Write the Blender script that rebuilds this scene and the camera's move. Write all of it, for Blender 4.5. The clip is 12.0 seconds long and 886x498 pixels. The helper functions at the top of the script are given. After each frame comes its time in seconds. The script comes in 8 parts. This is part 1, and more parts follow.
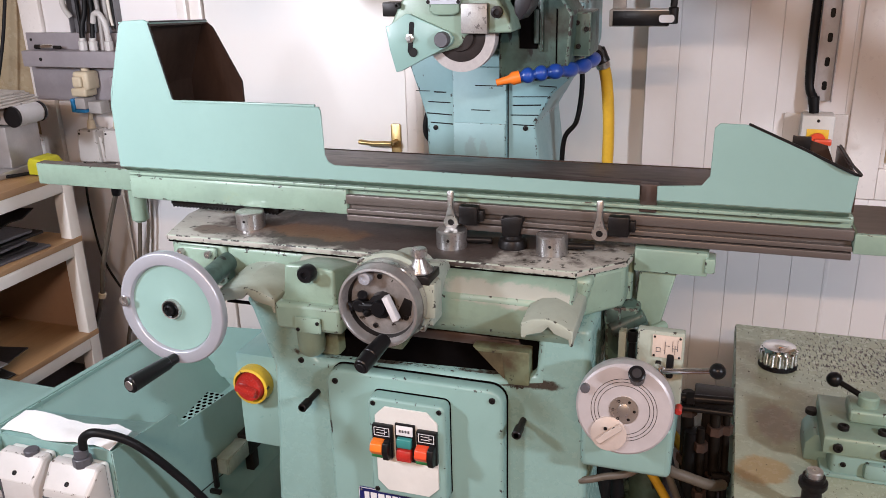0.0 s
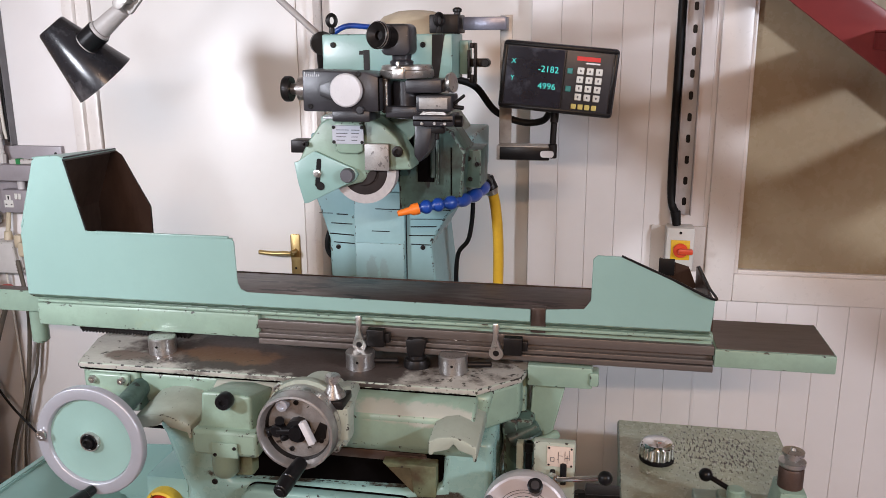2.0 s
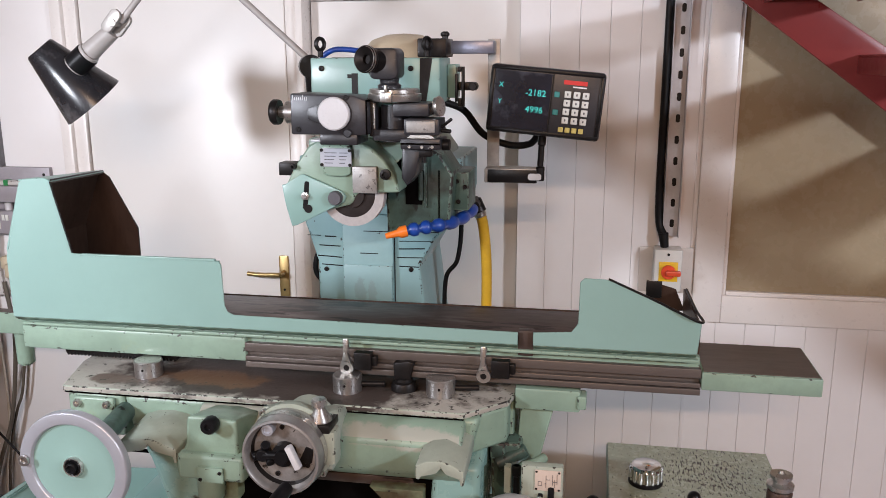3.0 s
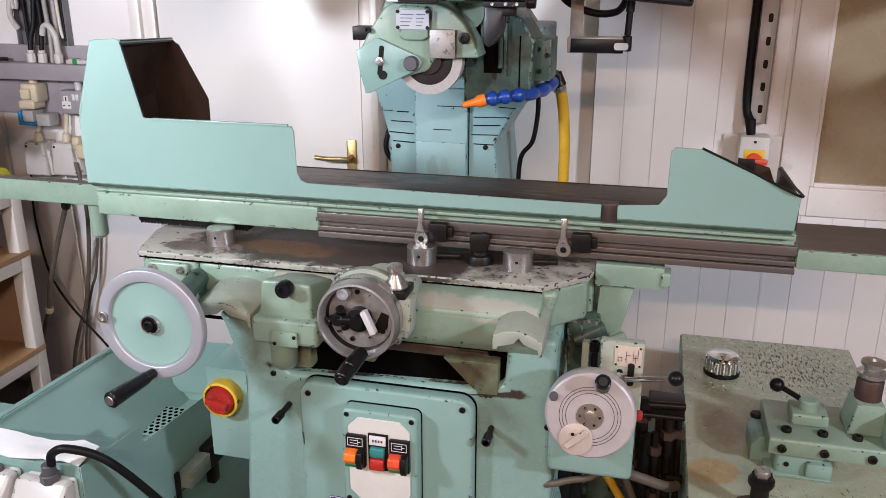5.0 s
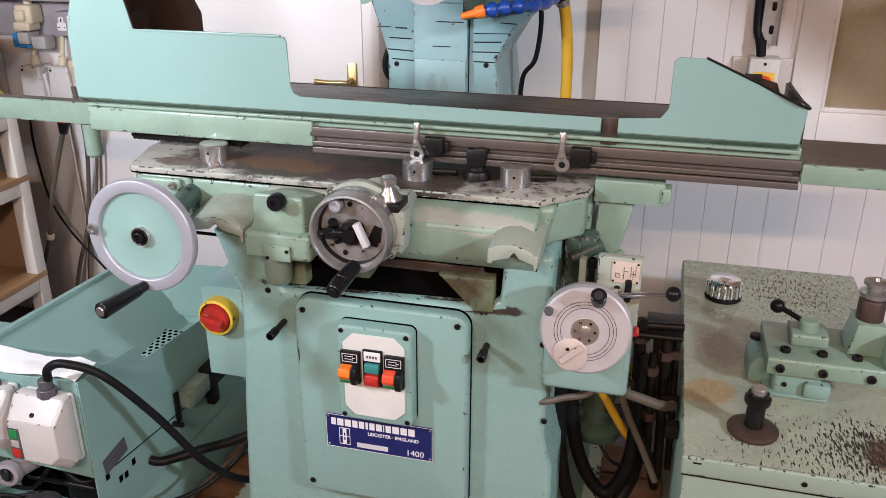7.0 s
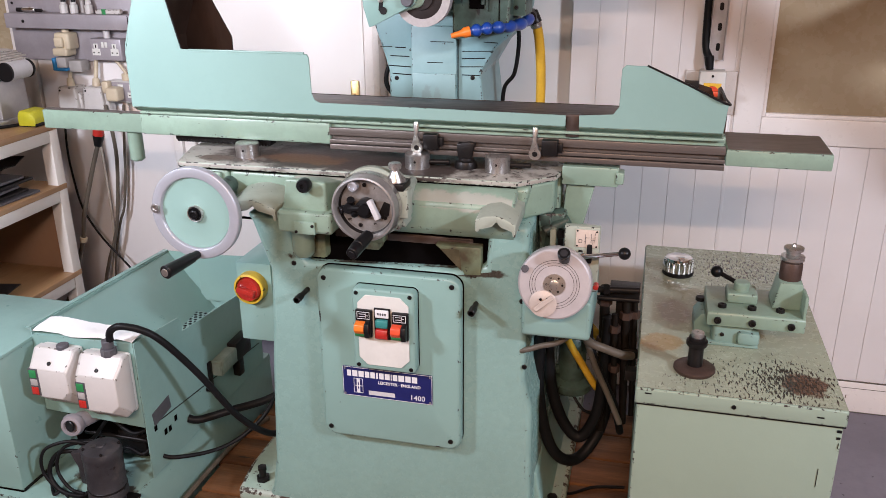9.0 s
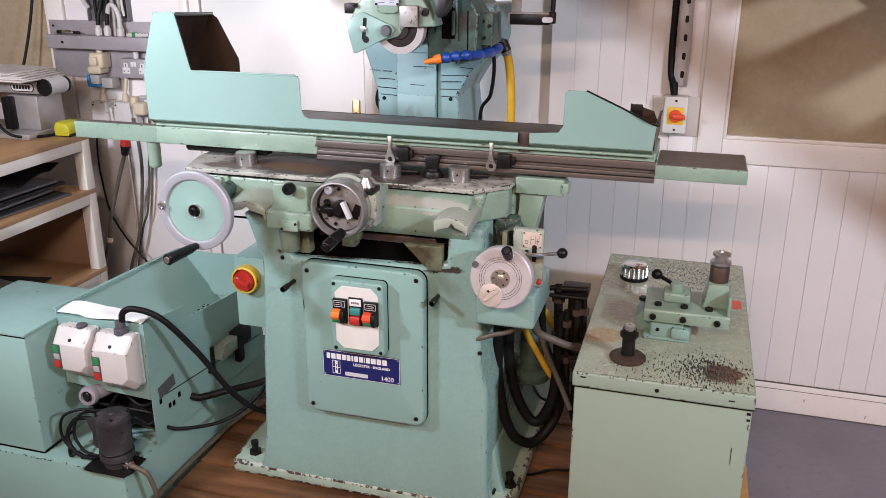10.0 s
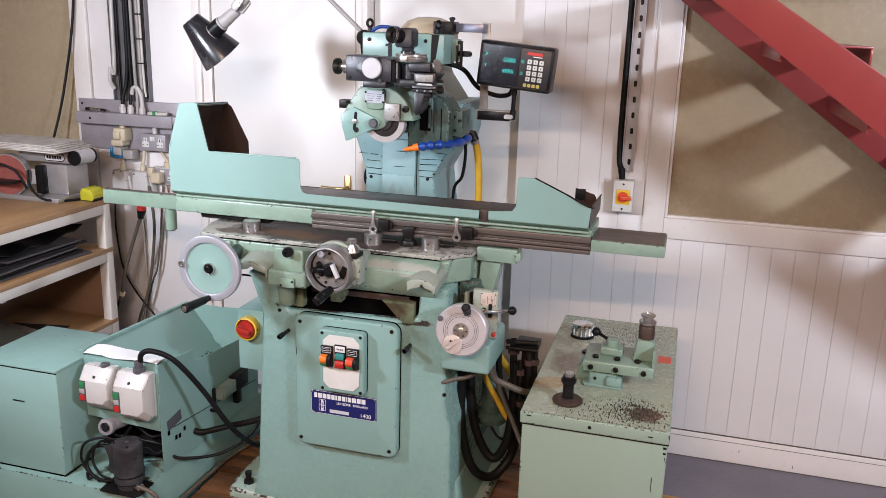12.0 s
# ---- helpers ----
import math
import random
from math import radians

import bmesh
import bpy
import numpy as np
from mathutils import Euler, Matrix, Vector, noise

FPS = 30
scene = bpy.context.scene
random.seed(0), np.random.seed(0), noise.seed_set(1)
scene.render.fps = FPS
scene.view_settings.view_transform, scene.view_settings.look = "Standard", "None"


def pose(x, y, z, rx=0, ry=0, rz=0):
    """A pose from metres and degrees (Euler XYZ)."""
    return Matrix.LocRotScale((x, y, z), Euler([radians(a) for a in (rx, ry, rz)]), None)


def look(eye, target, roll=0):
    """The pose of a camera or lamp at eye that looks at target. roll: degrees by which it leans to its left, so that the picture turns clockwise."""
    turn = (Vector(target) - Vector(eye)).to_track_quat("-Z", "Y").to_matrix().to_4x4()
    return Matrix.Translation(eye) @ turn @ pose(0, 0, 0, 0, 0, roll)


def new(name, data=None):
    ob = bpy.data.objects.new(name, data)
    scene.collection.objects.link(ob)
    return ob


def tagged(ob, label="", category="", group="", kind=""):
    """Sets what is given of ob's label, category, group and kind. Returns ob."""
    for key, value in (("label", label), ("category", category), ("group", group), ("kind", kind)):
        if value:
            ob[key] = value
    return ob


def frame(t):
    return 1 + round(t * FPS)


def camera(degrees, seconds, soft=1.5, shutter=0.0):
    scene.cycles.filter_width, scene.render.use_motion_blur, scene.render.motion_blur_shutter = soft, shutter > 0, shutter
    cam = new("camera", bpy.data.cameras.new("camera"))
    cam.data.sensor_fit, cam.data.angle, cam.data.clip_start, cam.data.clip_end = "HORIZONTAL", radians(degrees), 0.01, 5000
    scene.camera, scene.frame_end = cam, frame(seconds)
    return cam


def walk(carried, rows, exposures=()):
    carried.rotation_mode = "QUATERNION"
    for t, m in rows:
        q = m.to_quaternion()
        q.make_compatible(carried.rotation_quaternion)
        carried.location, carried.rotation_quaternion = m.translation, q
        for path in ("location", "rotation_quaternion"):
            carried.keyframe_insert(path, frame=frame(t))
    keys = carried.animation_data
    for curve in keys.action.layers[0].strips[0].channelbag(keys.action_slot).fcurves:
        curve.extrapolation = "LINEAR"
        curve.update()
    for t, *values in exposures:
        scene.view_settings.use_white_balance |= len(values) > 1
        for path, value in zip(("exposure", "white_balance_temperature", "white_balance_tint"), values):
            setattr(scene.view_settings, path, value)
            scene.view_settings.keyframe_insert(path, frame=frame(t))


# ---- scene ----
cam = camera(55.7, 12.0, 0.75)
PATH = [
    (0, (0.315, 0.156, 1.606), (-0.3, 1.938, 0.94), -1.5),
    (0.5, (0.31, 0.13, 1.632), (-0.235, 1.929, 0.95), -1.3),
    (1, (0.273, 0.086, 1.668), (-0.179, 1.921, 1.015), -0.9),
    (1.5, (0.269, 0.06, 1.703), (-0.125, 1.935, 1.128), -0.4),
    (2, (0.305, 0.049, 1.728), (-0.057, 1.954, 1.237), -0.3),
    (2.5, (0.322, 0.05, 1.743), (-0.014, 1.971, 1.299), -0.2),
    (4.5, (0.257, 0.066, 1.662), (-0.172, 1.94, 1.11), 0.2),
    (5, (0.264, 0.081, 1.637), (-0.199, 1.917, 0.993), -0.0),
    (5.5, (0.274, 0.083, 1.608), (-0.199, 1.902, 0.923), -0.2),
    (6, (0.281, 0.094, 1.607), (-0.193, 1.891, 0.869), 0.1),
    (6.5, (0.285, 0.096, 1.591), (-0.188, 1.887, 0.836), 0.1),
    (7, (0.286, 0.096, 1.58), (-0.186, 1.88, 0.808), 0.1),
    (9, (0.367, -0.254, 1.605), (-0.091, 1.558, 0.892), -0.4),
    (9.5, (0.476, -0.361, 1.622), (-0.015, 1.449, 0.928), 0.1),
    (10, (0.6, -0.474, 1.65), (0.061, 1.333, 0.982), 0.1),
    (10.5, (0.61, -0.606, 1.681), (0.104, 1.213, 1.022), 0.6),
    (11, (0.661, -0.709, 1.713), (0.146, 1.125, 1.104), 1.1),
    (11.5, (0.749, -0.774, 1.743), (0.205, 1.064, 1.172), 1.7),
    (12, (0.772, -0.848, 1.766), (0.237, 1.009, 1.248), 1.6),
]
walk(cam, [(t, look(eye, target, roll)) for t, eye, target, roll in PATH],
     [(0.0, 0.36, 6150, 10), (2.5, 0.08, 6200, 9), (6.0, 0.29, 6050, 9), (9.0, 0.40, 6100, 12), (12.0, 0.34, 6000, 9)])

# ---- light: two work lamps on stands, a cool batten towards the stair and a warm one behind ----
KEY, COOL, WARM = (0.94, 0.94, 1.0), (0.90, 0.92, 1.0), (1.0, 0.62, 0.38)


def area_light(name, m, width, height, power, colour):
    data = bpy.data.lights.new(name, "AREA")
    data.shape, data.size, data.size_y = "RECTANGLE", width, height
    data.energy, data.color = power, colour
    ob = new(name, data)
    ob.matrix_basis = m
    return ob


# place, what it faces, length, width, watts, colour
LAMPS = [((-1.55, 0.10, 1.90), (-0.85, 2.3, 1.30), 0.22, 0.22, 17.0, KEY),
         ((-0.42, -0.32, 1.82), (-1.1, 2.3, 1.45), 0.16, 0.16, 3.6, KEY),
         ((2.65, -0.35, 2.30), (0.7, 1.9, 0.9), 0.30, 0.12, 56, COOL),
         ((0.45, -1.7, 2.66), (0.40, -1.2, 0.0), 1.2, 0.10, 79, WARM)]
for eye, target, length, width, power, colour in LAMPS:
    lamp = area_light("tube_lamp", look(eye, target), length, width, power, colour)
    if eye[2] < 2:
        lamp.data.spread = radians(112)
world = bpy.data.worlds.new("world")
scene.world = world
world.use_nodes = True
world.node_tree.nodes["Background"].inputs[0].default_value = (0.5, 0.55, 0.6, 1)
world.node_tree.nodes["Background"].inputs[1].default_value = 0.3


# ---- materials ----
def mat(name, colour, rough=0.5, metal=0.0, vary=0.12, scale=6.0, bump=0.0, bump_scale=80.0,
        spots=None, spot_colour=(0.03, 0.025, 0.02), spot_scale=30.0, stain=None, stain_colour=(0.1, 0.06, 0.03), stain_scale=3.0,
        coat=0.0, stretch=(1, 1, 1), rough_vary=0.12, islands=0.0, patches=(), spot_stretch=None, flaking=(), spec=0.5):
    m = bpy.data.materials.new(name)
    m.use_nodes = True
    nt = m.node_tree
    b = nt.nodes["Principled BSDF"]
    b.inputs["Metallic"].default_value = metal
    b.inputs["Coat Weight"].default_value = coat
    b.inputs["Specular IOR Level"].default_value = spec
    L = nt.links.new

    def node(kind, **kw):
        n = nt.nodes.new(kind)
        for k, v in kw.items():
            n.inputs[k].default_value = v
        return n
    co = nt.nodes.new("ShaderNodeTexCoord")
    mp = node("ShaderNodeMapping", Scale=stretch)
    L(co.outputs["Object"], mp.inputs["Vector"])

    def noise_tex(s, detail=4.0, rgh=0.55):
        n = node("ShaderNodeTexNoise", Scale=s, Detail=detail, Roughness=rgh)
        L(mp.outputs[0], n.inputs["Vector"])
        return n

    def mix(fac, a, c):
        n = nt.nodes.new("ShaderNodeMix")
        n.data_type = "RGBA"
        if isinstance(fac, float):
            n.inputs[0].default_value = fac
        else:
            L(fac, n.inputs[0])
        for src, i in ((a, 6), (c, 7)):
            if isinstance(src, tuple):
                n.inputs[i].default_value = (*src, 1)
            else:
                L(src, n.inputs[i])
        return n.outputs[2]

    def ramp(src, lo, hi):
        n = node("ShaderNodeMapRange")
        n.inputs["From Min"].default_value, n.inputs["From Max"].default_value = lo, hi
        L(src, n.inputs["Value"])
        return n.outputs[0]
    big = noise_tex(scale)
    fine = noise_tex(scale * 9, 6.0, 0.65)
    dark = tuple(c * (1 - vary) for c in colour)
    light = tuple(min(1, c * (1 + vary * 0.7)) for c in colour)
    out = mix(ramp(big.outputs[0], 0.3, 0.7), dark, light)
    out = mix(ramp(fine.outputs[0], 0.45, 0.75), out, mix(0.5, out, dark))
    if islands:
        geo = nt.nodes.new("ShaderNodeObjectInfo")
        out = mix(ramp(geo.outputs["Random"], 0.0, 1.0), out, mix(islands, out, (0.05, 0.03, 0.02)))
    if stain is not None:
        s = noise_tex(stain_scale, 5.0, 0.6)
        out = mix(ramp(s.outputs[0], stain, stain + 0.16), out, stain_colour)
    for centre, radii, tint, ragged in patches:
        pm = node("ShaderNodeMapping", Location=tuple(-c / r for c, r in zip(centre, radii)), Scale=tuple(1 / r for r in radii))
        L(co.outputs["Object"], pm.inputs["Vector"])
        ln = nt.nodes.new("ShaderNodeVectorMath")
        ln.operation = "LENGTH"
        L(pm.outputs[0], ln.inputs[0])
        rag = noise_tex(ragged, 8.0, 0.68)
        sm = nt.nodes.new("ShaderNodeMath")
        sm.operation = "MULTIPLY_ADD"
        L(rag.outputs[0], sm.inputs[0])
        sm.inputs[1].default_value = -1.9
        L(ln.outputs["Value"], sm.inputs[2])
        out = mix(ramp(sm.outputs[0], 0.12, -0.14), out, tint)
    if spots is not None:
        s = noise_tex(spot_scale, 7.0, 0.62)
        if spot_stretch:
            sp = node("ShaderNodeMapping", Scale=spot_stretch)
            L(co.outputs["Object"], sp.inputs["Vector"])
            L(sp.outputs[0], s.inputs["Vector"])
        level = s.outputs[0]
        for centre, radii, gain in flaking:
            fm = node("ShaderNodeMapping", Location=tuple(-c / r for c, r in zip(centre, radii)), Scale=tuple(1 / r for r in radii))
            L(co.outputs["Object"], fm.inputs["Vector"])
            fl = nt.nodes.new("ShaderNodeVectorMath")
            fl.operation = "LENGTH"
            L(fm.outputs[0], fl.inputs[0])
            near = ramp(fl.outputs["Value"], 1.0, 0.2)
            add = nt.nodes.new("ShaderNodeMath")
            add.operation = "MULTIPLY_ADD"
            L(near, add.inputs[0])
            add.inputs[1].default_value = gain
            L(level, add.inputs[2])
            level = add.outputs[0]
        chip = ramp(level, spots, spots + 0.03)
        out = mix(chip, out, spot_colour)
    L(out, b.inputs["Base Color"])
    r = node("ShaderNodeMapRange")
    r.inputs["To Min"].default_value, r.inputs["To Max"].default_value = max(0.03, rough - rough_vary), min(1, rough + rough_vary)
    L(fine.outputs[0], r.inputs["Value"])
    L(r.outputs[0], b.inputs["Roughness"])
    if bump:
        bn = noise_tex(bump_scale, 3.0)
        bp = node("ShaderNodeBump", Strength=bump, Distance=0.002)
        L(bn.outputs[0], bp.inputs["Height"])
        L(bp.outputs[0], b.inputs["Normal"])
    return m


MINT = (0.232, 0.375, 0.345)
OLD = (0.236, 0.334, 0.265)
PALE = (0.232, 0.365, 0.333)
CHIPPED = (0.345, 0.385, 0.325)
SAGE = (0.285, 0.37, 0.298)
BLUE_MINT = (0.235, 0.375, 0.385)
INK = (0.026, 0.022, 0.020)
M, EDGE = {}, {}
M["mint"] = mat("mint_machine_paint", MINT, 0.32, 0, 0.07, 3, 0.08, 160, spots=0.715, spot_colour=INK, spot_scale=80, stain=0.69, stain_colour=(0.20, 0.32, 0.27), stain_scale=5)
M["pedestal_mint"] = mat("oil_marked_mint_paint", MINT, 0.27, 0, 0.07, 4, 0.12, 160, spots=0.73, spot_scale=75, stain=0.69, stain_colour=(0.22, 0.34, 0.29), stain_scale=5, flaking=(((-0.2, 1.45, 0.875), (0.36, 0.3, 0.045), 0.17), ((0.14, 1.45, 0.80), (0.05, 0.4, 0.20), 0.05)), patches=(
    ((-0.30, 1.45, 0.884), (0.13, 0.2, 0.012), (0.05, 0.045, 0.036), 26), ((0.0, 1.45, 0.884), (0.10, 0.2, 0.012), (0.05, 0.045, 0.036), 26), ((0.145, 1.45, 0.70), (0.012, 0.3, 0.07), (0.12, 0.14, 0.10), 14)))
M["mint_old"] = mat("aged_mint_paint", OLD, 0.34, 0, 0.18, 7, 0.18, 120, spots=0.685, spot_colour=INK, spot_scale=60, stain=0.60, stain_colour=(0.25, 0.30, 0.16), stain_scale=6)
M["mint_chipped"] = mat("chipped_mint_paint", CHIPPED, 0.40, 0, 0.14, 12, 0.25, 90, spots=0.665, spot_scale=85, stain=0.58, stain_colour=(0.43, 0.33, 0.28), stain_scale=12)
# the two patches paint shade and grime beside the pump onto the tank top
M["tank_mint"] = mat("shaded_grimy_tank_paint", MINT, 0.32, 0, 0.10, 4, 0.1, 160, spots=0.70, spot_colour=INK, spot_scale=60, stain=0.66, stain_colour=(0.17, 0.26, 0.21), stain_scale=6, patches=(
    ((-0.94, 1.30, 0.288), (0.075, 0.045, 0.05), (0.05, 0.045, 0.036), 30), ((-0.86, 1.245, 0.288), (0.05, 0.03, 0.05), (0.06, 0.055, 0.045), 34)))
EDGE["aged_white"] = mat("grimy_plastic_edge", (0.50, 0.48, 0.46), 0.4, 0, 0.1, 12, 0, 80, spots=0.57, spot_colour=(0.10, 0.085, 0.07), spot_scale=55)
EDGE["tank_mint"] = mat("tank_edge_wear", MINT, 0.34, 0, 0.1, 8, 0.1, 120, spots=0.56, spot_colour=INK, spot_scale=70)
# oil stain plus the shade below the saddle, both in the colour
M["lug_paint"] = mat("oily_shaded_green", (0.17, 0.205, 0.125), 0.4, 0, 0.3, 14, 0.2, 90, spots=0.66, spot_scale=60, stain=0.47, stain_colour=(0.075, 0.058, 0.034), stain_scale=11)
M["oily_pocket"] = mat("oily_pocket", (0.10, 0.085, 0.05), 0.5, 0, 0.4, 20, spec=0.2)
M["foot_paint"] = mat("rust_chipped_foot_paint", (0.33, 0.44, 0.37), 0.40, 0, 0.16, 10, 0.25, 90, spots=0.64, spot_colour=(0.06, 0.04, 0.03), spot_scale=45, stain=0.60, stain_colour=(0.36, 0.36, 0.30), stain_scale=9)
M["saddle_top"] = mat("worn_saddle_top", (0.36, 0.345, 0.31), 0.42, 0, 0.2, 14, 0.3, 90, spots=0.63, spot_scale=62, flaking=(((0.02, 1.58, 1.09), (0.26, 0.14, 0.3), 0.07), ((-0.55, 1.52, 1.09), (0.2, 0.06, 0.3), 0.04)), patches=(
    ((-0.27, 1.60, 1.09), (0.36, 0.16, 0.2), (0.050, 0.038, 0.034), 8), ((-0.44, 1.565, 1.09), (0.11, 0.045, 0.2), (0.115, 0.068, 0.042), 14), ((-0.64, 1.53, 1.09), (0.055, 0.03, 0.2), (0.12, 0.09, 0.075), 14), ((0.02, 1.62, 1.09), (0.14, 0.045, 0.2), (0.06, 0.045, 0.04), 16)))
M["saddle_face"] = mat("rubbed_saddle_paint", OLD, 0.32, 0, 0.14, 7, 0.15, 120, spots=0.71, spot_scale=70, stain=0.62, stain_colour=(0.28, 0.33, 0.20), stain_scale=6, patches=(((0.0, 1.44, 1.052), (0.14, 0.08, 0.020), (0.345, 0.36, 0.315), 16), ((-0.33, 1.46, 1.07), (0.10, 0.08, 0.02), (0.36, 0.37, 0.32), 18)))
M["sage"] = mat("sage_cabinet_paint", SAGE, 0.4, 0, 0.06, 3, 0.1, 120, spots=0.75, spot_scale=55)
M["sage_top"] = mat("scratched_sage_top", (0.36, 0.40, 0.305), 0.26, 0, 0.10, 6, 0.2, 110, spots=0.66, spot_colour=(0.035, 0.026, 0.022), spot_scale=210, spot_stretch=(1.0, 0.24, 1.0), stain=0.66, stain_colour=(0.25, 0.25, 0.18), stain_scale=5,
    flaking=(((0.66, 1.44, 0.686), (0.26, 0.18, 0.3), 0.135), ((0.72, 1.50, 0.686), (0.12, 0.14, 0.3), 0.08), ((0.64, 2.12, 0.686), (0.30, 0.25, 0.3), 0.135), ((0.45, 1.40, 0.686), (0.10, 0.06, 0.3), 0.05)), patches=(
    ((0.735, 1.46, 0.686), (0.05, 0.05, 0.2), (0.12, 0.070, 0.048), 26), ((0.43, 1.60, 0.686), (0.05, 0.05, 0.2), (0.36, 0.28, 0.15), 9), ((0.46, 1.78, 0.686), (0.045, 0.08, 0.2), (0.25, 0.235, 0.19), 7)))
M["bright_mint"] = mat("pale_guard_paint", PALE, 0.38, 0, 0.06, 4, 0.06, 140, spots=0.745, spot_scale=75, stain=0.68, stain_colour=(0.21, 0.325, 0.285), stain_scale=2.2)
M["column_mint"] = mat("blue_mint_column_paint", BLUE_MINT, 0.48, 0, 0.09, 8, 0.1, 120, spots=0.68, spot_scale=40, patches=(((-0.245, 2.0, 1.165), (0.016, 0.2, 0.036), (0.20, 0.295, 0.29), 70), ((-0.215, 2.0, 1.160), (0.011, 0.2, 0.034), (0.21, 0.31, 0.305), 70)))
M["old_green"] = mat("dull_green_casting", (0.066, 0.112, 0.094), 0.44, 0, 0.35, 9, 0.25, 90, spots=0.60, spot_colour=(0.012, 0.012, 0.010), spot_scale=34, spot_stretch=(1.0, 1.0, 0.30), stain=0.52, stain_colour=(0.022, 0.027, 0.022), stain_scale=7, spec=0.35)
EDGE["mint"] = mat("mint_edge_wear", MINT, 0.34, 0, 0.08, 8, 0.1, 120, spots=0.625, spot_colour=INK, spot_scale=85)
EDGE["pedestal_mint"] = EDGE["mint"]
EDGE["mint_old"] = mat("aged_mint_edge_wear", OLD, 0.36, 0, 0.12, 8, 0.1, 120, spots=0.595, spot_colour=INK, spot_scale=85)
EDGE["mint_chipped"] = mat("chipped_edge_wear", CHIPPED, 0.42, 0, 0.12, 10, 0.1, 120, spots=0.590, spot_colour=INK, spot_scale=85)
EDGE["foot_paint"] = mat("foot_edge_rust", (0.40, 0.46, 0.40), 0.45, 0, 0.2, 10, 0.2, 100, spots=0.50, spot_colour=(0.05, 0.034, 0.025), spot_scale=50)
EDGE["saddle_face"] = EDGE["mint_old"]
EDGE["saddle_top"] = mat("saddle_edge_wear", CHIPPED, 0.42, 0, 0.12, 10, 0.1, 120, spots=0.520, spot_colour=INK, spot_scale=85)
EDGE["sage"] = mat("sage_edge_wear", SAGE, 0.4, 0, 0.1, 8, 0.1, 120, spots=0.570, spot_colour=INK, spot_scale=85)
EDGE["sage_top"] = mat("cabinet_rim_rust", (0.30, 0.33, 0.25), 0.4, 0, 0.1, 8, 0.1, 120, spots=0.45, spot_colour=(0.05, 0.03, 0.022), spot_scale=60)
EDGE["bright_mint"] = mat("guard_edge_wear", PALE, 0.34, 0, 0.1, 8, 0.1, 120, spots=0.61, spot_colour=INK, spot_scale=85)
EDGE["column_mint"] = mat("column_edge_wear", BLUE_MINT, 0.34, 0, 0.1, 8, 0.1, 120, spots=0.560, spot_colour=INK, spot_scale=85)
EDGE["old_green"] = mat("casting_edge_wear", (0.105, 0.16, 0.13), 0.45, 0, 0.1, 8, 0.1, 120, spots=0.500, spot_colour=INK, spot_scale=85)
M["dark_inside"] = mat("oily_brown_inside", (0.046, 0.027, 0.020), 0.4, 0, 0.35, 9, 0.1, 60, stretch=(1, 1, 0.35), spec=0.15)
M["table_steel"] = mat("brown_stained_steel", (0.085, 0.060, 0.052), 0.42, 0.4, 0.4, 9, 0.1, 120, stain=0.62, stain_colour=(0.24, 0.215, 0.20), stain_scale=11, stretch=(0.25, 1, 1), spots=0.58, spot_colour=(0.022, 0.014, 0.012), spot_scale=26)
M["rail_steel"] = mat("grey_brown_rail_steel", (0.135, 0.112, 0.10), 0.38, 0.4, 0.2, 8, 0.05, 150, stretch=(0.2, 1, 1))
M["steel"] = mat("bare_steel", (0.55, 0.54, 0.52), 0.3, 0.9, 0.12, 20, 0.04, 200)
M["turned"] = mat("turned_steel", (0.52, 0.505, 0.495), 0.30, 0.92, 0.08, 40, 0.03, 250)
M["alu"] = mat("satin_aluminium", (0.44, 0.455, 0.505), 0.36, 0.45, 0.06, 12, 0.04, 200)
M["bright_alu"] = mat("bright_turned_aluminium", (0.55, 0.525, 0.545), 0.38, 0.35, 0.08, 30, 0.04, 220, stain=0.66, stain_colour=(0.52, 0.47, 0.47), stain_scale=24)
M["dish_floor"] = mat("oily_dish_steel", (0.30, 0.285, 0.275), 0.38, 0.45, 0.35, 30, 0.12, 120, spots=0.62, spot_colour=(0.035, 0.028, 0.024), spot_scale=55)
M["lead_brown"] = mat("brown_grey_lead", (0.105, 0.088, 0.068), 0.5, 0, 0.25, 18, 0.05, 100)
M["box_green"] = mat("dull_green_box", (0.24, 0.30, 0.26), 0.5, 0, 0.2, 20, spots=0.70, spot_scale=60)
M["pump_grey"] = mat("oily_grey_pump_paint", (0.042, 0.040, 0.045), 0.45, 0.15, 0.35, 16, 0.25, 150, spots=0.62, spot_colour=(0.012, 0.010, 0.009), spot_scale=30, stain=0.60, stain_colour=(0.085, 0.075, 0.068), stain_scale=12, spec=0.35)
M["feed_rim"] = mat("worn_wheel_steel", (0.40, 0.39, 0.385), 0.36, 0.7, 0.2, 25, 0.06, 160, stain=0.60, stain_colour=(0.17, 0.15, 0.14), stain_scale=22)
M["chrome"] = mat("chrome", (0.72, 0.72, 0.72), 0.08, 1.0, 0.04, 20)
M["dark_steel"] = mat("dark_oily_steel", (0.022, 0.020, 0.020), 0.4, 0.6, 0.25, 20, 0.15, 120, spec=0.25)
M["rust"] = mat("rusty_brown_steel", (0.085, 0.055, 0.045), 0.5, 0.4, 0.3, 25, 0.25, 150, spec=0.25)
M["grey_paint"] = mat("dark_grey_hammer_paint", (0.030, 0.030, 0.036), 0.36, 0.1, 0.4, 14, 0.12, 260, spots=0.69, spot_colour=(0.20, 0.20, 0.21), spot_scale=60, stain=0.56, stain_colour=(0.012, 0.012, 0.013), stain_scale=10)
M["motor_grey"] = mat("grey_motor_paint", (0.085, 0.083, 0.095), 0.42, 0.1, 0.2, 14, 0.2, 150)
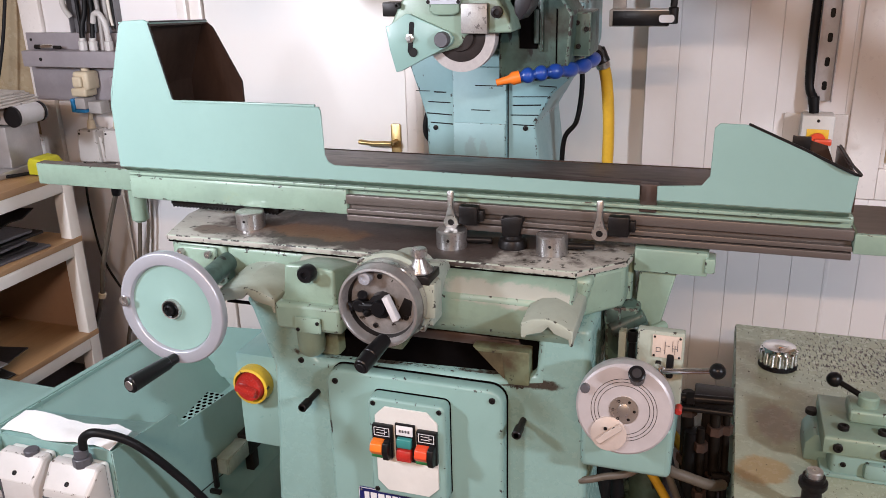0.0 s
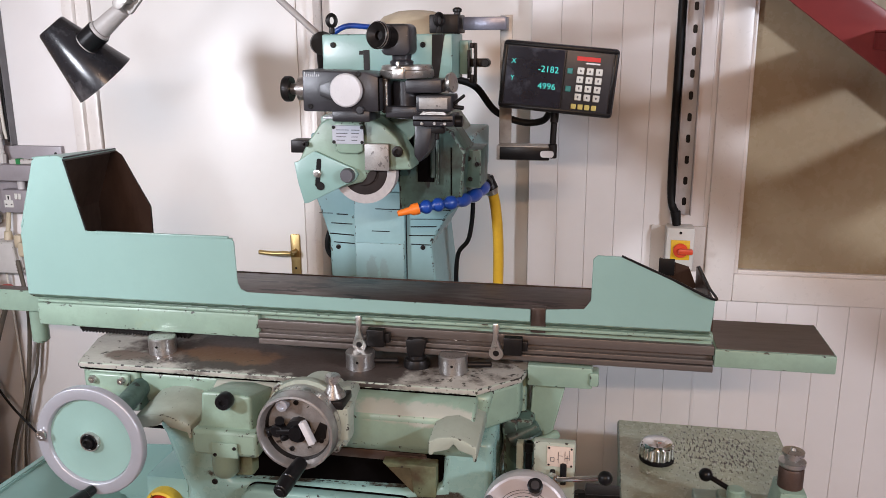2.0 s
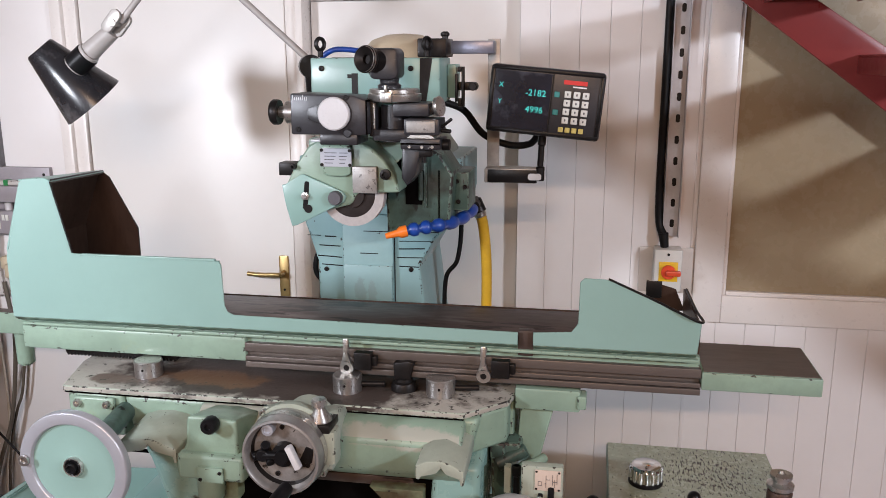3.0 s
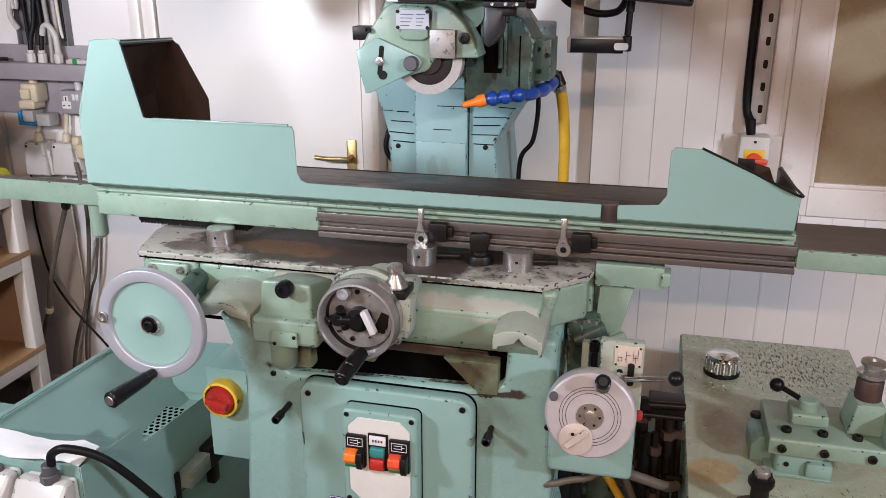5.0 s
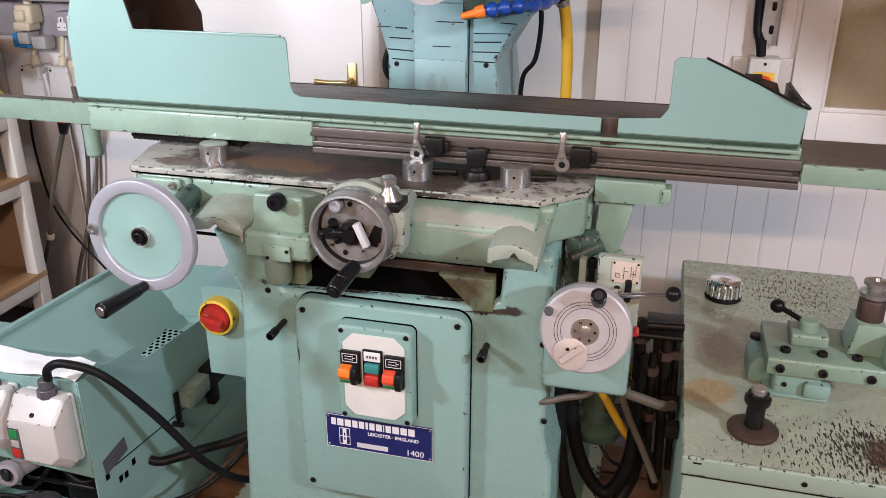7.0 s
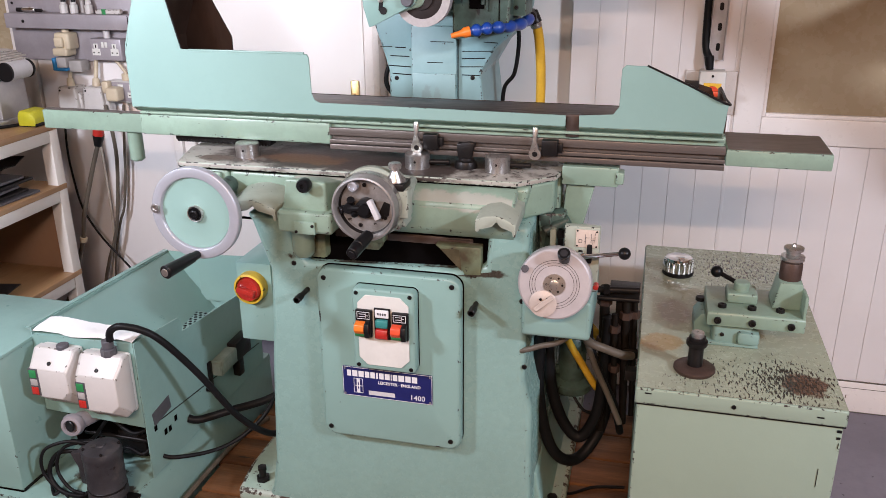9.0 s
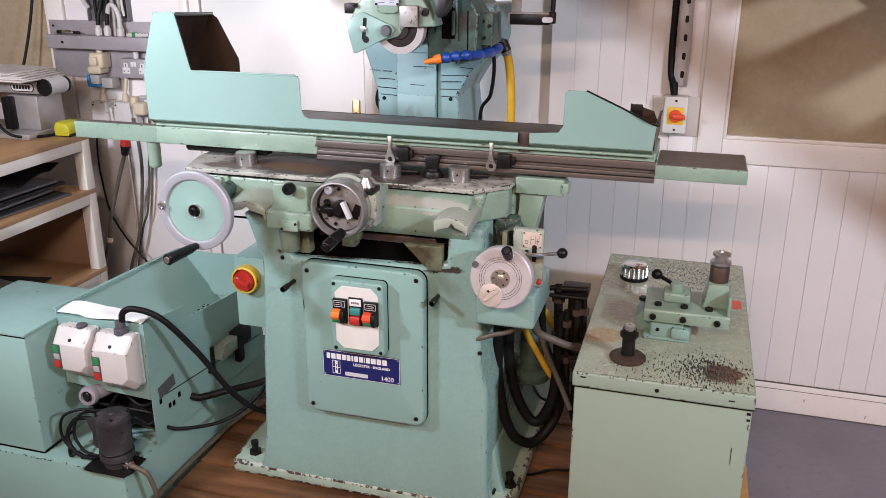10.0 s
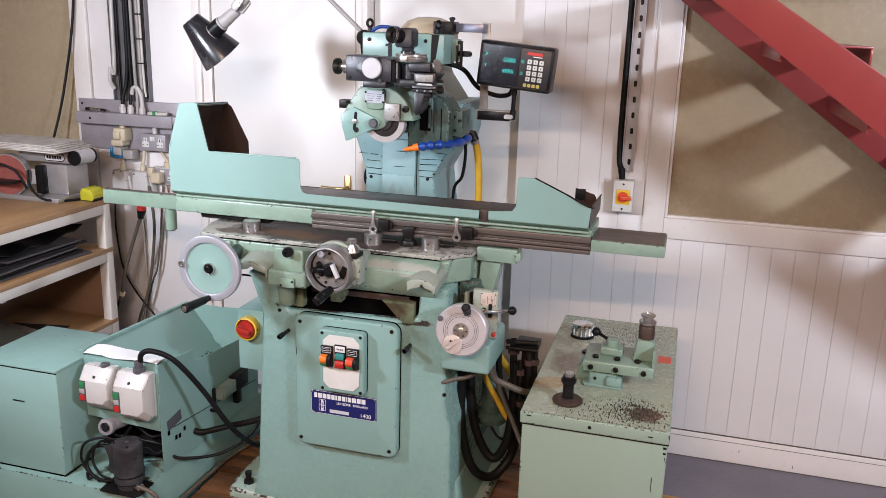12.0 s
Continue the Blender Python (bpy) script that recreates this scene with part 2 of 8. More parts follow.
M["black"] = mat("black_plastic", (0.007, 0.007, 0.008), 0.33, 0, 0.25, 20, 0.08, 200, spec=0.25)
M["rubber"] = mat("black_rubber", (0.007, 0.007, 0.008), 0.5, 0, 0.3, 14, 0.15, 120, spec=0.2)
# near-black without gloss: the shade of gaps, seams and holes, put in as colour
M["void"] = mat("unlit_gap_black", (0.0035, 0.003, 0.003), 0.8, 0, 0.3, 10, spec=0.0)
M["red"] = mat("red_plastic", (0.42, 0.025, 0.018), 0.3, 0, 0.1, 20)
M["orange"] = mat("orange_plastic", (0.80, 0.19, 0.02), 0.35, 0, 0.1, 20)
M["red_orange"] = mat("red_orange_plastic", (0.72, 0.08, 0.03), 0.33, 0, 0.1, 20)
M["yellow"] = mat("yellow_plastic", (0.80, 0.50, 0.02), 0.35, 0, 0.1, 20)
M["green_btn"] = mat("green_button", (0.03, 0.22, 0.07), 0.35, 0, 0.1, 20)
M["teal_btn"] = mat("teal_button", (0.04, 0.22, 0.21), 0.35, 0, 0.1, 20)
M["blue"] = mat("blue_segment_plastic", (0.012, 0.055, 0.30), 0.34, 0, 0.15, 20)
M["plug_blue"] = mat("bright_blue_plastic", (0.02, 0.20, 0.46), 0.4, 0, 0.15, 20)
M["ring_yellow"] = mat("oil_marked_yellow", (0.56, 0.38, 0.03), 0.38, 0, 0.2, 20, spots=0.62, spot_colour=(0.03, 0.025, 0.015), spot_scale=55)
M["knob_red"] = mat("dark_red_knob", (0.34, 0.022, 0.016), 0.25, 0, 0.25, 30, coat=0.3)
M["blue_plate"] = mat("blue_name_plate", (0.012, 0.016, 0.11), 0.32, 0, 0.12, 20, spots=0.77, spot_colour=(0.4, 0.4, 0.45), spot_scale=120)
M["white_print"] = mat("white_print", (0.72, 0.72, 0.74), 0.4, 0, 0.05, 30)
M["red_print"] = mat("red_print", (0.60, 0.03, 0.03), 0.4, 0, 0.05, 30)
M["white_plastic"] = mat("white_plastic", (0.66, 0.66, 0.63), 0.38, 0, 0.08, 12, spots=0.76, spot_colour=(0.3, 0.27, 0.2), spot_scale=40)
M["pale_disc"] = mat("pale_disc", (0.56, 0.56, 0.58), 0.3, 0, 0.06, 20)
M["cream_plastic"] = mat("aged_cream_plastic", (0.55, 0.47, 0.34), 0.45, 0, 0.12, 15)
M["cream_label"] = mat("cream_label", (0.58, 0.48, 0.41), 0.5, 0, 0.1, 20)
M["index_cream"] = mat("worn_cream_disc", (0.52, 0.45, 0.41), 0.42, 0.1, 0.12, 30)
M["socket_grey"] = mat("grey_socket_paint", (0.34, 0.315, 0.34), 0.42, 0.2, 0.12, 12, 0.1, 150)
M["brass"] = mat("brass", (0.42, 0.30, 0.13), 0.35, 0.85, 0.15, 25)
M["wheel_grit"] = mat("grinding_wheel_grit", (0.40, 0.375, 0.37), 0.85, 0, 0.1, 90, 0.4, 400)
M["wheel_dark"] = mat("grinding_wheel_label", (0.026, 0.020, 0.019), 0.75, 0, 0.2, 40, 0.2, 200, spec=0.25)
M["wall"] = mat("white_wall_gloss", (0.80, 0.775, 0.775), 0.33, 0, 0.03, 2.5, 0.04, 60)
M["door"] = mat("white_door_gloss", (0.80, 0.78, 0.765), 0.36, 0, 0.02, 2.0, 0.05, 30)
M["trim"] = mat("white_trim_gloss", (0.80, 0.76, 0.735), 0.3, 0, 0.04, 6, 0.05, 80, spots=0.75, spot_colour=(0.3, 0.25, 0.2), spot_scale=35)
M["beige"] = mat("beige_board", (0.38, 0.31, 0.205), 0.27, 0, 0.07, 2.5, 0.05, 90)
M["ceiling"] = mat("off_white_ceiling", (0.40, 0.35, 0.30), 0.8, 0, 0.05, 3)
M["tan_wall"] = mat("plain_workshop_wall", (0.30, 0.22, 0.16), 0.7, 0, 0.06, 2.5)
M["floor"] = mat("grey_painted_concrete", (0.19, 0.175, 0.215), 0.42, 0, 0.15, 3.5, 0.15, 60, spots=0.665, spot_colour=(0.02, 0.018, 0.018), spot_scale=34, stain=0.66, stain_colour=(0.09, 0.08, 0.09), stain_scale=2.2)
M["pallet"] = mat("oily_brown_boards", (0.23, 0.105, 0.045), 0.36, 0, 0.6, 8, 0.35, 50, stretch=(0.25, 2.5, 2.5), islands=0.35, stain=0.53, stain_colour=(0.075, 0.036, 0.018), stain_scale=5, spots=0.68, spot_scale=14, spec=0.25)
M["pallet_new"] = mat("yellow_pine_board", (0.50, 0.27, 0.06), 0.5, 0, 0.2, 6, 0.2, 50, stretch=(0.3, 3, 3))
M["bench_wood"] = mat("bench_plywood", (0.42, 0.25, 0.12), 0.5, 0, 0.2, 6, 0.15, 60, stretch=(2.5, 0.3, 2), spots=0.72, spot_scale=20)
M["shelf_white"] = mat("white_shelf_paint", (0.74, 0.71, 0.67), 0.45, 0, 0.05, 5, 0.05, 60, spots=0.74, spot_colour=(0.25, 0.2, 0.15), spot_scale=25)
M["mdf"] = mat("brown_hardboard", (0.30, 0.18, 0.11), 0.6, 0, 0.1, 5, spec=0.25)
M["stair_red"] = mat("red_oxide_gloss", (0.27, 0.040, 0.038), 0.32, 0, 0.1, 5, 0.1, 60)
M["conduit"] = mat("galvanised_steel", (0.58, 0.56, 0.57), 0.5, 0.15, 0.15, 20, 0.08, 120)
M["tray_grey"] = mat("dark_galvanised_tray", (0.17, 0.165, 0.175), 0.5, 0.2, 0.2, 20, 0.08, 120)
M["grey_pvc"] = mat("grey_pvc", (0.34, 0.32, 0.31), 0.5, 0, 0.12, 15)
M["cable_white"] = mat("white_cable", (0.62, 0.58, 0.52), 0.5, 0, 0.1, 20)
M["clear_plate"] = mat("milky_backplate", (0.62, 0.58, 0.55), 0.3, 0, 0.05, 10)
M["aged_white"] = mat("aged_white_plastic", (0.54, 0.52, 0.505), 0.36, 0, 0.08, 9, 0.03, 80, spots=0.70, spot_colour=(0.12, 0.095, 0.075), spot_scale=70, stain=0.68, stain_colour=(0.48, 0.42, 0.36), stain_scale=14)
M["rusted_pipe"] = mat("oily_rusted_pipe", (0.014, 0.011, 0.009), 0.5, 0.3, 0.5, 25, 0.2, 120, spec=0.2)
M["braided_hose"] = mat("braided_hose", (0.115, 0.092, 0.068), 0.45, 0, 0.3, 60, 0.3, 300)
M["arm_steel"] = mat("blued_steel_arm", (0.20, 0.21, 0.27), 0.32, 0.5, 0.25, 14, 0.05, 100)
M["bracket_alloy"] = mat("worn_bracket_alloy", (0.40, 0.38, 0.36), 0.42, 0.4, 0.3, 16, 0.08, 120)
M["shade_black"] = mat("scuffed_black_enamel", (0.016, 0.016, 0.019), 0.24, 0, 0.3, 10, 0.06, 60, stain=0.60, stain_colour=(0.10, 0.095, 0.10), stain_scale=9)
M["dull_plate"] = mat("scratched_dull_alloy", (0.34, 0.33, 0.32), 0.45, 0.4, 0.3, 30, 0.12, 200, spots=0.60, spot_colour=(0.16, 0.15, 0.15), spot_scale=90)
M["key_yellow"] = mat("pale_yellow_key", (0.62, 0.52, 0.16), 0.4, 0, 0.08, 20)
M["hose_yellow"] = mat("yellow_hose", (0.55, 0.33, 0.02), 0.38, 0, 0.15, 20)
M["paper"] = mat("newsprint", (0.55, 0.52, 0.49), 0.7, 0, 0.2, 30, spots=0.62, spot_colour=(0.25, 0.24, 0.24), spot_scale=60)
M["white_cloth"] = mat("white_paper_towel", (0.80, 0.80, 0.80), 0.8, 0, 0.05, 20, 0.3, 60)
M["silver"] = mat("silver_plastic", (0.40, 0.385, 0.385), 0.35, 0.5, 0.1, 20)
M["navy"] = mat("dark_blue_cloth", (0.012, 0.022, 0.075), 0.7, 0, 0.3, 25, 0.4, 120, spec=0.25)
M["card"] = mat("black_folder_card", (0.022, 0.020, 0.020), 0.5, 0, 0.35, 12, 0.1, 60, spec=0.25)
M["slate"] = mat("grey_green_card", (0.16, 0.17, 0.145), 0.55, 0, 0.15, 10)
M["hi_vis"] = mat("hi_vis_yellow", (0.52, 0.50, 0.02), 0.5, 0, 0.2, 15)
M["sander_red"] = mat("red_brown_disc", (0.24, 0.06, 0.045), 0.7, 0, 0.2, 30)
# bluish blotches painted into the glass stand in for a reflection
M["screen"] = mat("dark_display_glass", (0.014, 0.018, 0.030), 0.14, 0, 0.3, 18, stain=0.50, stain_colour=(0.075, 0.088, 0.12), stain_scale=14, coat=0.3)


def glow(name, colour, strength):
    m = bpy.data.materials.new(name)
    m.use_nodes = True
    b = m.node_tree.nodes["Principled BSDF"]
    b.inputs["Base Color"].default_value = (*colour, 1)
    b.inputs["Emission Color"].default_value = (*colour, 1)
    b.inputs["Emission Strength"].default_value = strength
    return m


M["digit"] = glow("green_display_digits", (0.06, 0.62, 0.56), 0.45)
M["tube"] = glow("lamp_tube", (1.0, 0.97, 0.93), 6.0)


# ---- mesh helpers ----
def finish(bm, name, material, edge=None):
    bmesh.ops.recalc_face_normals(bm, faces=bm.faces)
    me = bpy.data.meshes.new(name)
    bm.to_mesh(me)
    bm.free()
    me.materials.append(material)
    me.materials.append(edge or material)
    for p in me.polygons:
        p.use_smooth = True
    me.set_sharp_from_angle(angle=radians(38))
    return me


def part(name, bm, material, parent=None, label=""):
    """One mesh object, built in world places, under a thing or a part."""
    ob = new(name, finish(bm, name, M[material], EDGE.get(material)))
    if parent is not None:
        ob.parent = parent
        if parent.type == "EMPTY":
            ob.matrix_parent_inverse = parent.matrix_basis.inverted()
    return tagged(ob, label)


def thing(name, base, label, category, group="", kind=""):
    ob = new(name)
    ob.empty_display_size = 0.1
    ob.matrix_basis = Matrix.Translation(base)
    return tagged(ob, label, category, group, kind)


def structure(name, bm, material, label, category):
    return tagged(part(name, bm, material), label, category, kind="structure")


def bev(bm, w, seg=2, angle=25):
    if w > 0:
        bm.normal_update()
        es = [e for e in bm.edges if len(e.link_faces) == 2 and e.calc_face_angle(0) > radians(angle)]
        bmesh.ops.bevel(bm, geom=es, offset=w, segments=seg, affect="EDGES", profile=0.5, clamp_overlap=True, material=1)
    return bm


def box(x0, x1, y0, y1, z0, z1, b=0.003, seg=2, turn=None):
    bm = bmesh.new()
    bmesh.ops.create_cube(bm, size=1)
    bmesh.ops.transform(bm, verts=bm.verts, matrix=Matrix.Translation(((x0 + x1) / 2, (y0 + y1) / 2, (z0 + z1) / 2)) @ Matrix.Diagonal((x1 - x0, y1 - y0, z1 - z0, 1)))
    bev(bm, b, seg)
    if turn is not None:
        bmesh.ops.transform(bm, verts=bm.verts, matrix=turn)
    return bm


def about(p, rx=0, ry=0, rz=0):
    """A turn about the point p, in degrees."""
    return Matrix.Translation(p) @ pose(0, 0, 0, rx, ry, rz) @ Matrix.Translation(-Vector(p))


def prism(pts, plane, a, c, b=0.003, seg=2, turn=None):
    """A polygon in the plane xz, yz or xy, drawn out along the third axis from a to c."""
    bm = bmesh.new()

    def at(u, v, w):
        return {"xz": (u, w, v), "yz": (w, u, v), "xy": (u, v, w)}[plane]
    lo = [bm.verts.new(at(u, v, a)) for u, v in pts]
    hi = [bm.verts.new(at(u, v, c)) for u, v in pts]
    bm.faces.new(lo)
    bm.faces.new(list(reversed(hi)))
    n = len(pts)
    for i in range(n):
        bm.faces.new((lo[i], hi[i], hi[(i + 1) % n], lo[(i + 1) % n]))
    bmesh.ops.recalc_face_normals(bm, faces=bm.faces)
    bev(bm, b, seg)
    if turn is not None:
        bmesh.ops.transform(bm, verts=bm.verts, matrix=turn)
    return bm


def lathe(profile, origin, axis=(0, -1, 0), seg=40):
    """A profile of (radius, along) turned about an axis through origin."""
    bm = bmesh.new()
    q = Vector((0, 0, 1)).rotation_difference(Vector(axis).normalized()).to_matrix().to_4x4()
    m = Matrix.Translation(origin) @ q
    rings = []
    for r, h in profile:
        if r < 1e-6:
            rings.append([bm.verts.new(m @ Vector((0, 0, h)))])
        else:
            rings.append([bm.verts.new(m @ Vector((r * math.cos(2 * math.pi * i / seg), r * math.sin(2 * math.pi * i / seg), h))) for i in range(seg)])
    for a, c in zip(rings, rings[1:]):
        if len(a) == 1 and len(c) == 1:
            continue
        for i in range(seg):
            j = (i + 1) % seg
            if len(a) == 1:
                bm.faces.new((a[0], c[i], c[j]))
            elif len(c) == 1:
                bm.faces.new((a[i], a[j], c[0]))
            else:
                bm.faces.new((a[i], a[j], c[j], c[i]))
    return bm


def rod(p, q, r, r2=None, seg=24, b=0.0015):
    d = Vector(q) - Vector(p)
    h, r2 = d.length, r if r2 is None else r2
    b = min(b, h / 3, r / 3, r2 / 3)
    return lathe([(0, 0), (r - b, 0), (r, b), (r2, h - b), (r2 - b, h), (0, h)], p, d, seg)


def tube(points, r, seg=10, steps=8):
    """A round cable or pipe along a smooth line through the points."""
    pts = [Vector(p) for p in points]
    line = []
    for i in range(len(pts) - 1):
        p0, p1, p2, p3 = pts[max(i - 1, 0)], pts[i], pts[i + 1], pts[min(i + 2, len(pts) - 1)]
        for k in range(steps):
            t = k / steps
            line.append(0.5 * ((2 * p1) + (p2 - p0) * t + (2 * p0 - 5 * p1 + 4 * p2 - p3) * t * t + (3 * p1 - p0 - 3 * p2 + p3) * t ** 3))
    line.append(pts[-1])
    bm = bmesh.new()
    rings, up = [], Vector((0.13, 0.31, 0.94))
    for i, p in enumerate(line):
        d = (line[min(i + 1, len(line) - 1)] - line[max(i - 1, 0)]).normalized()
        u = (up - d * up.dot(d)).normalized()
        v = d.cross(u)
        up = u
        rings.append([bm.verts.new(p + r * (u * math.cos(2 * math.pi * k / seg) + v * math.sin(2 * math.pi * k / seg))) for k in range(seg)])
    for a, c in zip(rings, rings[1:]):
        for k in range(seg):
            bm.faces.new((a[k], a[(k + 1) % seg], c[(k + 1) % seg], c[k]))
    bm.faces.new(list(reversed(rings[0])))
    bm.faces.new(rings[-1])
    return bm


def join(*bms):
    out = bmesh.new()
    for bm in bms:
        me = bpy.data.meshes.new("tmp")
        bm.to_mesh(me)
        bm.free()
        out.from_mesh(me)
        bpy.data.meshes.remove(me)
    return out


def moved(bm, m):
    bmesh.ops.transform(bm, verts=bm.verts, matrix=m)
    return bm


def sheet(pts, plane, a, t, b=0.0008):
    """A thin plate of thickness t."""
    return prism(pts, plane, a, a + t, b, 1)


def arc(cx, cz, r, a0, a1, n):
    return [(cx + r * math.cos(radians(a0 + (a1 - a0) * i / n)), cz + r * math.sin(radians(a0 + (a1 - a0) * i / n))) for i in range(n + 1)]


def rounded(x0, x1, z0, z1, r, n=5):
    return arc(x1 - r, z1 - r, r, 0, 90, n) + arc(x0 + r, z1 - r, r, 90, 180, n) + arc(x0 + r, z0 + r, r, 180, 270, n) + arc(x1 - r, z0 + r, r, 270, 360, n)


def letters(text, size, m, depth=0.0006, bold=0.0):
    """Raised print of the given text as a bmesh; m takes the text's plane to the world."""
    cu = bpy.data.curves.new("print", "FONT")
    cu.body, cu.size, cu.extrude, cu.offset, cu.align_x, cu.align_y = text, size, depth, bold, "CENTER", "CENTER"
    cu.resolution_u = 3
    ob = bpy.data.objects.new("print", cu)
    scene.collection.objects.link(ob)
    me = bpy.data.meshes.new_from_object(ob)
    bpy.data.objects.remove(ob)
    bm = bmesh.new()
    bm.from_mesh(me)
    bpy.data.meshes.remove(me)
    return moved(bm, m)


def facing(x, y, z, roll=0):
    """The pose of print that faces the front (-y)."""
    return Matrix.Translation((x, y, z)) @ pose(0, 0, 0, 90, 0, 0) @ pose(0, 0, 0, 0, 0, roll)


def bolt(parent, p, r=0.007, h=0.006, axis=(0, -1, 0), material="dark_steel", name="bolt"):
    """A socket-head screw with its recess."""
    return part(name, lathe([(0, 0), (r, 0), (r, h * 0.8), (r * 0.85, h), (r * 0.5, h), (r * 0.45, h * 0.4), (0, h * 0.4)], p, axis, 14), material, parent)


# ---- the room ----
WALL = 2.60
EAST, WEST, SOUTH, TOP = 2.9, -2.75, -3.4, 2.75
structure("floor", box(WEST - 0.1, EAST + 0.1, SOUTH - 0.1, WALL + 0.17, -0.08, 0.0, 0), "floor", "grey painted concrete workshop floor, scuffed", "floor")
structure("ceiling", box(WEST - 0.1, EAST + 0.1, SOUTH - 0.1, WALL + 0.17, TOP, TOP + 0.1, 0), "ceiling", "plain off-white workshop ceiling", "ceiling")
structure("wall_west", box(WEST - 0.1, WEST, SOUTH, WALL + 0.17, 0, TOP, 0), "tan_wall", "plain painted side wall", "wall")
structure("wall_east", box(EAST, EAST + 0.1, SOUTH, WALL + 0.17, 0, TOP, 0), "tan_wall", "plain painted side wall", "wall")
structure("wall_south", box(WEST, EAST, SOUTH - 0.1, SOUTH, 0, TOP, 0), "tan_wall", "plain painted wall behind the camera", "wall")

north = structure("wall_north", box(WEST, EAST, WALL + 0.085, WALL + 0.17, 0, TOP, 0), "wall", "white painted timber back wall with boarded panels", "wall")
part("panel", box(-1.99, -1.425, WALL, WALL + 0.03, 0.10, TOP, 0.001), "wall", north)
part("panel", box(WEST, -1.99, WALL, WALL + 0.03, 0.10, 0.90, 0.001), "wall", north)
part("panel", box(WEST, -1.99, WALL, WALL + 0.03, 2.10, TOP, 0.001), "wall", north)

door = structure("door_1", box(-1.335, -0.640, WALL + 0.004, WALL + 0.030, 0.01, 1.96, 0.003), "door", "white gloss painted flush door, closed", "door")
part("frame", join(box(-1.425, -1.385, WALL - 0.022, WALL + 0.03, 0, 2.03, 0.006), box(-1.385, -1.340, WALL - 0.006, WALL + 0.03, 0, 2.0, 0.003)), "trim", door)
part("frame", join(box(-0.635, -0.600, WALL - 0.006, WALL + 0.084, 0, 2.0, 0.003), box(-0.600, -0.575, WALL - 0.020, WALL + 0.084, 0, 2.03, 0.005)), "trim", door)
part("frame", box(-1.340, -0.635, WALL - 0.006, WALL + 0.03, 1.965, 2.0, 0.003), "trim", door)
handle = part("door_handle", join(prism(rounded(-0.692, -0.660, 0.945, 1.100, 0.006), "xz", WALL - 0.003, WALL + 0.004, 0.001), rod((-0.676, WALL - 0.002, 1.045), (-0.676, WALL - 0.045, 1.045), 0.008), tube([(-0.676, WALL - 0.045, 1.045), (-0.70, WALL - 0.048, 1.046), (-0.74, WALL - 0.047, 1.044), (-0.785, WALL - 0.045, 1.046)], 0.0075)), "brass", door, "brass lever handle on a long plate")
part("keyhole", rod((-0.676, WALL - 0.0035, 0.985), (-0.676, WALL - 0.0045, 0.985), 0.004, seg=12), "black", handle)

leaf = structure("door_2", box(-0.572, 0.085, WALL + 0.056, WALL + 0.080, 0.01, 1.905, 0.003), "door", "white fixed door leaf with a glazed top panel", "door")
part("frame", join(box(-0.572, 0.085, WALL + 0.050, WALL + 0.08, 1.907, 1.925, 0.003), box(-0.572, 0.085, WALL - 0.004, WALL + 0.08, 2.15, 2.19, 0.003)), "trim", leaf)
part("pane", box(-0.565, 0.080, WALL + 0.060, WALL + 0.066, 1.926, 2.149, 0), "pale_disc", leaf, "frosted glass pane")
part("panel", box(-1.425, 0.088, WALL, WALL + 0.03, 2.20, TOP, 0.001), "wall", north)
part("panel", box(-1.425, -0.575, WALL, WALL + 0.03, 2.035, 2.198, 0.001), "wall", north)


def wall_window(name, x0, x1, z0, z1, label):
    """A window boarded with a beige panel, in a white moulded frame."""
    w = 0.085
    win = structure(name, box(x0, x1, WALL + 0.016, WALL + 0.028, z0, z1, 0), "beige", label, "window")
    for a, b2, c, d in ((x0 - w, x0, z0 - w, z1 + w), (x1, x1 + w, z0 - w, z1 + w), (x0, x1, z0 - w, z0), (x0, x1, z1, z1 + w)):
        f = box(a, b2, WALL - 0.014, WALL + 0.03, c, d, 0.004)
        part("frame", f, "trim", win)
    bead = 0.012
    for a, b2, c, d in ((x0, x0 + bead, z0, z1), (x1 - bead, x1, z0, z1), (x0 + bead, x1 - bead, z0, z0 + bead), (x0 + bead, x1 - bead, z1 - bead, z1)):
        part("bead", box(a, b2, WALL - 0.004, WALL + 0.016, c, d, 0.003), "trim", win)
    return win


wall_window("window_1", 0.710, 2.55, 1.033, 2.08, "window closed with a beige board in a white moulded frame")
wall_window("window_2", -2.70, -2.080, 0.99, 2.01, "window closed with a beige board in a white frame")
part("panel", box(0.6124, 0.6248, WALL + 0.001, WALL + 0.084, 0.113, TOP, 0.0005), "wall", north)
part("panel", box(0.625, EAST, WALL, WALL + 0.084, 2.17, TOP, 0.001), "wall", north)
part("panel", box(2.64, EAST, WALL, WALL + 0.03, 0.10, 2.165, 0.001), "wall", north)

skirt = structure("baseboard", prism([(WALL + 0.03, 0.0), (WALL - 0.020, 0.0), (WALL - 0.020, 0.078), (WALL - 0.015, 0.086), (WALL - 0.015, 0.094), (WALL - 0.006, 0.112), (WALL + 0.03, 0.112)], "yz", -0.572, EAST, 0), "trim", "white moulded skirting board along the back wall", "skirting")
part("joint", join(box(-0.572, EAST, WALL - 0.0062, WALL + 0.004, 0.1122, 0.1150, 0), box(-0.572, EAST, WALL - 0.0158, WALL - 0.010, 0.0925, 0.0942, 0), box(-0.572, EAST, WALL - 0.0208, WALL - 0.01, 0.0004, 0.0040, 0)), "lead_brown", skirt)
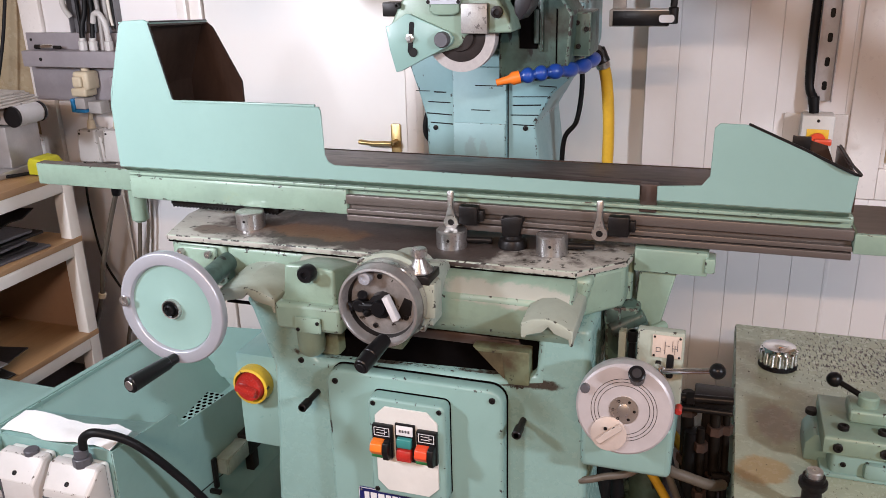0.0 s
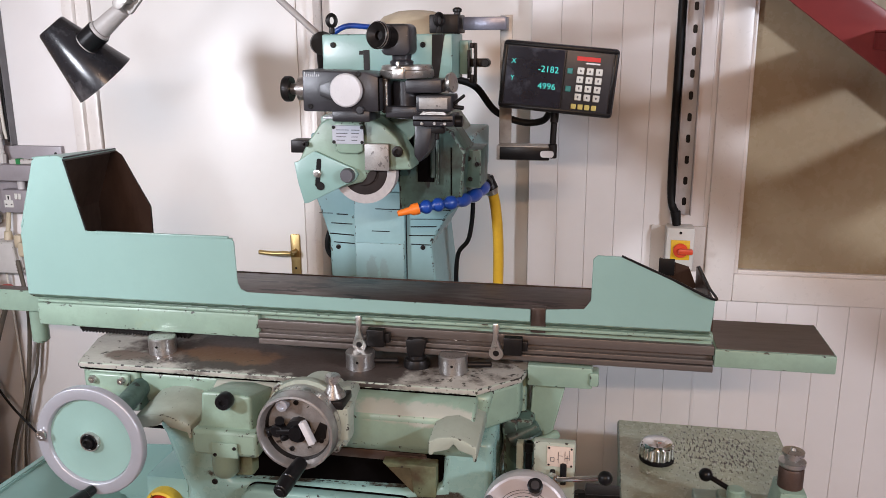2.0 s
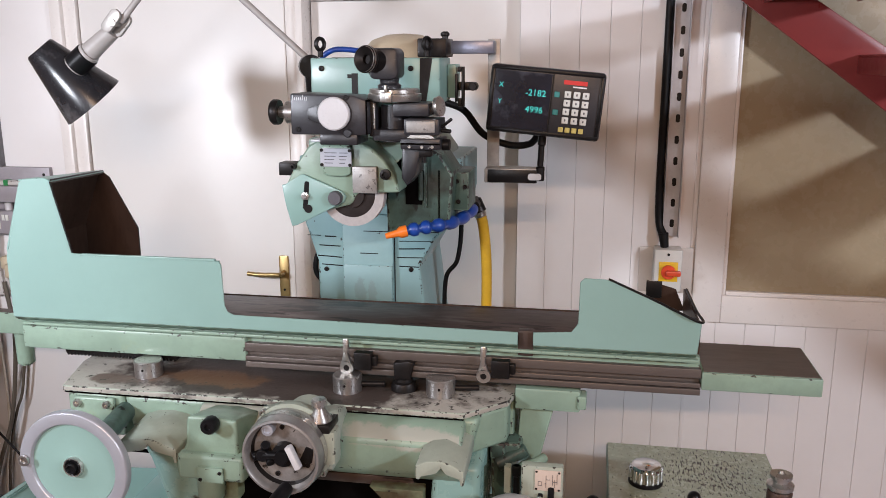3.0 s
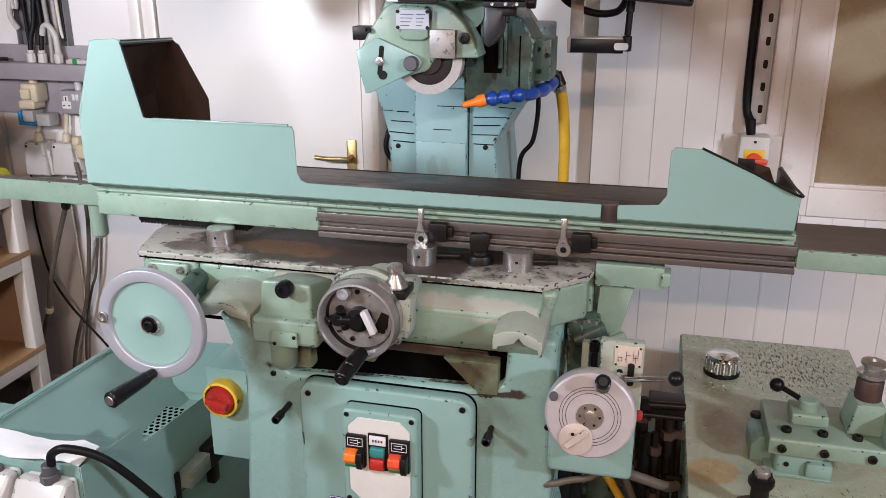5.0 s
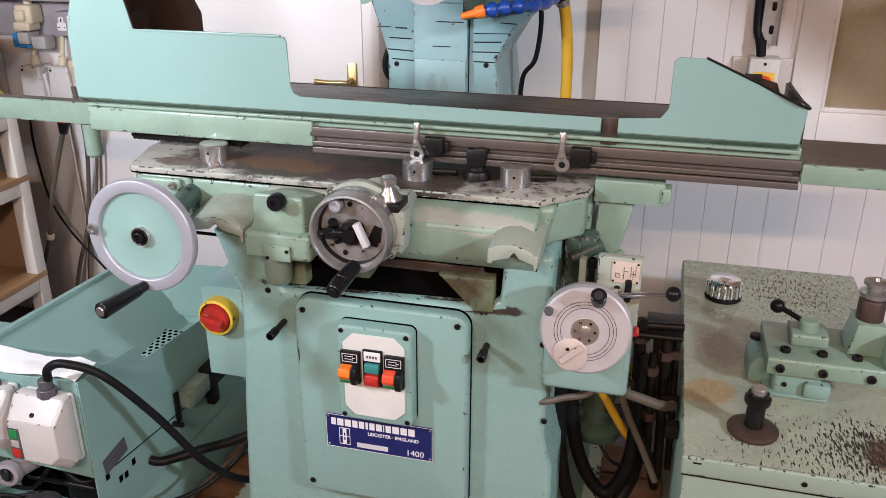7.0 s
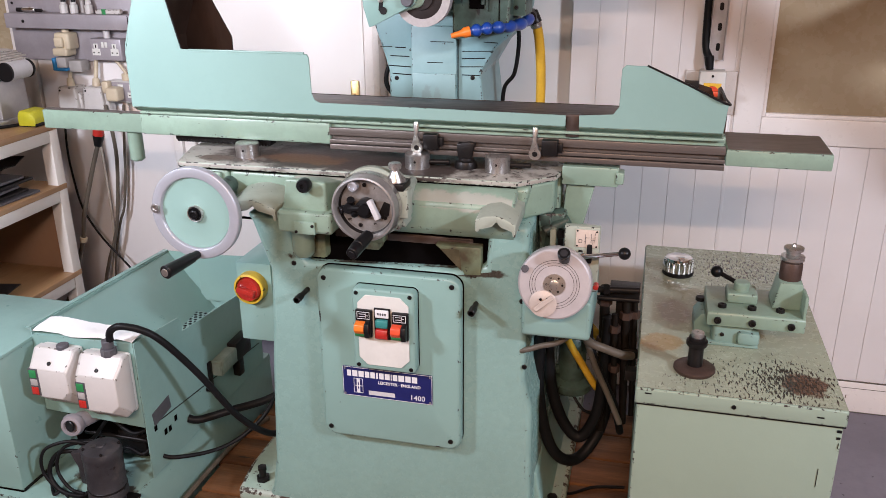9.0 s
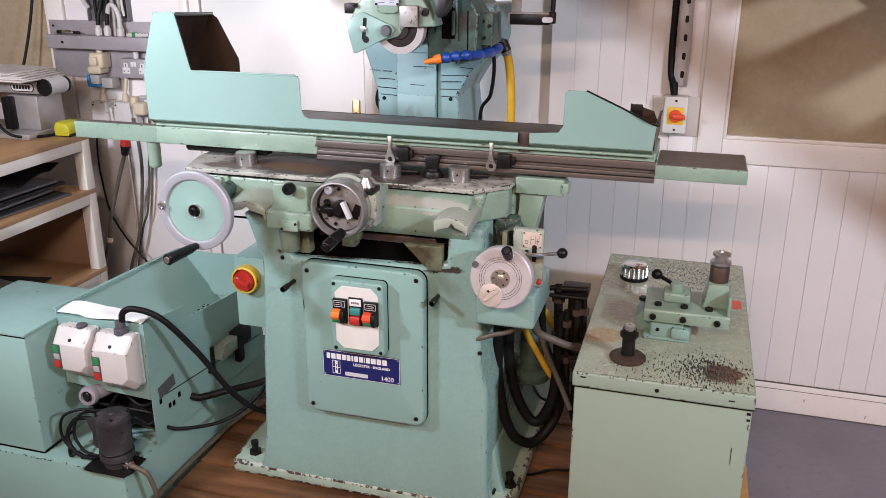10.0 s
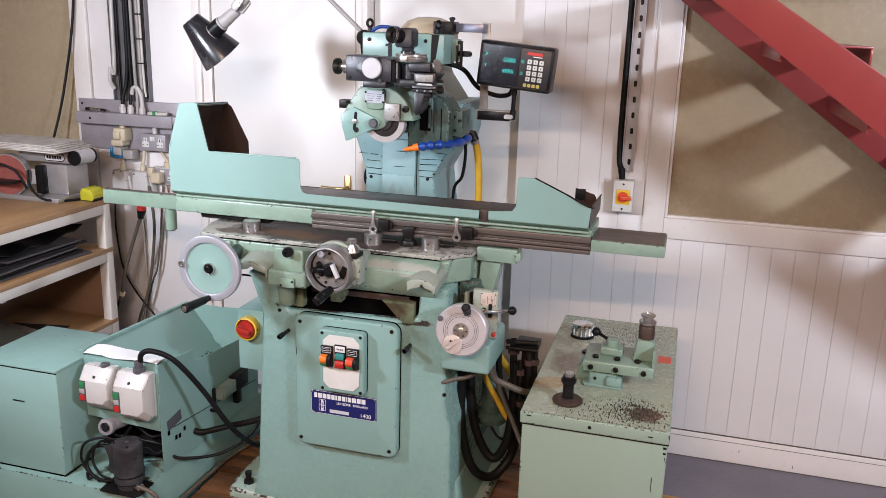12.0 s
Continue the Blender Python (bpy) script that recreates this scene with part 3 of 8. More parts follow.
for x, z in ((1.105, 0.055), (1.32, 0.02), (1.95, 0.06)):
    part("nick", box(x, x + 0.003, WALL - 0.0206, WALL - 0.0195, z, z + 0.012, 0), "lead_brown", skirt)
structure("baseboard", box(-1.99, -1.43, WALL - 0.018, WALL + 0.03, 0, 0.10, 0.004), "trim", "white skirting board beside the door", "skirting")

# tongue-and-groove boards, one object each
BOARD = 0.0872
tall, low = None, None
for i in range(30):
    x = 0.089 + i * BOARD
    full = x + BOARD < 0.63
    if x + BOARD > 2.63:
        break
    src = tall if full else low
    if src is None:
        z1 = TOP if full else 0.947
        bm = box(0.0003, BOARD - 0.0003, WALL + 0.001, WALL + 0.084, 0.113, z1, 0)
        es = [e for e in bm.edges if abs(e.verts[0].co.y - WALL - 0.001) < 1e-5 and abs(e.verts[1].co.y - WALL - 0.001) < 1e-5 and abs(e.verts[0].co.x - e.verts[1].co.x) < 1e-5]
        bmesh.ops.bevel(bm, geom=es, offset=0.0012, segments=1, affect="EDGES")
        src = finish(bm, "board", M["wall"])
        if full:
            tall = src
        else:
            low = src
    ob = new("board", src)
    ob.parent = north
    ob.location = (x, random.uniform(-0.0006, 0.0006), 0)


# isolator switch with its cable and slotted channel
def wall_isolator():
    iso = thing("isolator_switch", (0.545, WALL, 1.06), "white wall isolator with yellow plate and red rotary handle", "switch")
    part("back_plate", box(0.462, 0.622, WALL - 0.008, WALL - 0.001, 1.035, 1.175, 0.003), "clear_plate", iso, "translucent grey back plate")
    part("body", box(0.503, 0.583, WALL - 0.075, WALL - 0.008, 1.055, 1.182, 0.005), "white_plastic", iso)
    plate = part("plate", box(0.517, 0.571, WALL - 0.078, WALL - 0.074, 1.087, 1.146, 0.001), "yellow", iso, "yellow square plate")
    part("knob", join(rod((0.544, WALL - 0.078, 1.117), (0.544, WALL - 0.090, 1.117), 0.021), box(0.536, 0.578, WALL - 0.106, WALL - 0.088, 1.109, 1.125, 0.004)), "red_orange", plate, "red rotary handle")
    for z in (1.168, 1.068):
        bolt(iso, (0.543, WALL - 0.075, z), 0.004, 0.002)
    return iso


wall_isolator()


def slotted_channel():
    ch = thing("cable_channel", (0.545, WALL, 1.21), "galvanised slotted steel channel screwed to the wall", "channel")
    part("web", box(0.528, 0.570, WALL - 0.010, WALL - 0.002, 1.21, TOP, 0.001), "conduit", ch)
    part("flange", box(0.525, 0.528, WALL - 0.030, WALL - 0.002, 1.21, TOP, 0.0008), "conduit", ch)
    part("flange", box(0.570, 0.573, WALL - 0.030, WALL - 0.002, 1.21, TOP, 0.0008), "conduit", ch)
    hole = finish(prism(rounded(-0.006, 0.006, -0.012, 0.012, 0.005, 3), "xz", WALL - 0.0112, WALL - 0.0104, 0), "slot", M["black"])
    z = 1.25
    while z < TOP - 0.05:
        ob = new("slot", hole)
        ob.parent, ob.matrix_parent_inverse = ch, ch.matrix_basis.inverted()
        ob.location = (0.552, 0, z)
        z += 0.062
    cab = thing("cable", (0.512, WALL, 1.185), "black armoured cable dropping to the isolator switch", "cable")
    part("sheath", tube([(0.515, WALL - 0.018, TOP), (0.514, WALL - 0.018, 2.2), (0.512, WALL - 0.018, 1.7), (0.512, WALL - 0.020, 1.30), (0.527, WALL - 0.035, 1.22)], 0.0115), "rubber", cab)
    part("gland", rod((0.527, WALL - 0.036, 1.225), (0.533, WALL - 0.040, 1.182), 0.015, 0.012), "rubber", cab)


slotted_channel()


# steel stair above, along the back wall
def steel_stair():
    st = thing("steel_stair", (2.6, 2.0, 0.0), "red painted steel stair with open treads, running up the wall", "stair")
    k = -0.745
    yn, yf, depth = 1.70, 2.48, 0.235

    def band(z0, h, y):
        x0, x1 = -0.42, EAST - 0.02
        f = lambda x: z0 + k * (x - 0.695)
        return prism([(x0, min(f(x0), TOP - 0.01 - 0)), (x1, max(f(x1), 0.0)), (x1, max(f(x1) + h, 0.02)), (x0, min(f(x0) + h, TOP))], "xz", y, y + 0.012, 0.002)
    part("stringer", band(1.876, 0.29, yf), "stair_red", st)
    part("stringer", band(1.962, 0.285, yn), "stair_red", st)
    step = None
    rise = 0.185
    x = 0.02
    while x < 2.4:
        z = 1.876 + k * (x - 0.695) + 0.10
        if z < TOP - 0.1:
            bm = join(box(-0.02, 0.215, yn + 0.014, yf - 0.002, -0.006, 0.0, 0.001), box(-0.02, -0.014, yn + 0.014, yf - 0.002, -0.05, -0.007, 0.001), box(0.209, 0.215, yn + 0.014, yf - 0.002, -0.05, -0.007, 0.001))
            if step is None:
                step = finish(bm, "tread", M["stair_red"])
            else:
                bm.free()
            ob = new("tread", step)
            ob.parent, ob.matrix_parent_inverse = st, st.matrix_basis.inverted()
            ob.location = (x, 0, z)
        x += rise / -k
    return st


steel_stair()

for eye, target, length, width, power, colour in LAMPS:
    m = look(eye, target)
    back = m @ Matrix.Translation((0, 0, 0.045))
    if eye[2] < 2:
        lt = thing("work_lamp", (eye[0], eye[1], 0.0), "black LED work lamp on a steel tripod stand", "lamp", "work lamps")
        part("head", moved(box(-length / 2, length / 2, -width / 2, width / 2, -0.025, 0.025, 0.006), back), "black", lt)
        part("panel", moved(box(-length / 2 + 0.02, length / 2 - 0.02, -width / 2 + 0.02, width / 2 - 0.02, -0.028, -0.0255, 0), back), "tube", lt)
        base = back @ Vector((0, 0, 0.02))
        part("pole", rod(base, (base.x, base.y, 0.35), 0.012), "dark_steel", lt)
        for a in (90, 210, 330):
            part("leg", rod((base.x, base.y, 0.45), (base.x + 0.35 * math.cos(radians(a)), base.y + 0.35 * math.sin(radians(a)), 0.0), 0.009), "dark_steel", lt)
        continue
    lt = thing("ceiling_light", eye, "white fluorescent batten hung below the ceiling", "lamp", "battens")
    part("body", moved(box(-length / 2, length / 2, -width / 2, width / 2, -0.02, 0.02, 0.004), back), "white_plastic", lt)
    part("tube", moved(rod((-length / 2 + 0.02, 0, -0.03), (length / 2 - 0.02, 0, -0.03), 0.010), back), "tube", lt)
    part("hanger", rod(back @ Vector((0, 0, 0.02)), (back.translation.x, back.translation.y, TOP), 0.008), "white_plastic", lt)


# ---- boards under the machine ----
def pallet():
    pl = thing("pallet", (-0.3, 1.7, 0.0), "oil-darkened timber boards on bearers under the machine", "pallet")
    for i, y in enumerate((1.27, 1.405, 1.54, 1.675, 1.81, 1.945, 2.08)):
        part("plank", box(-0.792 + random.uniform(-0.004, 0.022), 0.798 + random.uniform(-0.02, 0.004), y - 0.063, y + 0.063, 0.120, 0.146, 0.004), "pallet", pl)
    for x in (-0.70, -0.10, 0.50, 0.74):
        part("bearer", box(x - 0.045, x + 0.045, 1.21, 2.14, 0.0, 0.119, 0.004), "pallet", pl)
    part("plank", box(0.8065, 0.872, 1.24, 2.03, 0.0, 0.117, 0.003), "pallet_new", pl, "new yellow pine board")
    return pl


pallet()


# ---- the surface grinder ----
G = thing("surface_grinder", (-0.25, 1.75, 0.146), "mint green painted surface grinder with worn chipped paint", "grinder")


def base_casting():
    foot = prism([(-0.642, 1.447), (0.185, 1.447), (0.225, 1.56), (0.225, 2.28), (-0.66, 2.28), (-0.66, 1.56)], "xy", 0.1465, 0.190, 0.012, 3)
    body = part("base", foot, "foot_paint", G, "chipped cast-iron foot")
    pts = [(-0.560, 0.168), (0.205, 0.168), (0.185, 0.23), (0.172, 0.55), (0.132, 0.62), (0.128, 0.88), (0.130, 1.0), (0.040, 1.0), (0.034, 0.90), (-0.045, 0.885), (-0.395, 0.872), (-0.425, 0.91), (-0.442, 0.985), (-0.545, 0.985), (-0.530, 0.962), (-0.492, 0.845), (-0.499, 0.70), (-0.508, 0.60), (-0.525, 0.30), (-0.54, 0.21)]
    bm = prism(pts, "xz", 1.45, 2.15, 0)
    for v in bm.verts:
        if v.co.x > 0.13 and v.co.y < 1.5:
            v.co.x = 0.126 + (v.co.x - 0.126) * 0.45
        elif v.co.x > 0.13:
            v.co.x = 0.132 + (v.co.x - 0.132) * 0.6
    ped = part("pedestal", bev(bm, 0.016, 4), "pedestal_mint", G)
    # the ledge on the side of the pedestal
    part("side_web", prism([(0.120, 0.17), (0.196, 0.17), (0.176, 0.22), (0.158, 0.32), (0.120, 0.34)], "xz", 1.52, 2.1, 0.008, 3), "mint", ped)
    # black box fills the gap under the saddle in place of its deep shade
    part("sump", box(-0.42, 0.032, 1.478, 1.60, 0.868, 0.957, 0.001), "void", ped, "black box for the shade in the gap under the saddle")
    for x, y in ((-0.592, 1.500), (0.196, 1.560)):
        part("levelling_bolt", join(rod((x, y, 0.188), (x, y, 0.231), 0.010), lathe([(0.013, 0.034), (0.013, 0.042), (0, 0.044)], (x, y, 0.1905), (0, 0, 1), 6), lathe([(0.019, 0), (0.019, 0.011), (0.012, 0.013)], (x, y, 0.1905), (0, 0, 1), 6)), "dark_steel", body)
    for x, z, y2 in ((-0.398, 0.803, 1.382), (0.013, 0.808, 1.395)):
        part("pin", join(rod((x, 1.452, z), (x, y2, z), 0.006), rod((x, y2 + 0.028, z), (x, y2, z), 0.0085)), "dark_steel", ped)
    for x, z in ((-0.428, 0.868), (0.118, 0.825), (0.128, 0.66)):
        bolt(ped, (x, 1.450, z), 0.006, 0.003)
    return ped


ped = base_casting()


def front_cover():
    cv = part("cover", prism(rounded(-0.362, -0.016, 0.428, 0.876, 0.03, 6), "xz", 1.418, 1.4495, 0.007, 3), "mint", G, "mint cover plate with rounded corners")
    for x, z in ((-0.342, 0.852), (-0.036, 0.857), (-0.345, 0.452), (-0.040, 0.452)):
        bolt(cv, (x, 1.418, z), 0.006, 0.003)
    part("seam", prism(rounded(-0.3632, -0.0148, 0.4268, 0.8772, 0.031, 6), "xz", 1.4478, 1.4498, 0), "void", cv)
    part("seam", prism(rounded(-0.2637, -0.1133, 0.6423, 0.8487, 0.0125, 4), "xz", 1.4165, 1.4178, 0), "void", cv)
    sw = part("switch_box", prism(rounded(-0.263, -0.114, 0.643, 0.848, 0.012, 4), "xz", 1.385, 1.418, 0.006, 3), "mint", cv)
    c = 0.020
    x0, x1, z0, z1 = -0.249, -0.128, 0.657, 0.834
    part("face_plate", prism([(x0 + c, z0), (x1 - c, z0), (x1, z0 + c), (x1, z1 - c), (x1 - c, z1), (x0 + c, z1), (x0, z1 - c), (x0, z0 + c)], "xz", 1.382, 1.3865, 0.0008, 1), "white_plastic", sw, "white octagonal switch plate")
    for x, z in ((-0.252, 0.837), (-0.125, 0.837), (-0.252, 0.654), (-0.125, 0.654)):
        bolt(sw, (x, 1.386, z), 0.005, 0.003)
    for x, col in ((-0.232, "orange"), (-0.146, "red_orange")):
        part("switch_body", box(x - 0.0195, x + 0.0195, 1.372, 1.383, 0.733, 0.800, 0.002), "black", sw)
        rk = part("rocker", prism([(1.373, 0.744), (1.360, 0.746), (1.352, 0.757), (1.356, 0.770), (1.373, 0.774)], "yz", x - 0.018, x + 0.006, 0.002, 2), col, sw, "orange rocker")
        part("rocker_foot", prism([(1.373, 0.7435), (1.361, 0.7455), (1.363, 0.738), (1.373, 0.737)], "yz", x - 0.018, x + 0.006, 0.0006, 1), "green_btn", rk, "green rocker foot")
        part("cheek", prism([(1.373, 0.735), (1.356, 0.739), (1.350, 0.757), (1.356, 0.774), (1.373, 0.777)], "yz", x + 0.0065, x + 0.018, 0.002, 2), "black", sw)
        part("symbol", join(box(x - 0.0150, x + 0.0150, 1.3712, 1.3722, 0.7955, 0.7965, 0), box(x - 0.0150, x + 0.0150, 1.3712, 1.3722, 0.7790, 0.7800, 0), box(x - 0.0150, x - 0.0140, 1.3712, 1.3722, 0.7801, 0.7954, 0), box(x + 0.0140, x + 0.0150, 1.3712, 1.3722, 0.7801, 0.7954, 0), box(x - 0.010, x + 0.004, 1.3712, 1.3722, 0.7905, 0.7915, 0), box(x - 0.010, x + 0.004, 1.3712, 1.3722, 0.7845, 0.7855, 0), box(x + 0.005, x + 0.006, 1.3712, 1.3722, 0.7825, 0.7935, 0), box(x + 0.0065, x + 0.011, 1.3712, 1.3722, 0.7875, 0.7885, 0)), "white_print", sw)
    part("centre_body", box(-0.2085, -0.1695, 1.3775, 1.383, 0.729, 0.806, 0.0015), "black", sw)
    part("button", prism([(1.3785, 0.759), (1.370, 0.760), (1.368, 0.769), (1.370, 0.779), (1.3785, 0.780)], "yz", -0.203, -0.175, 0.0015), "teal_btn", sw, "dark green button")
    part("button", prism([(1.3785, 0.733), (1.366, 0.735), (1.364, 0.746), (1.368, 0.757), (1.3785, 0.758)], "yz", -0.203, -0.175, 0.0015), "red", sw, "red stop button")
    lab = part("button_label", box(-0.205, -0.173, 1.3745, 1.3785, 0.784, 0.803, 0.001), "white_print", sw)
    part("legend", join(*[box(-0.199 + 0.0056 * i, -0.1955 + 0.0056 * i, 1.3738, 1.3745, 0.791, 0.796, 0) for i in range(4)]), "motor_grey", lab)
    plate = part("name_plate", prism(rounded(-0.307, -0.083, 0.548, 0.627, 0.003, 2), "xz", 1.4155, 1.418, 0.0004, 1), "blue_plate", cv, "dark blue name plate with white print")
    y = 1.4153
    bars = []
    x = -0.295
    for w in (0.013, 0.016, 0.016, 0.014, 0.014, 0.008, 0.014, 0.015, 0.005, 0.014, 0.017, 0.016, 0.016):
        bars.append(box(x, x + w - 0.003, y - 0.0006, y, 0.602, 0.618, 0))
        x += w
    for bar in bars:
        part("maker_mark", bar, "white_print", plate)
    part("border", join(box(-0.305, -0.085, y - 0.0004, y, 0.6252, 0.6262, 0), box(-0.305, -0.085, y - 0.0004, y, 0.5488, 0.5498, 0), box(-0.3062, -0.3052, y - 0.0004, y, 0.5488, 0.6262, 0), box(-0.0848, -0.0838, y - 0.0004, y, 0.5488, 0.6262, 0)), "white_print", plate)
    part("print", letters("LEICESTER \u00b7 ENGLAND", 0.0105, facing(-0.165, y, 0.591), 0.0003, 0.0002), "white_print", plate)
    part("print", letters("1400", 0.019, facing(-0.120, y, 0.561), 0.0003), "white_print", plate)
    part("number_strip", box(-0.242, -0.176, y - 0.0006, y, 0.556, 0.567, 0), "pale_disc", plate)
    em = part("emblem", join(box(-0.279, -0.256, y - 0.0006, y, 0.596, 0.597, 0), box(-0.279, -0.256, y - 0.0006, y, 0.558, 0.559, 0), box(-0.279, -0.278, y - 0.0006, y, 0.559, 0.596, 0), box(-0.257, -0.256, y - 0.0006, y, 0.559, 0.596, 0), box(-0.2715, -0.2635, y - 0.0006, y, 0.5595, 0.5955, 0), box(-0.277, -0.272, y - 0.0006, y, 0.5765, 0.578, 0), box(-0.263, -0.258, y - 0.0006, y, 0.5765, 0.578, 0)), "white_print", plate)
    part("emblem_mark", join(box(-0.269, -0.266, y - 0.0009, y - 0.0006, 0.569, 0.575, 0), box(-0.269, -0.266, y - 0.0009, y - 0.0006, 0.579, 0.586, 0)), "blue_plate", em)
    for x, z in ((-0.301, 0.621), (-0.089, 0.621), (-0.301, 0.554), (-0.089, 0.554)):
        part("rivet", rod((x, y, z), (x, y - 0.0012, z), 0.0022, seg=10, b=0.0003), "steel", plate)
    return cv


front_cover()


def emergency_box():
    eb = part("switch_cabinet", box(-0.611, -0.516, 1.50, 1.72, 0.622, 0.835, 0.004), "mint", G)
    part("guard_ring", lathe([(0.0, 0), (0.040, 0), (0.041, 0.006), (0.0395, 0.026), (0.0345, 0.028), (0.0335, 0.014), (0, 0.014)], (-0.567, 1.50, 0.775), (0, -1, 0), 36), "ring_yellow", eb, "yellow ring")
    part("knob", join(lathe([(0.0, 0.012), (0.031, 0.012), (0.032, 0.024), (0.028, 0.034), (0, 0.036)], (-0.567, 1.50, 0.775), (0, -1, 0), 32), box(-0.591, -0.543, 1.450, 1.468, 0.767, 0.784, 0.005, turn=about((-0.567, 1.46, 0.775), 0, 15, 0))), "knob_red", eb, "red rotary knob")
    return eb


emergency_box()


def saddle():
    top = [(-0.725, 1.480), (0.095, 1.480), (0.172, 1.555), (0.180, 1.60), (0.180, 1.80), (-0.765, 1.80), (-0.765, 1.615)]
    s = part("saddle", prism([(-0.600, 1.078), (0.125, 1.078), (0.110, 1.02), (0.055, 0.962), (-0.02, 0.958), (-0.37, 0.955), (-0.50, 0.985), (-0.585, 1.0)], "xz", 1.488, 1.80, 0.014, 4), "mint_old", G, "green cast saddle with worn paint")
    part("saddle_wing", prism([(1.60, 1.078), (1.60, 0.99), (1.80, 0.99), (1.80, 1.078)], "yz", 0.100, 0.178, 0.010), "mint_old", s)
    part("corner", prism([(0.095, 1.487), (0.168, 1.562), (0.172, 1.62), (0.095, 1.62)], "xy", 1.0, 1.0785, 0.008, 3), "mint_old", s)
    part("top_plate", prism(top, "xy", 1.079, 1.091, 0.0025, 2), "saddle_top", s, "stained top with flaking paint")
    part("front_swell", prism([(1.489, 1.077), (1.468, 1.074), (1.447, 1.062), (1.434, 1.044), (1.430, 1.015), (1.436, 0.985), (1.452, 0.966), (1.489, 0.960)], "yz", -0.425, 0.098, 0.006, 3), "saddle_face", s)
    part("seam", join(box(-0.722, 0.094, 1.4815, 1.487, 1.0762, 1.0789, 0), box(-0.600, 0.10, 1.478, 1.4879, 0.9585, 0.9615, 0)), "void", s)
    lb = part("end_block", box(-0.722, -0.598, 1.487, 1.80, 0.985, 1.078, 0.010, 3), "mint_old", s)
    part("end_cover", box(-0.700, -0.612, 1.474, 1.487, 1.000, 1.072, 0.006, 3), "mint_old", lb)
    for x, z in ((-0.688, 1.060), (-0.625, 1.060)):
        bolt(lb, (x, 1.474, z), 0.0075, 0.010, material="steel")
    # brackets that overhang the front like small hoods
    for x, w, y0, zf in ((-0.490, 0.118, 1.378, 1.004), (0.069, 0.086, 1.368, 1.012)):
        a = w / 2
        prof = [(x - a, zf - 0.001), (x - a, zf + 0.025), (x - a * 0.55, zf + 0.034), (x, zf + 0.037), (x + a * 0.5, zf + 0.031), (x + a, zf + 0.019), (x + a, zf - 0.008), (x + a - 0.006, zf - 0.008), (x + a - 0.008, zf + 0.004), (x + a * 0.26, zf + 0.012), (x + a * 0.05, zf + 0.023), (x - a * 0.16, zf + 0.012), (x - a + 0.009, zf + 0.004), (x - a + 0.008, zf - 0.001)]
        bk = prism(prof, "xz", y0, 1.50, 0.003, 2)
        for v in bk.verts:
            v.co.z += (v.co.y - y0) * 0.10
        part("bracket", bk, "mint_chipped", s, "rounded bracket with chipped edges")
    # guide strips and dark parts under the saddle
    part("way_strip", box(-0.33, 0.0, 1.474, 1.78, 0.934, 0.954, 0.003), "table_steel", s)
    part("lug", box(-0.395, -0.345, 1.45, 1.60, 0.885, 0.962, 0.008), "lug_paint", s)
    lg = part("lug", prism([(-0.083, 0.944), (0.024, 0.944), (0.024, 0.878), (-0.014, 0.876), (-0.022, 0.890), (-0.068, 0.932)], "xz", 1.448, 1.60, 0.004), "lug_paint", s, "oil-stained lug")
    part("pocket", prism([(-0.070, 0.936), (-0.026, 0.937), (-0.020, 0.886), (-0.030, 0.896)], "xz", 1.4468, 1.4478, 0), "oily_pocket", lg)
    part("shadow_gap", box(0.0245, 0.034, 1.470, 1.60, 0.872, 0.955, 0), "void", s)
    part("lug", join(box(-0.272, -0.200, 1.44, 1.50, 0.938, 0.960, 0.004), box(-0.250, -0.212, 1.442, 1.50, 0.920, 0.942, 0.005)), "lug_paint", s)
    # three turned bosses on the top
    for x, y, h, bar in ((-0.582, 1.565, 0.034, None), (-0.150, 1.555, 0.034, 1), (0.036, 1.565, 0.036, 1)):
        bo = part("boss", lathe([(0, 0), (0.0285, 0), (0.0288, h - 0.0025), (0.0268, h), (0.004, h), (0, h)], (x, y, 1.091), (0, 0, 1), 36), "turned", s, "turned steel boss")
        bolt(bo, (x + 0.002, y - 0.0282, 1.091 + h * 0.55), 0.0028, 0.001)
        if bar:
            part("tommy_bar", rod((x + 0.027, y + 0.004, 1.105), (x + 0.075, y + 0.010, 1.105), 0.0055), "dark_steel", bo)
    # the trip lever stump between the bosses
    tr = part("trip_lever", join(lathe([(0, 0), (0.027, 0), (0.027, 0.008), (0.024, 0.016), (0.018, 0.018), (0.017, 0.024), (0, 0.024)], (-0.040, 1.580, 1.091), (0, 0, 1), 32), prism([(-0.058, 1.112), (-0.026, 1.112), (-0.018, 1.150), (-0.030, 1.153), (-0.060, 1.147)], "xz", 1.568, 1.594, 0.003)), "dark_steel", s, "dark steel trip lever")
    # side rail
    rl = part("side_rail", join(box(0.180, 0.306, 1.585, 1.66, 1.062, 1.106, 0.004), box(0.300, 0.318, 1.580, 1.62, 1.070, 1.098, 0.004)), "mint_old", s)
    part("strut", prism([(0.190, 1.06), (0.255, 1.06), (0.225, 0.93), (0.180, 0.90)], "xz", 1.60, 1.68, 0.004), "mint_old", s)
    part("apron", prism([(0.135, 1.0), (0.195, 1.0), (0.20, 0.90), (0.14, 0.86)], "xz", 1.56, 1.75, 0.006), "old_green", s)
    bar = part("guide_bar", box(-1.352, -0.18, 1.808, 1.838, 1.070, 1.124, 0.003), "mint_old", s, "long green bar behind the table")
    part("bar_top", box(-1.349, -0.20, 1.811, 1.836, 1.1241, 1.1256, 0), "rail_steel", bar)
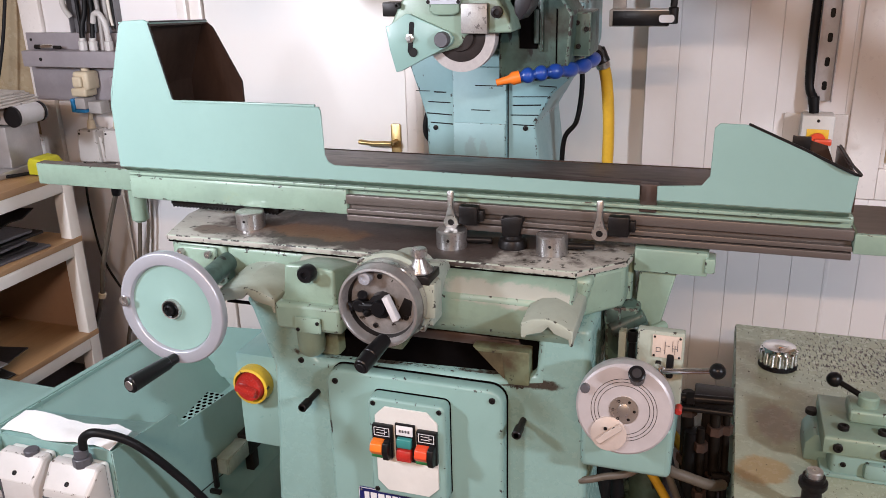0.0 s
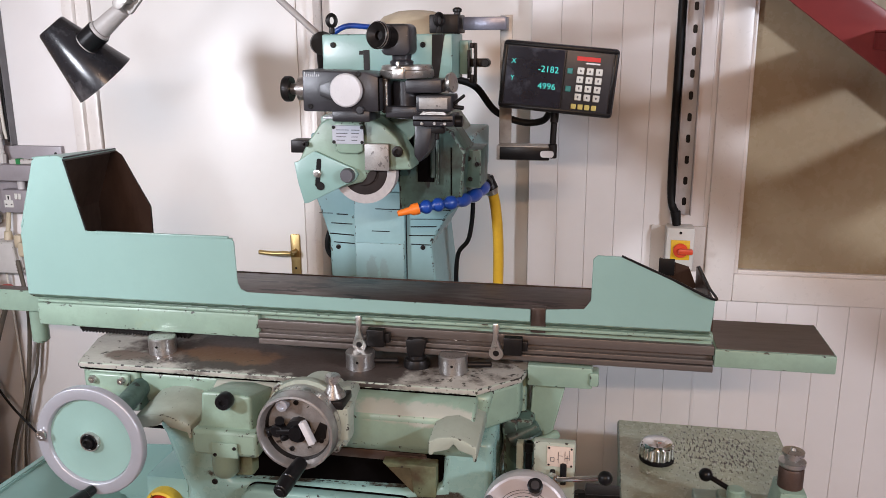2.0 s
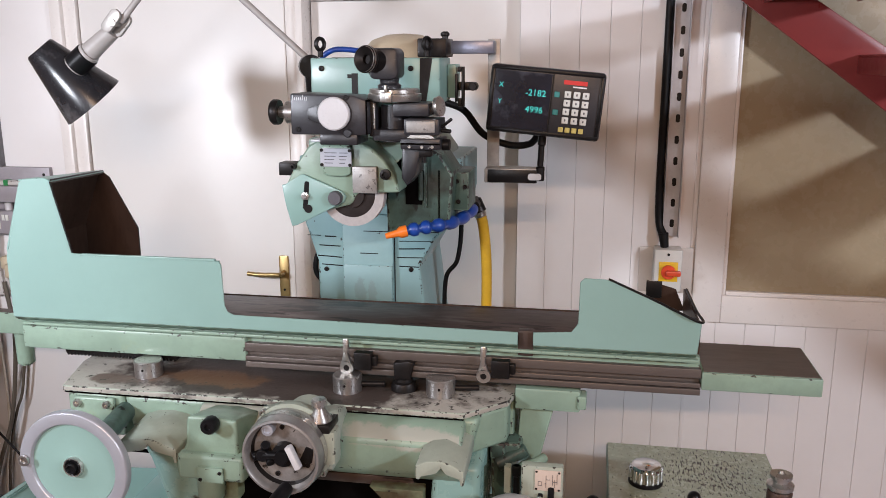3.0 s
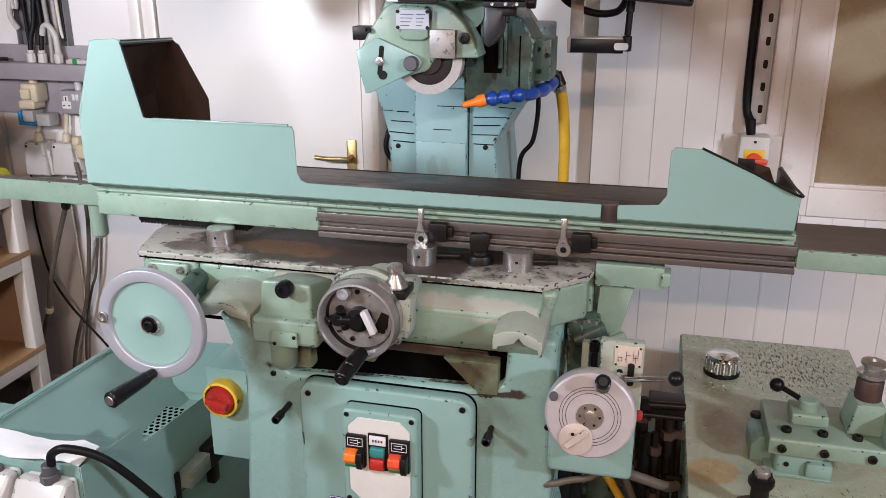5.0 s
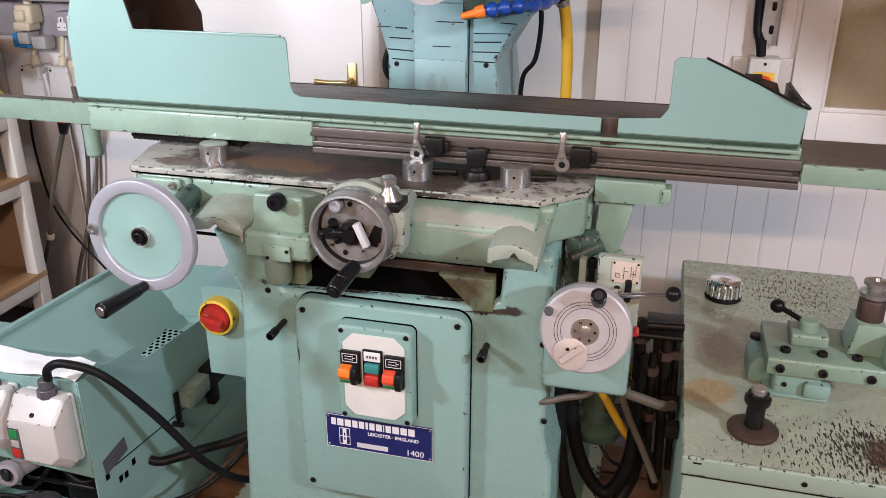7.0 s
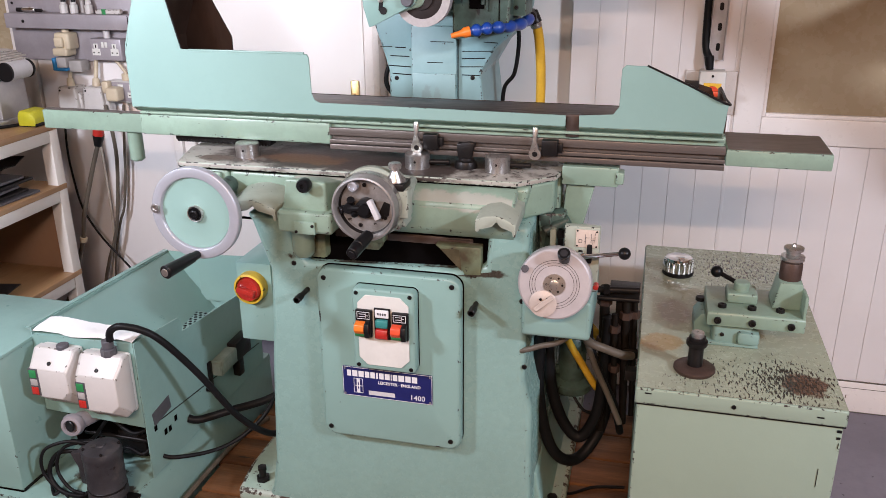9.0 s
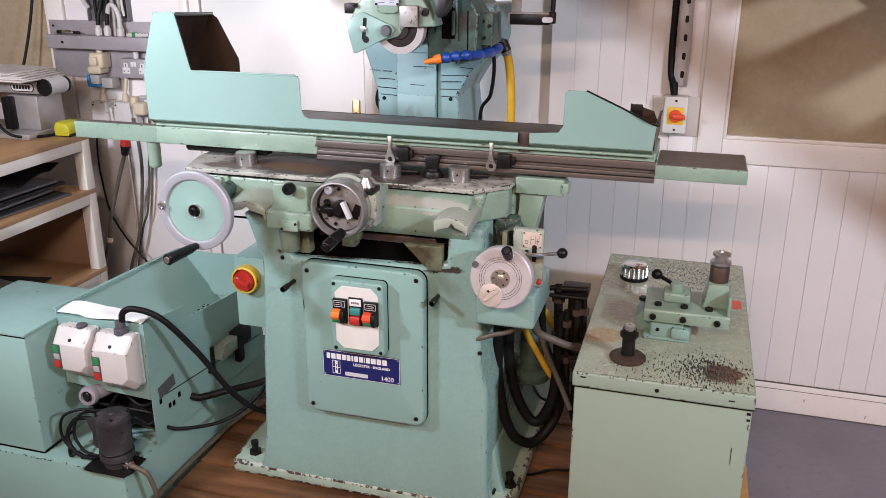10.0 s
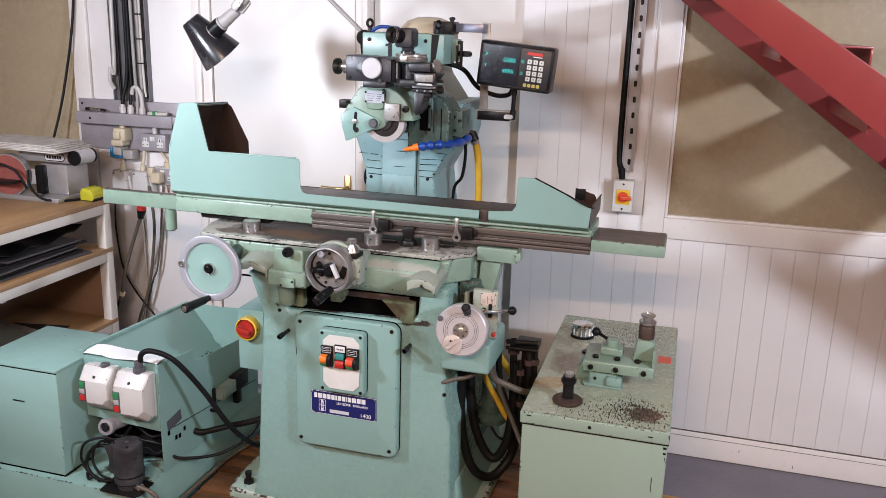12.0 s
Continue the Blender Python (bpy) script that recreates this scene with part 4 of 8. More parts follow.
    part("peg", join(rod((-1.080, 1.842, 1.072), (-1.080, 1.842, 0.984), 0.021), rod((-1.080, 1.842, 0.985), (-1.080, 1.842, 0.979), 0.015)), "mint_old", bar)
    return s


sad = saddle()


def crossfeed():
    """Gearbox, vernier dish and knobs in the middle of the saddle front."""
    case = prism([(-0.408, 0.990), (-0.300, 0.985), (-0.300, 1.098), (-0.345, 1.103), (-0.396, 1.102), (-0.402, 1.045), (-0.408, 1.035)], "xz", 1.362, 1.50, 0.006, 3)
    for v in case.verts:
        if v.co.z > 1.06:
            v.co.z -= (v.co.y - 1.362) * 0.24
    gb = part("gearbox", case, "mint_old", G)
    part("ledge", box(-0.414, -0.285, 1.346, 1.40, 0.984, 1.034, 0.008, 3), "mint_old", gb)
    part("pad", box(-0.372, -0.322, 1.340, 1.3455, 0.984, 1.014, 0.003), "mint_old", gb)
    part("boss", lathe([(0, 0), (0.018, 0.001), (0.024, 0.008), (0.026, 0.02), (0.026, 0.095), (0, 0.095)], (-0.391, 1.43, 0.897), (0, 0, 1), 28), "mint_old", gb)
    for x, z in ((-0.328, 1.005), (-0.366, 0.990)):
        bolt(gb, (x, 1.340, z), 0.0035, 0.002)
    part("knob", lathe([(0, 0), (0.015, 0), (0.016, 0.004), (0.0155, 0.018), (0.013, 0.022), (0.006, 0.022), (0.005, 0.017), (0, 0.017)], (-0.344, 1.358, 1.094), (0, -1, 0), 12), "black", gb, "black fluted knob")
    hub = part("hub_casting", join(lathe([(0.0, 0), (0.050, 0), (0.052, 0.070), (0.072, 0.084), (0.0765, 0.092), (0.0765, 0.108), (0, 0.108)], (-0.196, 1.470, 1.063), (0, -1, 0), 48), prism([(1.385, 1.122), (1.50, 1.084), (1.50, 1.0), (1.385, 1.0)], "yz", -0.262, -0.130, 0.008), box(-0.139, -0.113, 1.348, 1.385, 1.035, 1.097, 0.004)), "mint_chipped", G, "cream-green casting behind the feed wheel")
    for a in (135, 225, 315):
        bolt(hub, (-0.196 + 0.076 * math.cos(radians(a)), 1.372, 1.063 + 0.076 * math.sin(radians(a))), 0.007, 0.010, material="steel")
    dish = part("feed_wheel", lathe([(0.0000, -0.02), (0.0641, -0.02), (0.0709, 0.0), (0.0723, 0.012), (0.0718, 0.030), (0.0705, 0.034), (0.0705, 0.046), (0.0691, 0.050), (0.0654, 0.051), (0.0631, 0.048), (0.0608, 0.036), (0.0590, 0.022), (0.0000, 0.021)], (-0.198, 1.356, 1.063), (0, -1, 0), 64), "feed_rim", hub, "dished steel feed wheel")
    part("graduation", lathe([(0.0727, 0.014), (0.0729, 0.014), (0.0729, 0.028), (0.0727, 0.028)], (-0.198, 1.356, 1.063), (0, -1, 0), 64), "steel", dish)
    part("inner_wall", lathe([(0.0583, 0.0225), (0.0608, 0.0340), (0.0578, 0.0225), (0.0583, 0.0225)], (-0.198, 1.356, 1.063), (0, -1, 0), 56), "dark_steel", dish)
    part("floor", lathe([(0, 0.0212), (0.0560, 0.0212), (0.0560, 0.0222), (0, 0.0222)], (-0.198, 1.356, 1.063), (0, -1, 0), 56), "dish_floor", dish)
    part("spindle", join(lathe([(0, 0), (0.022, 0), (0.021, 0.018), (0.013, 0.020), (0.012, 0.028), (0, 0.028)], (-0.198, 1.336, 1.061), (0, -1, 0), 12)), "black", dish)
    part("clamp", box(-0.199, -0.155, 1.308, 1.322, 1.058, 1.069, 0.0015, turn=about((-0.178, 1.315, 1.063), 0, 66, 0)), "pale_disc", dish, "pale clamp bar")
    part("star_knob", join(*[rod((-0.234, 1.334, 1.060), (-0.234 + 0.021 * math.cos(radians(a)), 1.318, 1.060 + 0.021 * math.sin(radians(a))), 0.007, 0.0085, 12) for a in (75, 195, 315)], rod((-0.234, 1.336, 1.060), (-0.234, 1.312, 1.060), 0.011), rod((-0.234, 1.318, 1.060), (-0.205, 1.318, 1.062), 0.007)), "black", dish, "black star knob")
    part("patch", prism([(-0.160, 1.075), (-0.147, 1.070), (-0.150, 1.045), (-0.166, 1.035), (-0.172, 1.050)], "xz", 1.332, 1.3345, 0.0005, 1), "dark_steel", dish)
    for a in (95, 250, 330):
        bolt(dish, (-0.198 + 0.046 * math.cos(radians(a)), 1.334, 1.063 + 0.046 * math.sin(radians(a))), 0.0045, 0.004)
    ear = (-0.198 + 0.052 * math.cos(radians(118)), 1.318, 1.063 + 0.052 * math.sin(radians(118)))
    part("ear", lathe([(0, -0.015), (0.0105, -0.015), (0.0105, 0.004), (0.006, 0.005), (0.005, 0.002), (0, 0.002)], ear, (0, -1, 0), 20), "alu", dish)
    part("crank_handle", join(rod((-0.190, 1.312, 1.006), (-0.197, 1.262, 0.997), 0.0125, 0.0145), rod((-0.197, 1.262, 0.997), (-0.200, 1.235, 0.991), 0.0145, 0.013), rod((-0.200, 1.235, 0.991), (-0.2003, 1.233, 0.9905), 0.008)), "black", dish, "black crank handle")
    # turned cone knob on its block
    bl = part("block", box(-0.172, -0.121, 1.345, 1.40, 1.095, 1.110, 0.002), "dark_steel", hub)
    part("cone_knob", lathe([(0, 0), (0.022, 0), (0.022, 0.003), (0.009, 0.022), (0.009, 0.026), (0.0135, 0.028), (0.0140, 0.037), (0.0115, 0.040), (0.004, 0.041), (0, 0.041)], (-0.146, 1.37, 1.110), (0, 0, 1), 32), "turned", bl, "turned steel cone knob")
    return gb


crossfeed()


def traverse_wheel():
    """The left handwheel: grey rim, painted disc, black handle."""
    c = (-0.545, 1.245, 1.051)
    w = part("handwheel", lathe([(0.076, -0.004), (0.082, -0.010), (0.095, -0.010), (0.1005, -0.005), (0.101, 0.005), (0.1003, 0.0085), (0.0990, 0.0102), (0.0982, 0.0105), (0.0805, 0.0105), (0.0797, 0.0102), (0.0785, 0.0085), (0.0772, 0.004)], c, (0, -1, 0), 72), "alu", G, "grey handwheel with a pale green centre")
    part("disc", lathe([(0, -0.004), (0.0768, -0.004), (0.0768, 0.0045), (0.060, 0.0025), (0.030, 0.002), (0.022, 0.004), (0, 0.004)], c, (0, -1, 0), 64), "bright_mint", w, "pale green disc")
    part("hub", lathe([(0, 0.004), (0.0150, 0.004), (0.0150, 0.010), (0.0135, 0.012), (0.010, 0.010), (0.0095, 0.016), (0.007, 0.017), (0.005, 0.013), (0, 0.013)], c, (0, -1, 0), 40), "black", w)
    part("hub_ring", lathe([(0.0150, 0.0), (0.0178, 0.0), (0.0178, 0.009), (0.0168, 0.011), (0.0152, 0.0105)], c, (0, -1, 0), 40), "steel", w)
    part("boss", lathe([(0, 0), (0.0095, 0), (0.0095, 0.004), (0.006, 0.0045), (0.005, 0.001), (0, 0.001)], (c[0] - 0.0885, c[1] - 0.013, c[2] + 0.008), (0, -1, 0), 20), "turned", w)
    part("crank_handle", join(rod((-0.548, 1.235, 0.961), (-0.551, 1.215, 0.960), 0.009, 0.010), rod((-0.551, 1.216, 0.960), (-0.566, 1.135, 0.957), 0.0115, 0.0145), rod((-0.566, 1.135, 0.957), (-0.5663, 1.1335, 0.957), 0.012)), "black", w, "black plastic crank handle")
    part("handle_end", rod((-0.5662, 1.1338, 0.957), (-0.5665, 1.1318, 0.957), 0.0085), "turned", w)
    part("shaft", rod((c[0], c[1] + 0.004, c[2]), (c[0] - 0.05, 1.49, c[2] - 0.01), 0.02), "old_green", w)
    return w


traverse_wheel()


def elevation_unit():
    """The right handwheel on its gear case, with the feed lever plate."""
    ec = part("gear_case", box(0.125, 0.275, 1.40, 1.62, 0.765, 0.86, 0.010, 3), "mint", G)
    c = Vector((0.199, 1.352, 0.915))
    n = Vector((0.03, -1, 0.16)).normalized()
    w = part("handwheel", lathe([(0, -0.045), (0.070, -0.045), (0.077, -0.030), (0.0775, -0.010), (0.0755, 0.0), (0.072, 0.003), (0.0, 0.003)], c, n, 72), "bright_alu", ec, "aluminium handwheel with turned rings")
    q = Vector((0, 0, 1)).rotation_difference(n).to_matrix()
    for r in (0.040, 0.046, 0.051):
        part("groove", lathe([(r, 0.0028), (r, 0.0034), (r + 0.0008, 0.0034), (r + 0.0008, 0.0028)], c, n, 64), "dark_steel", w)
    part("hub", lathe([(0, 0.003), (0.023, 0.003), (0.023, 0.0045), (0.010, 0.005), (0.010, 0.009), (0.006, 0.010), (0, 0.010)], c, n, 40), "steel", w)
    side = Vector((1, 0, 0))
    upv = n.cross(side).normalized() * -1
    if upv.z < 0:
        upv = -upv

    def on(u, v, h=0.003):
        return c + side * u + upv * v + n * h
    for a in range(0, 360, 60):
        bolt(w, on(0.0165 * math.cos(radians(a)), 0.0165 * math.sin(radians(a)), 0.0044), 0.0024, 0.001, n)
    part("crank_shank", rod(on(0.018, 0.050), on(0.018, 0.061, 0.020), 0.0085, 0.0095), "steel", w)
    part("crank_handle", join(rod(on(0.018, 0.058, 0.016), on(0.018, 0.075, 0.040), 0.0115, 0.0130), rod(on(0.018, 0.075, 0.040), on(0.018, 0.0765, 0.042), 0.0130, 0.0110)), "black", w, "black crank handle")
    part("handle_end", rod(on(0.018, 0.0765, 0.042), on(0.018, 0.077, 0.0428), 0.0075), "grey_paint", w)
    part("stop_pin", rod(on(-0.062, 0.030), on(-0.062, 0.030, 0.014), 0.0075), "motor_grey", w)
    pl = part("index_plate", lathe([(0, 0.003), (0.0285, 0.003), (0.0285, 0.007), (0.027, 0.008), (0, 0.008)], on(-0.021, -0.042, 0), n, 40), "index_cream", w, "cream index disc")
    part("index_bar", prism([(-0.0235, -0.0055), (0.0235, -0.0055), (0.0235, 0.0055), (-0.0235, 0.0055)], "xy", 0.008, 0.0125, 0.0012, 1, turn=Matrix.Translation(on(-0.020, -0.041, 0)) @ q.to_4x4() @ pose(0, 0, 0, 0, 0, 42)), "index_cream", pl)
    for u, v in ((-0.012, -0.030), (-0.026, -0.032)):
        bolt(pl, on(u, v, 0.011), 0.003, 0.001, n)
    # lever plate with its cream label
    lp = part("lever_plate", box(0.205, 0.281, 1.455, 1.475, 0.86, 1.010, 0.003), "mint_chipped", ec)
    lab = part("label", box(0.230, 0.277, 1.4525, 1.455, 0.964, 1.004, 0.0005), "cream_label", lp, "cream label with a line diagram")
    part("diagram", join(*[box(0.236 + a, 0.236 + b2, 1.4518, 1.4525, 0.970 + c2, 0.970 + d, 0) for a, b2, c2, d in ((0, 0.0008, 0.004, 0.012), (0, 0.007, 0.0112, 0.012), (0, 0.007, 0.004, 0.0048), (0.0065, 0.0073, 0.004, 0.012), (0.014, 0.0148, 0.001, 0.024), (0.0148, 0.022, 0.016, 0.0168), (0.012, 0.014, 0.008, 0.0088), (0.026, 0.0268, 0.006, 0.026), (0.030, 0.0308, 0.002, 0.018), (0.034, 0.0348, 0.008, 0.028), (0.0268, 0.034, 0.012, 0.0128))]), "motor_grey", lab)
    for x, z in ((0.233, 1.001), (0.274, 1.001), (0.233, 0.967), (0.274, 0.967)):
        bolt(lab, (x, 1.4525, z), 0.002, 0.001)
    part("gate", join(box(0.236, 0.246, 1.448, 1.456, 0.935, 0.958, 0.003), box(0.254, 0.266, 1.448, 1.456, 0.928, 0.972, 0.004)), "black", lp)
    lv = part("lever", join(rod((0.240, 1.445, 0.948), (0.250, 1.425, 0.953), 0.008), rod((0.250, 1.425, 0.953), (0.325, 1.410, 0.972), 0.0045)), "chrome", lp, "chrome lever with a black ball")
    part("ball", lathe([(0.013 * math.sin(radians(a)), -0.013 * math.cos(radians(a))) for a in range(0, 181, 15)], (0.335, 1.408, 0.974), (0, 0, 1), 24), "black", lv)
    part("lamp", rod((0.280, 1.43, 0.89), (0.280, 1.41, 0.89), 0.006), "red", ec)
    # rubber hoses hang in loops below, in front of the pump and the pipes to the cabinet
    for pts in ([(0.148, 1.60, 0.78), (0.145, 1.60, 0.66), (0.143, 1.60, 0.536), (0.164, 1.60, 0.404), (0.200, 1.61, 0.322), (0.250, 1.66, 0.290), (0.300, 1.71, 0.36), (0.316, 1.72, 0.50), (0.312, 1.72, 0.66)], [(0.165, 1.66, 0.78), (0.158, 1.66, 0.633), (0.172, 1.66, 0.49), (0.209, 1.66, 0.389), (0.252, 1.66, 0.356), (0.290, 1.67, 0.43), (0.300, 1.68, 0.56), (0.303, 1.68, 0.70)], [(0.255, 1.62, 0.80), (0.262, 1.63, 0.66), (0.292, 1.64, 0.56), (0.330, 1.66, 0.47), (0.352, 1.70, 0.36)]):
        part("hose", tube(pts, 0.0150 if pts[0][0] < 0.2 else 0.010, 12), "rubber", ec)
    part("hose", tube([(0.250, 1.50, 0.770), (0.262, 1.53, 0.705), (0.308, 1.55, 0.676), (0.345, 1.57, 0.655), (0.366, 1.60, 0.640)], 0.0105, 10), "lead_brown", ec, "brown-grey hose")
    part("hose", tube([(0.235, 1.56, 0.770), (0.249, 1.60, 0.690), (0.282, 1.62, 0.587), (0.318, 1.62, 0.509), (0.350, 1.62, 0.435)], 0.0075, 10), "lead_brown", ec, "brown-grey hose")
    part("hose", tube([(0.195, 1.68, 0.66), (0.205, 1.70, 0.612), (0.240, 1.70, 0.553), (0.279, 1.70, 0.491), (0.315, 1.74, 0.43)], 0.0095, 12), "hose_yellow", ec, "yellow hose")
    part("pipe", tube([(0.118, 1.455, 0.698), (0.140, 1.450, 0.708), (0.163, 1.45, 0.718), (0.205, 1.45, 0.733), (0.235, 1.47, 0.752)], 0.0065), "lead_brown", ec)
    fit = part("hydraulic_fitting", join(box(0.300, 0.374, 1.68, 1.74, 0.752, 0.776, 0.003), rod((0.270, 1.67, 0.776), (0.374, 1.67, 0.782), 0.008), rod((0.270, 1.665, 0.756), (0.374, 1.665, 0.758), 0.006), rod((0.286, 1.67, 0.776), (0.302, 1.67, 0.777), 0.013, seg=6), box(0.318, 0.366, 1.69, 1.74, 0.56, 0.750, 0.004)), "dark_steel", ec, "oily black pipe fittings")
    for x, y, z0, z1, rr in ((0.289, 1.70, 0.36, 0.775, 0.0125), (0.318, 1.67, 0.44, 0.715, 0.008), (0.343, 1.68, 0.40, 0.75, 0.010), (0.364, 1.69, 0.42, 0.75, 0.007)):
        pp = part("pipe", rod((x + 0.012, y, z0), (x, y, z1), rr, seg=14), "rusted_pipe", fit)
        for z in (z1 - 0.05, z1 - 0.16):
            part("union", lathe([(rr, 0), (rr + 0.006, 0), (rr + 0.006, 0.018), (rr, 0.018)], (x + 0.012 * (z1 - z) / (z1 - z0), y, z), (0, 0, 1), 6), "rust", pp)
    part("tie", box(0.345, 0.378, 1.628, 1.636, 0.618, 0.642, 0.001), "rusted_pipe", fit)
    part("pump", join(lathe([(0, 0), (0.052, 0), (0.055, 0.006), (0.055, 0.022), (0.046, 0.030), (0.036, 0.036), (0.036, 0.150), (0.030, 0.158), (0, 0.158)], (0.214, 1.745, 0.452), (0, 0, 1), 28), rod((0.165, 1.74, 0.50), (0.200, 1.74, 0.515), 0.012), box(0.150, 0.172, 1.72, 1.76, 0.488, 0.522, 0.003)), "old_green", ec, "dull green pump")
    part("lead", tube([(0.225, 1.70, 0.452), (0.255, 1.68, 0.425), (0.290, 1.66, 0.43)], 0.004), "rubber", ec)
    # knuckle casting and elbow between the saddle and the lever plate
    kn = part("knuckle", join(lathe([(0, 0), (0.030, 0), (0.036, 0.010), (0.036, 0.055), (0.026, 0.068), (0, 0.070)], (0.172, 1.585, 0.905), (0.15, 0, 1), 24), rod((0.150, 1.56, 0.955), (0.205, 1.57, 0.985), 0.016, 0.013), box(0.135, 0.165, 1.555, 1.60, 0.965, 1.0, 0.005)), "old_green", ec, "dull green knuckle casting")
    part("elbow", tube([(0.178, 1.565, 0.925), (0.195, 1.555, 0.952), (0.222, 1.56, 0.962), (0.240, 1.58, 0.965)], 0.010), "mint_old", kn)
    part("pin", join(rod((0.193, 1.50, 0.87), (0.193, 1.50, 0.985), 0.0065), rod((0.193, 1.50, 0.965), (0.193, 1.50, 0.985), 0.009)), "black", kn)
    part("web", box(0.170, 0.183, 1.49, 1.51, 0.86, 0.985, 0.002), "mint_chipped", kn)
    return ec


elevation_unit()


# ---- the sliding table with its splash guards ----
def table():
    y0, y1 = 1.577, 1.86
    t = part("table", box(-0.880, 0.525, y0 + 0.020, 1.80, 1.150, 1.186, 0.004), "mint_old", G, "long reciprocating table")
    part("table_top", box(-0.860, 0.505, y0 + 0.030, 1.776, 1.186, 1.208, 0.002), "table_steel", t, "brown stained steel work surface")
    part("side_bar", box(-0.880, -0.372, y0 + 0.004, y0 + 0.030, 1.126, 1.178, 0.006), "mint_old", t)
    rail = part("slot_rail", box(-0.372, 0.525, y0 + 0.014, y0 + 0.034, 1.118, 1.166, 0.001), "rail_steel", t, "dark steel T-slot rail")
    for z0, z1 in ((1.150, 1.168), (1.116, 1.128), (1.131, 1.140)):
        part("lip", box(-0.373, 0.526, y0 + 0.002, y0 + 0.014, z0, z1, 0.0015), "rail_steel", rail)
    part("edge_strip", box(-0.876, 0.520, y0 + 0.0035, y0 + 0.016, 1.179, 1.1855, 0.002), "mint_old", t)
    part("rack", join(box(-0.80, -0.54, y0 + 0.03, y0 + 0.07, 1.112, 1.125, 0.001), *[prism([(-0.797 + 0.008 * i, 1.1125), (-0.791 + 0.008 * i, 1.1125), (-0.793 + 0.008 * i, 1.106), (-0.795 + 0.008 * i, 1.106)], "xz", y0 + 0.03, y0 + 0.07, 0) for i in range(32)]), "dark_steel", t)
    # end wings
    for x0, x1 in ((0.527, 0.740),):
        wg = part("end_wing", box(x0, x1, y0, y0 + 0.175, 1.128, 1.163, 0.003), "mint_old", t)
        part("wing_top", box(x0 + 0.004, x1 - 0.004, y0 + 0.006, y0 + 0.170, 1.1631, 1.1645, 0), "rail_steel", wg)
    # front splash guard: low lip, left hood and right hood
    g = 0.004
    zb = 1.197
    fr = [(-0.893, zb), (0.184, zb), (0.184, 1.222), (-0.392, 1.226), (-0.405, 1.232), (-0.411, 1.245), (-0.413, 1.330), (-0.418, 1.337), (-0.739, 1.341), (-0.774, 1.492), (-0.785, 1.497), (-0.835, 1.494), (-0.846, 1.485), (-0.886, 1.345), (-0.893, 1.330)]
    gd = part("splash_guard", prism(fr, "xz", y0, y0 + g, 0.0012, 1), "bright_mint", t, "pale green sheet-metal splash guard")
    rt = [(0.213, zb), (0.516, zb), (0.521, 1.258), (0.350, 1.333), (0.306, 1.334), (0.298, 1.326), (0.297, 1.245), (0.285, 1.228), (0.213, 1.223)]
    gr = part("splash_guard", prism(rt, "xz", y0, y0 + g, 0.0012, 1), "bright_mint", t, "pale green sheet-metal splash guard")
    # folded lower flange
    for a, c, h in ((-0.893, 0.184, gd), (0.213, 0.516, gr)):
        part("flange", prism([(y0 + 0.001, zb - 0.0005), (y0 + 0.004, zb - 0.0005), (y0 + 0.024, 1.187), (y0 + 0.020, 1.184)], "yz", a, c, 0.0005, 1), "mint_old", h)
    # left hood: end, top and back
    part("end_panel", prism([(y0 + g, zb), (y1, zb), (y1, 1.345), (y0 + g, 1.345)], "yz", -0.893, -0.889, 0.0005, 1), "bright_mint", gd)
    def fall(bm):
        for v in bm.verts:
            if v.co.z > 1.40:
                v.co.z -= 0.018 * (v.co.y - y0) / (y1 - y0)
        return bm
    part("end_slope", fall(prism([(-0.893, 1.345), (-0.889, 1.345), (-0.843, 1.487), (-0.847, 1.487)], "xz", y0 + g, y1, 0)), "bright_mint", gd)
    part("hood_top", bev(fall(prism([(-0.848, y0 + g), (-0.774, y0 + g), (-0.828, y1), (-0.848, y1)], "xy", 1.4885, 1.4925, 0)), 0.0015, 2), "bright_mint", gd)
    part("liner", join(prism([(y0 + 0.008, 1.19), (y1 - 0.004, 1.19), (y1 - 0.004, 1.345), (y0 + 0.008, 1.345)], "yz", -0.8885, -0.886, 0), fall(prism([(-0.8885, 1.345), (-0.886, 1.345), (-0.840, 1.487), (-0.8425, 1.487)], "xz", y0 + 0.008, y1 - 0.004, 0)), fall(prism([(-0.845, y0 + 0.006), (-0.776, y0 + 0.006), (-0.829, y1 - 0.004), (-0.845, y1 - 0.004)], "xy", 1.4850, 1.4884, 0)), box(-0.885, -0.57, y0 + 0.02, y1 - 0.02, 1.209, 1.2115, 0)), "dark_inside", gd, "oily brown lining")
    part("back_panel", prism([(-0.888, zb), (-0.752, zb), (-0.751, 1.338), (-0.815, 1.460), (-0.828, 1.470), (-0.843, 1.471), (-0.888, 1.345)], "xz", y1 - 0.004, y1, 0.0005, 1), "dark_inside", gd, "oily brown inside of the hood")
    for p, q in (((-0.7385, y0 - 0.0003, 1.3425), (-0.7735, y0 - 0.0003, 1.490)), ((-0.7515, y1 - 0.002, 1.25), (-0.7515, y1 - 0.002, 1.338)), ((-0.7515, y1 - 0.002, 1.338), (-0.8155, y1 - 0.002, 1.460)), ((-0.8155, y1 - 0.002, 1.460), (-0.842, y1 - 0.002, 1.472)), ((-0.774, y0 + 0.004, 1.4928), (-0.829, y1 - 0.004, 1.4748))):
        part("rim", rod(p, q, 0.0017), "dark_steel", gd)
    part("hem", box(-0.72, -0.425, y0 - 0.0015, y0 + 0.006, 1.337, 1.3415, 0.001), "bright_mint", gd)
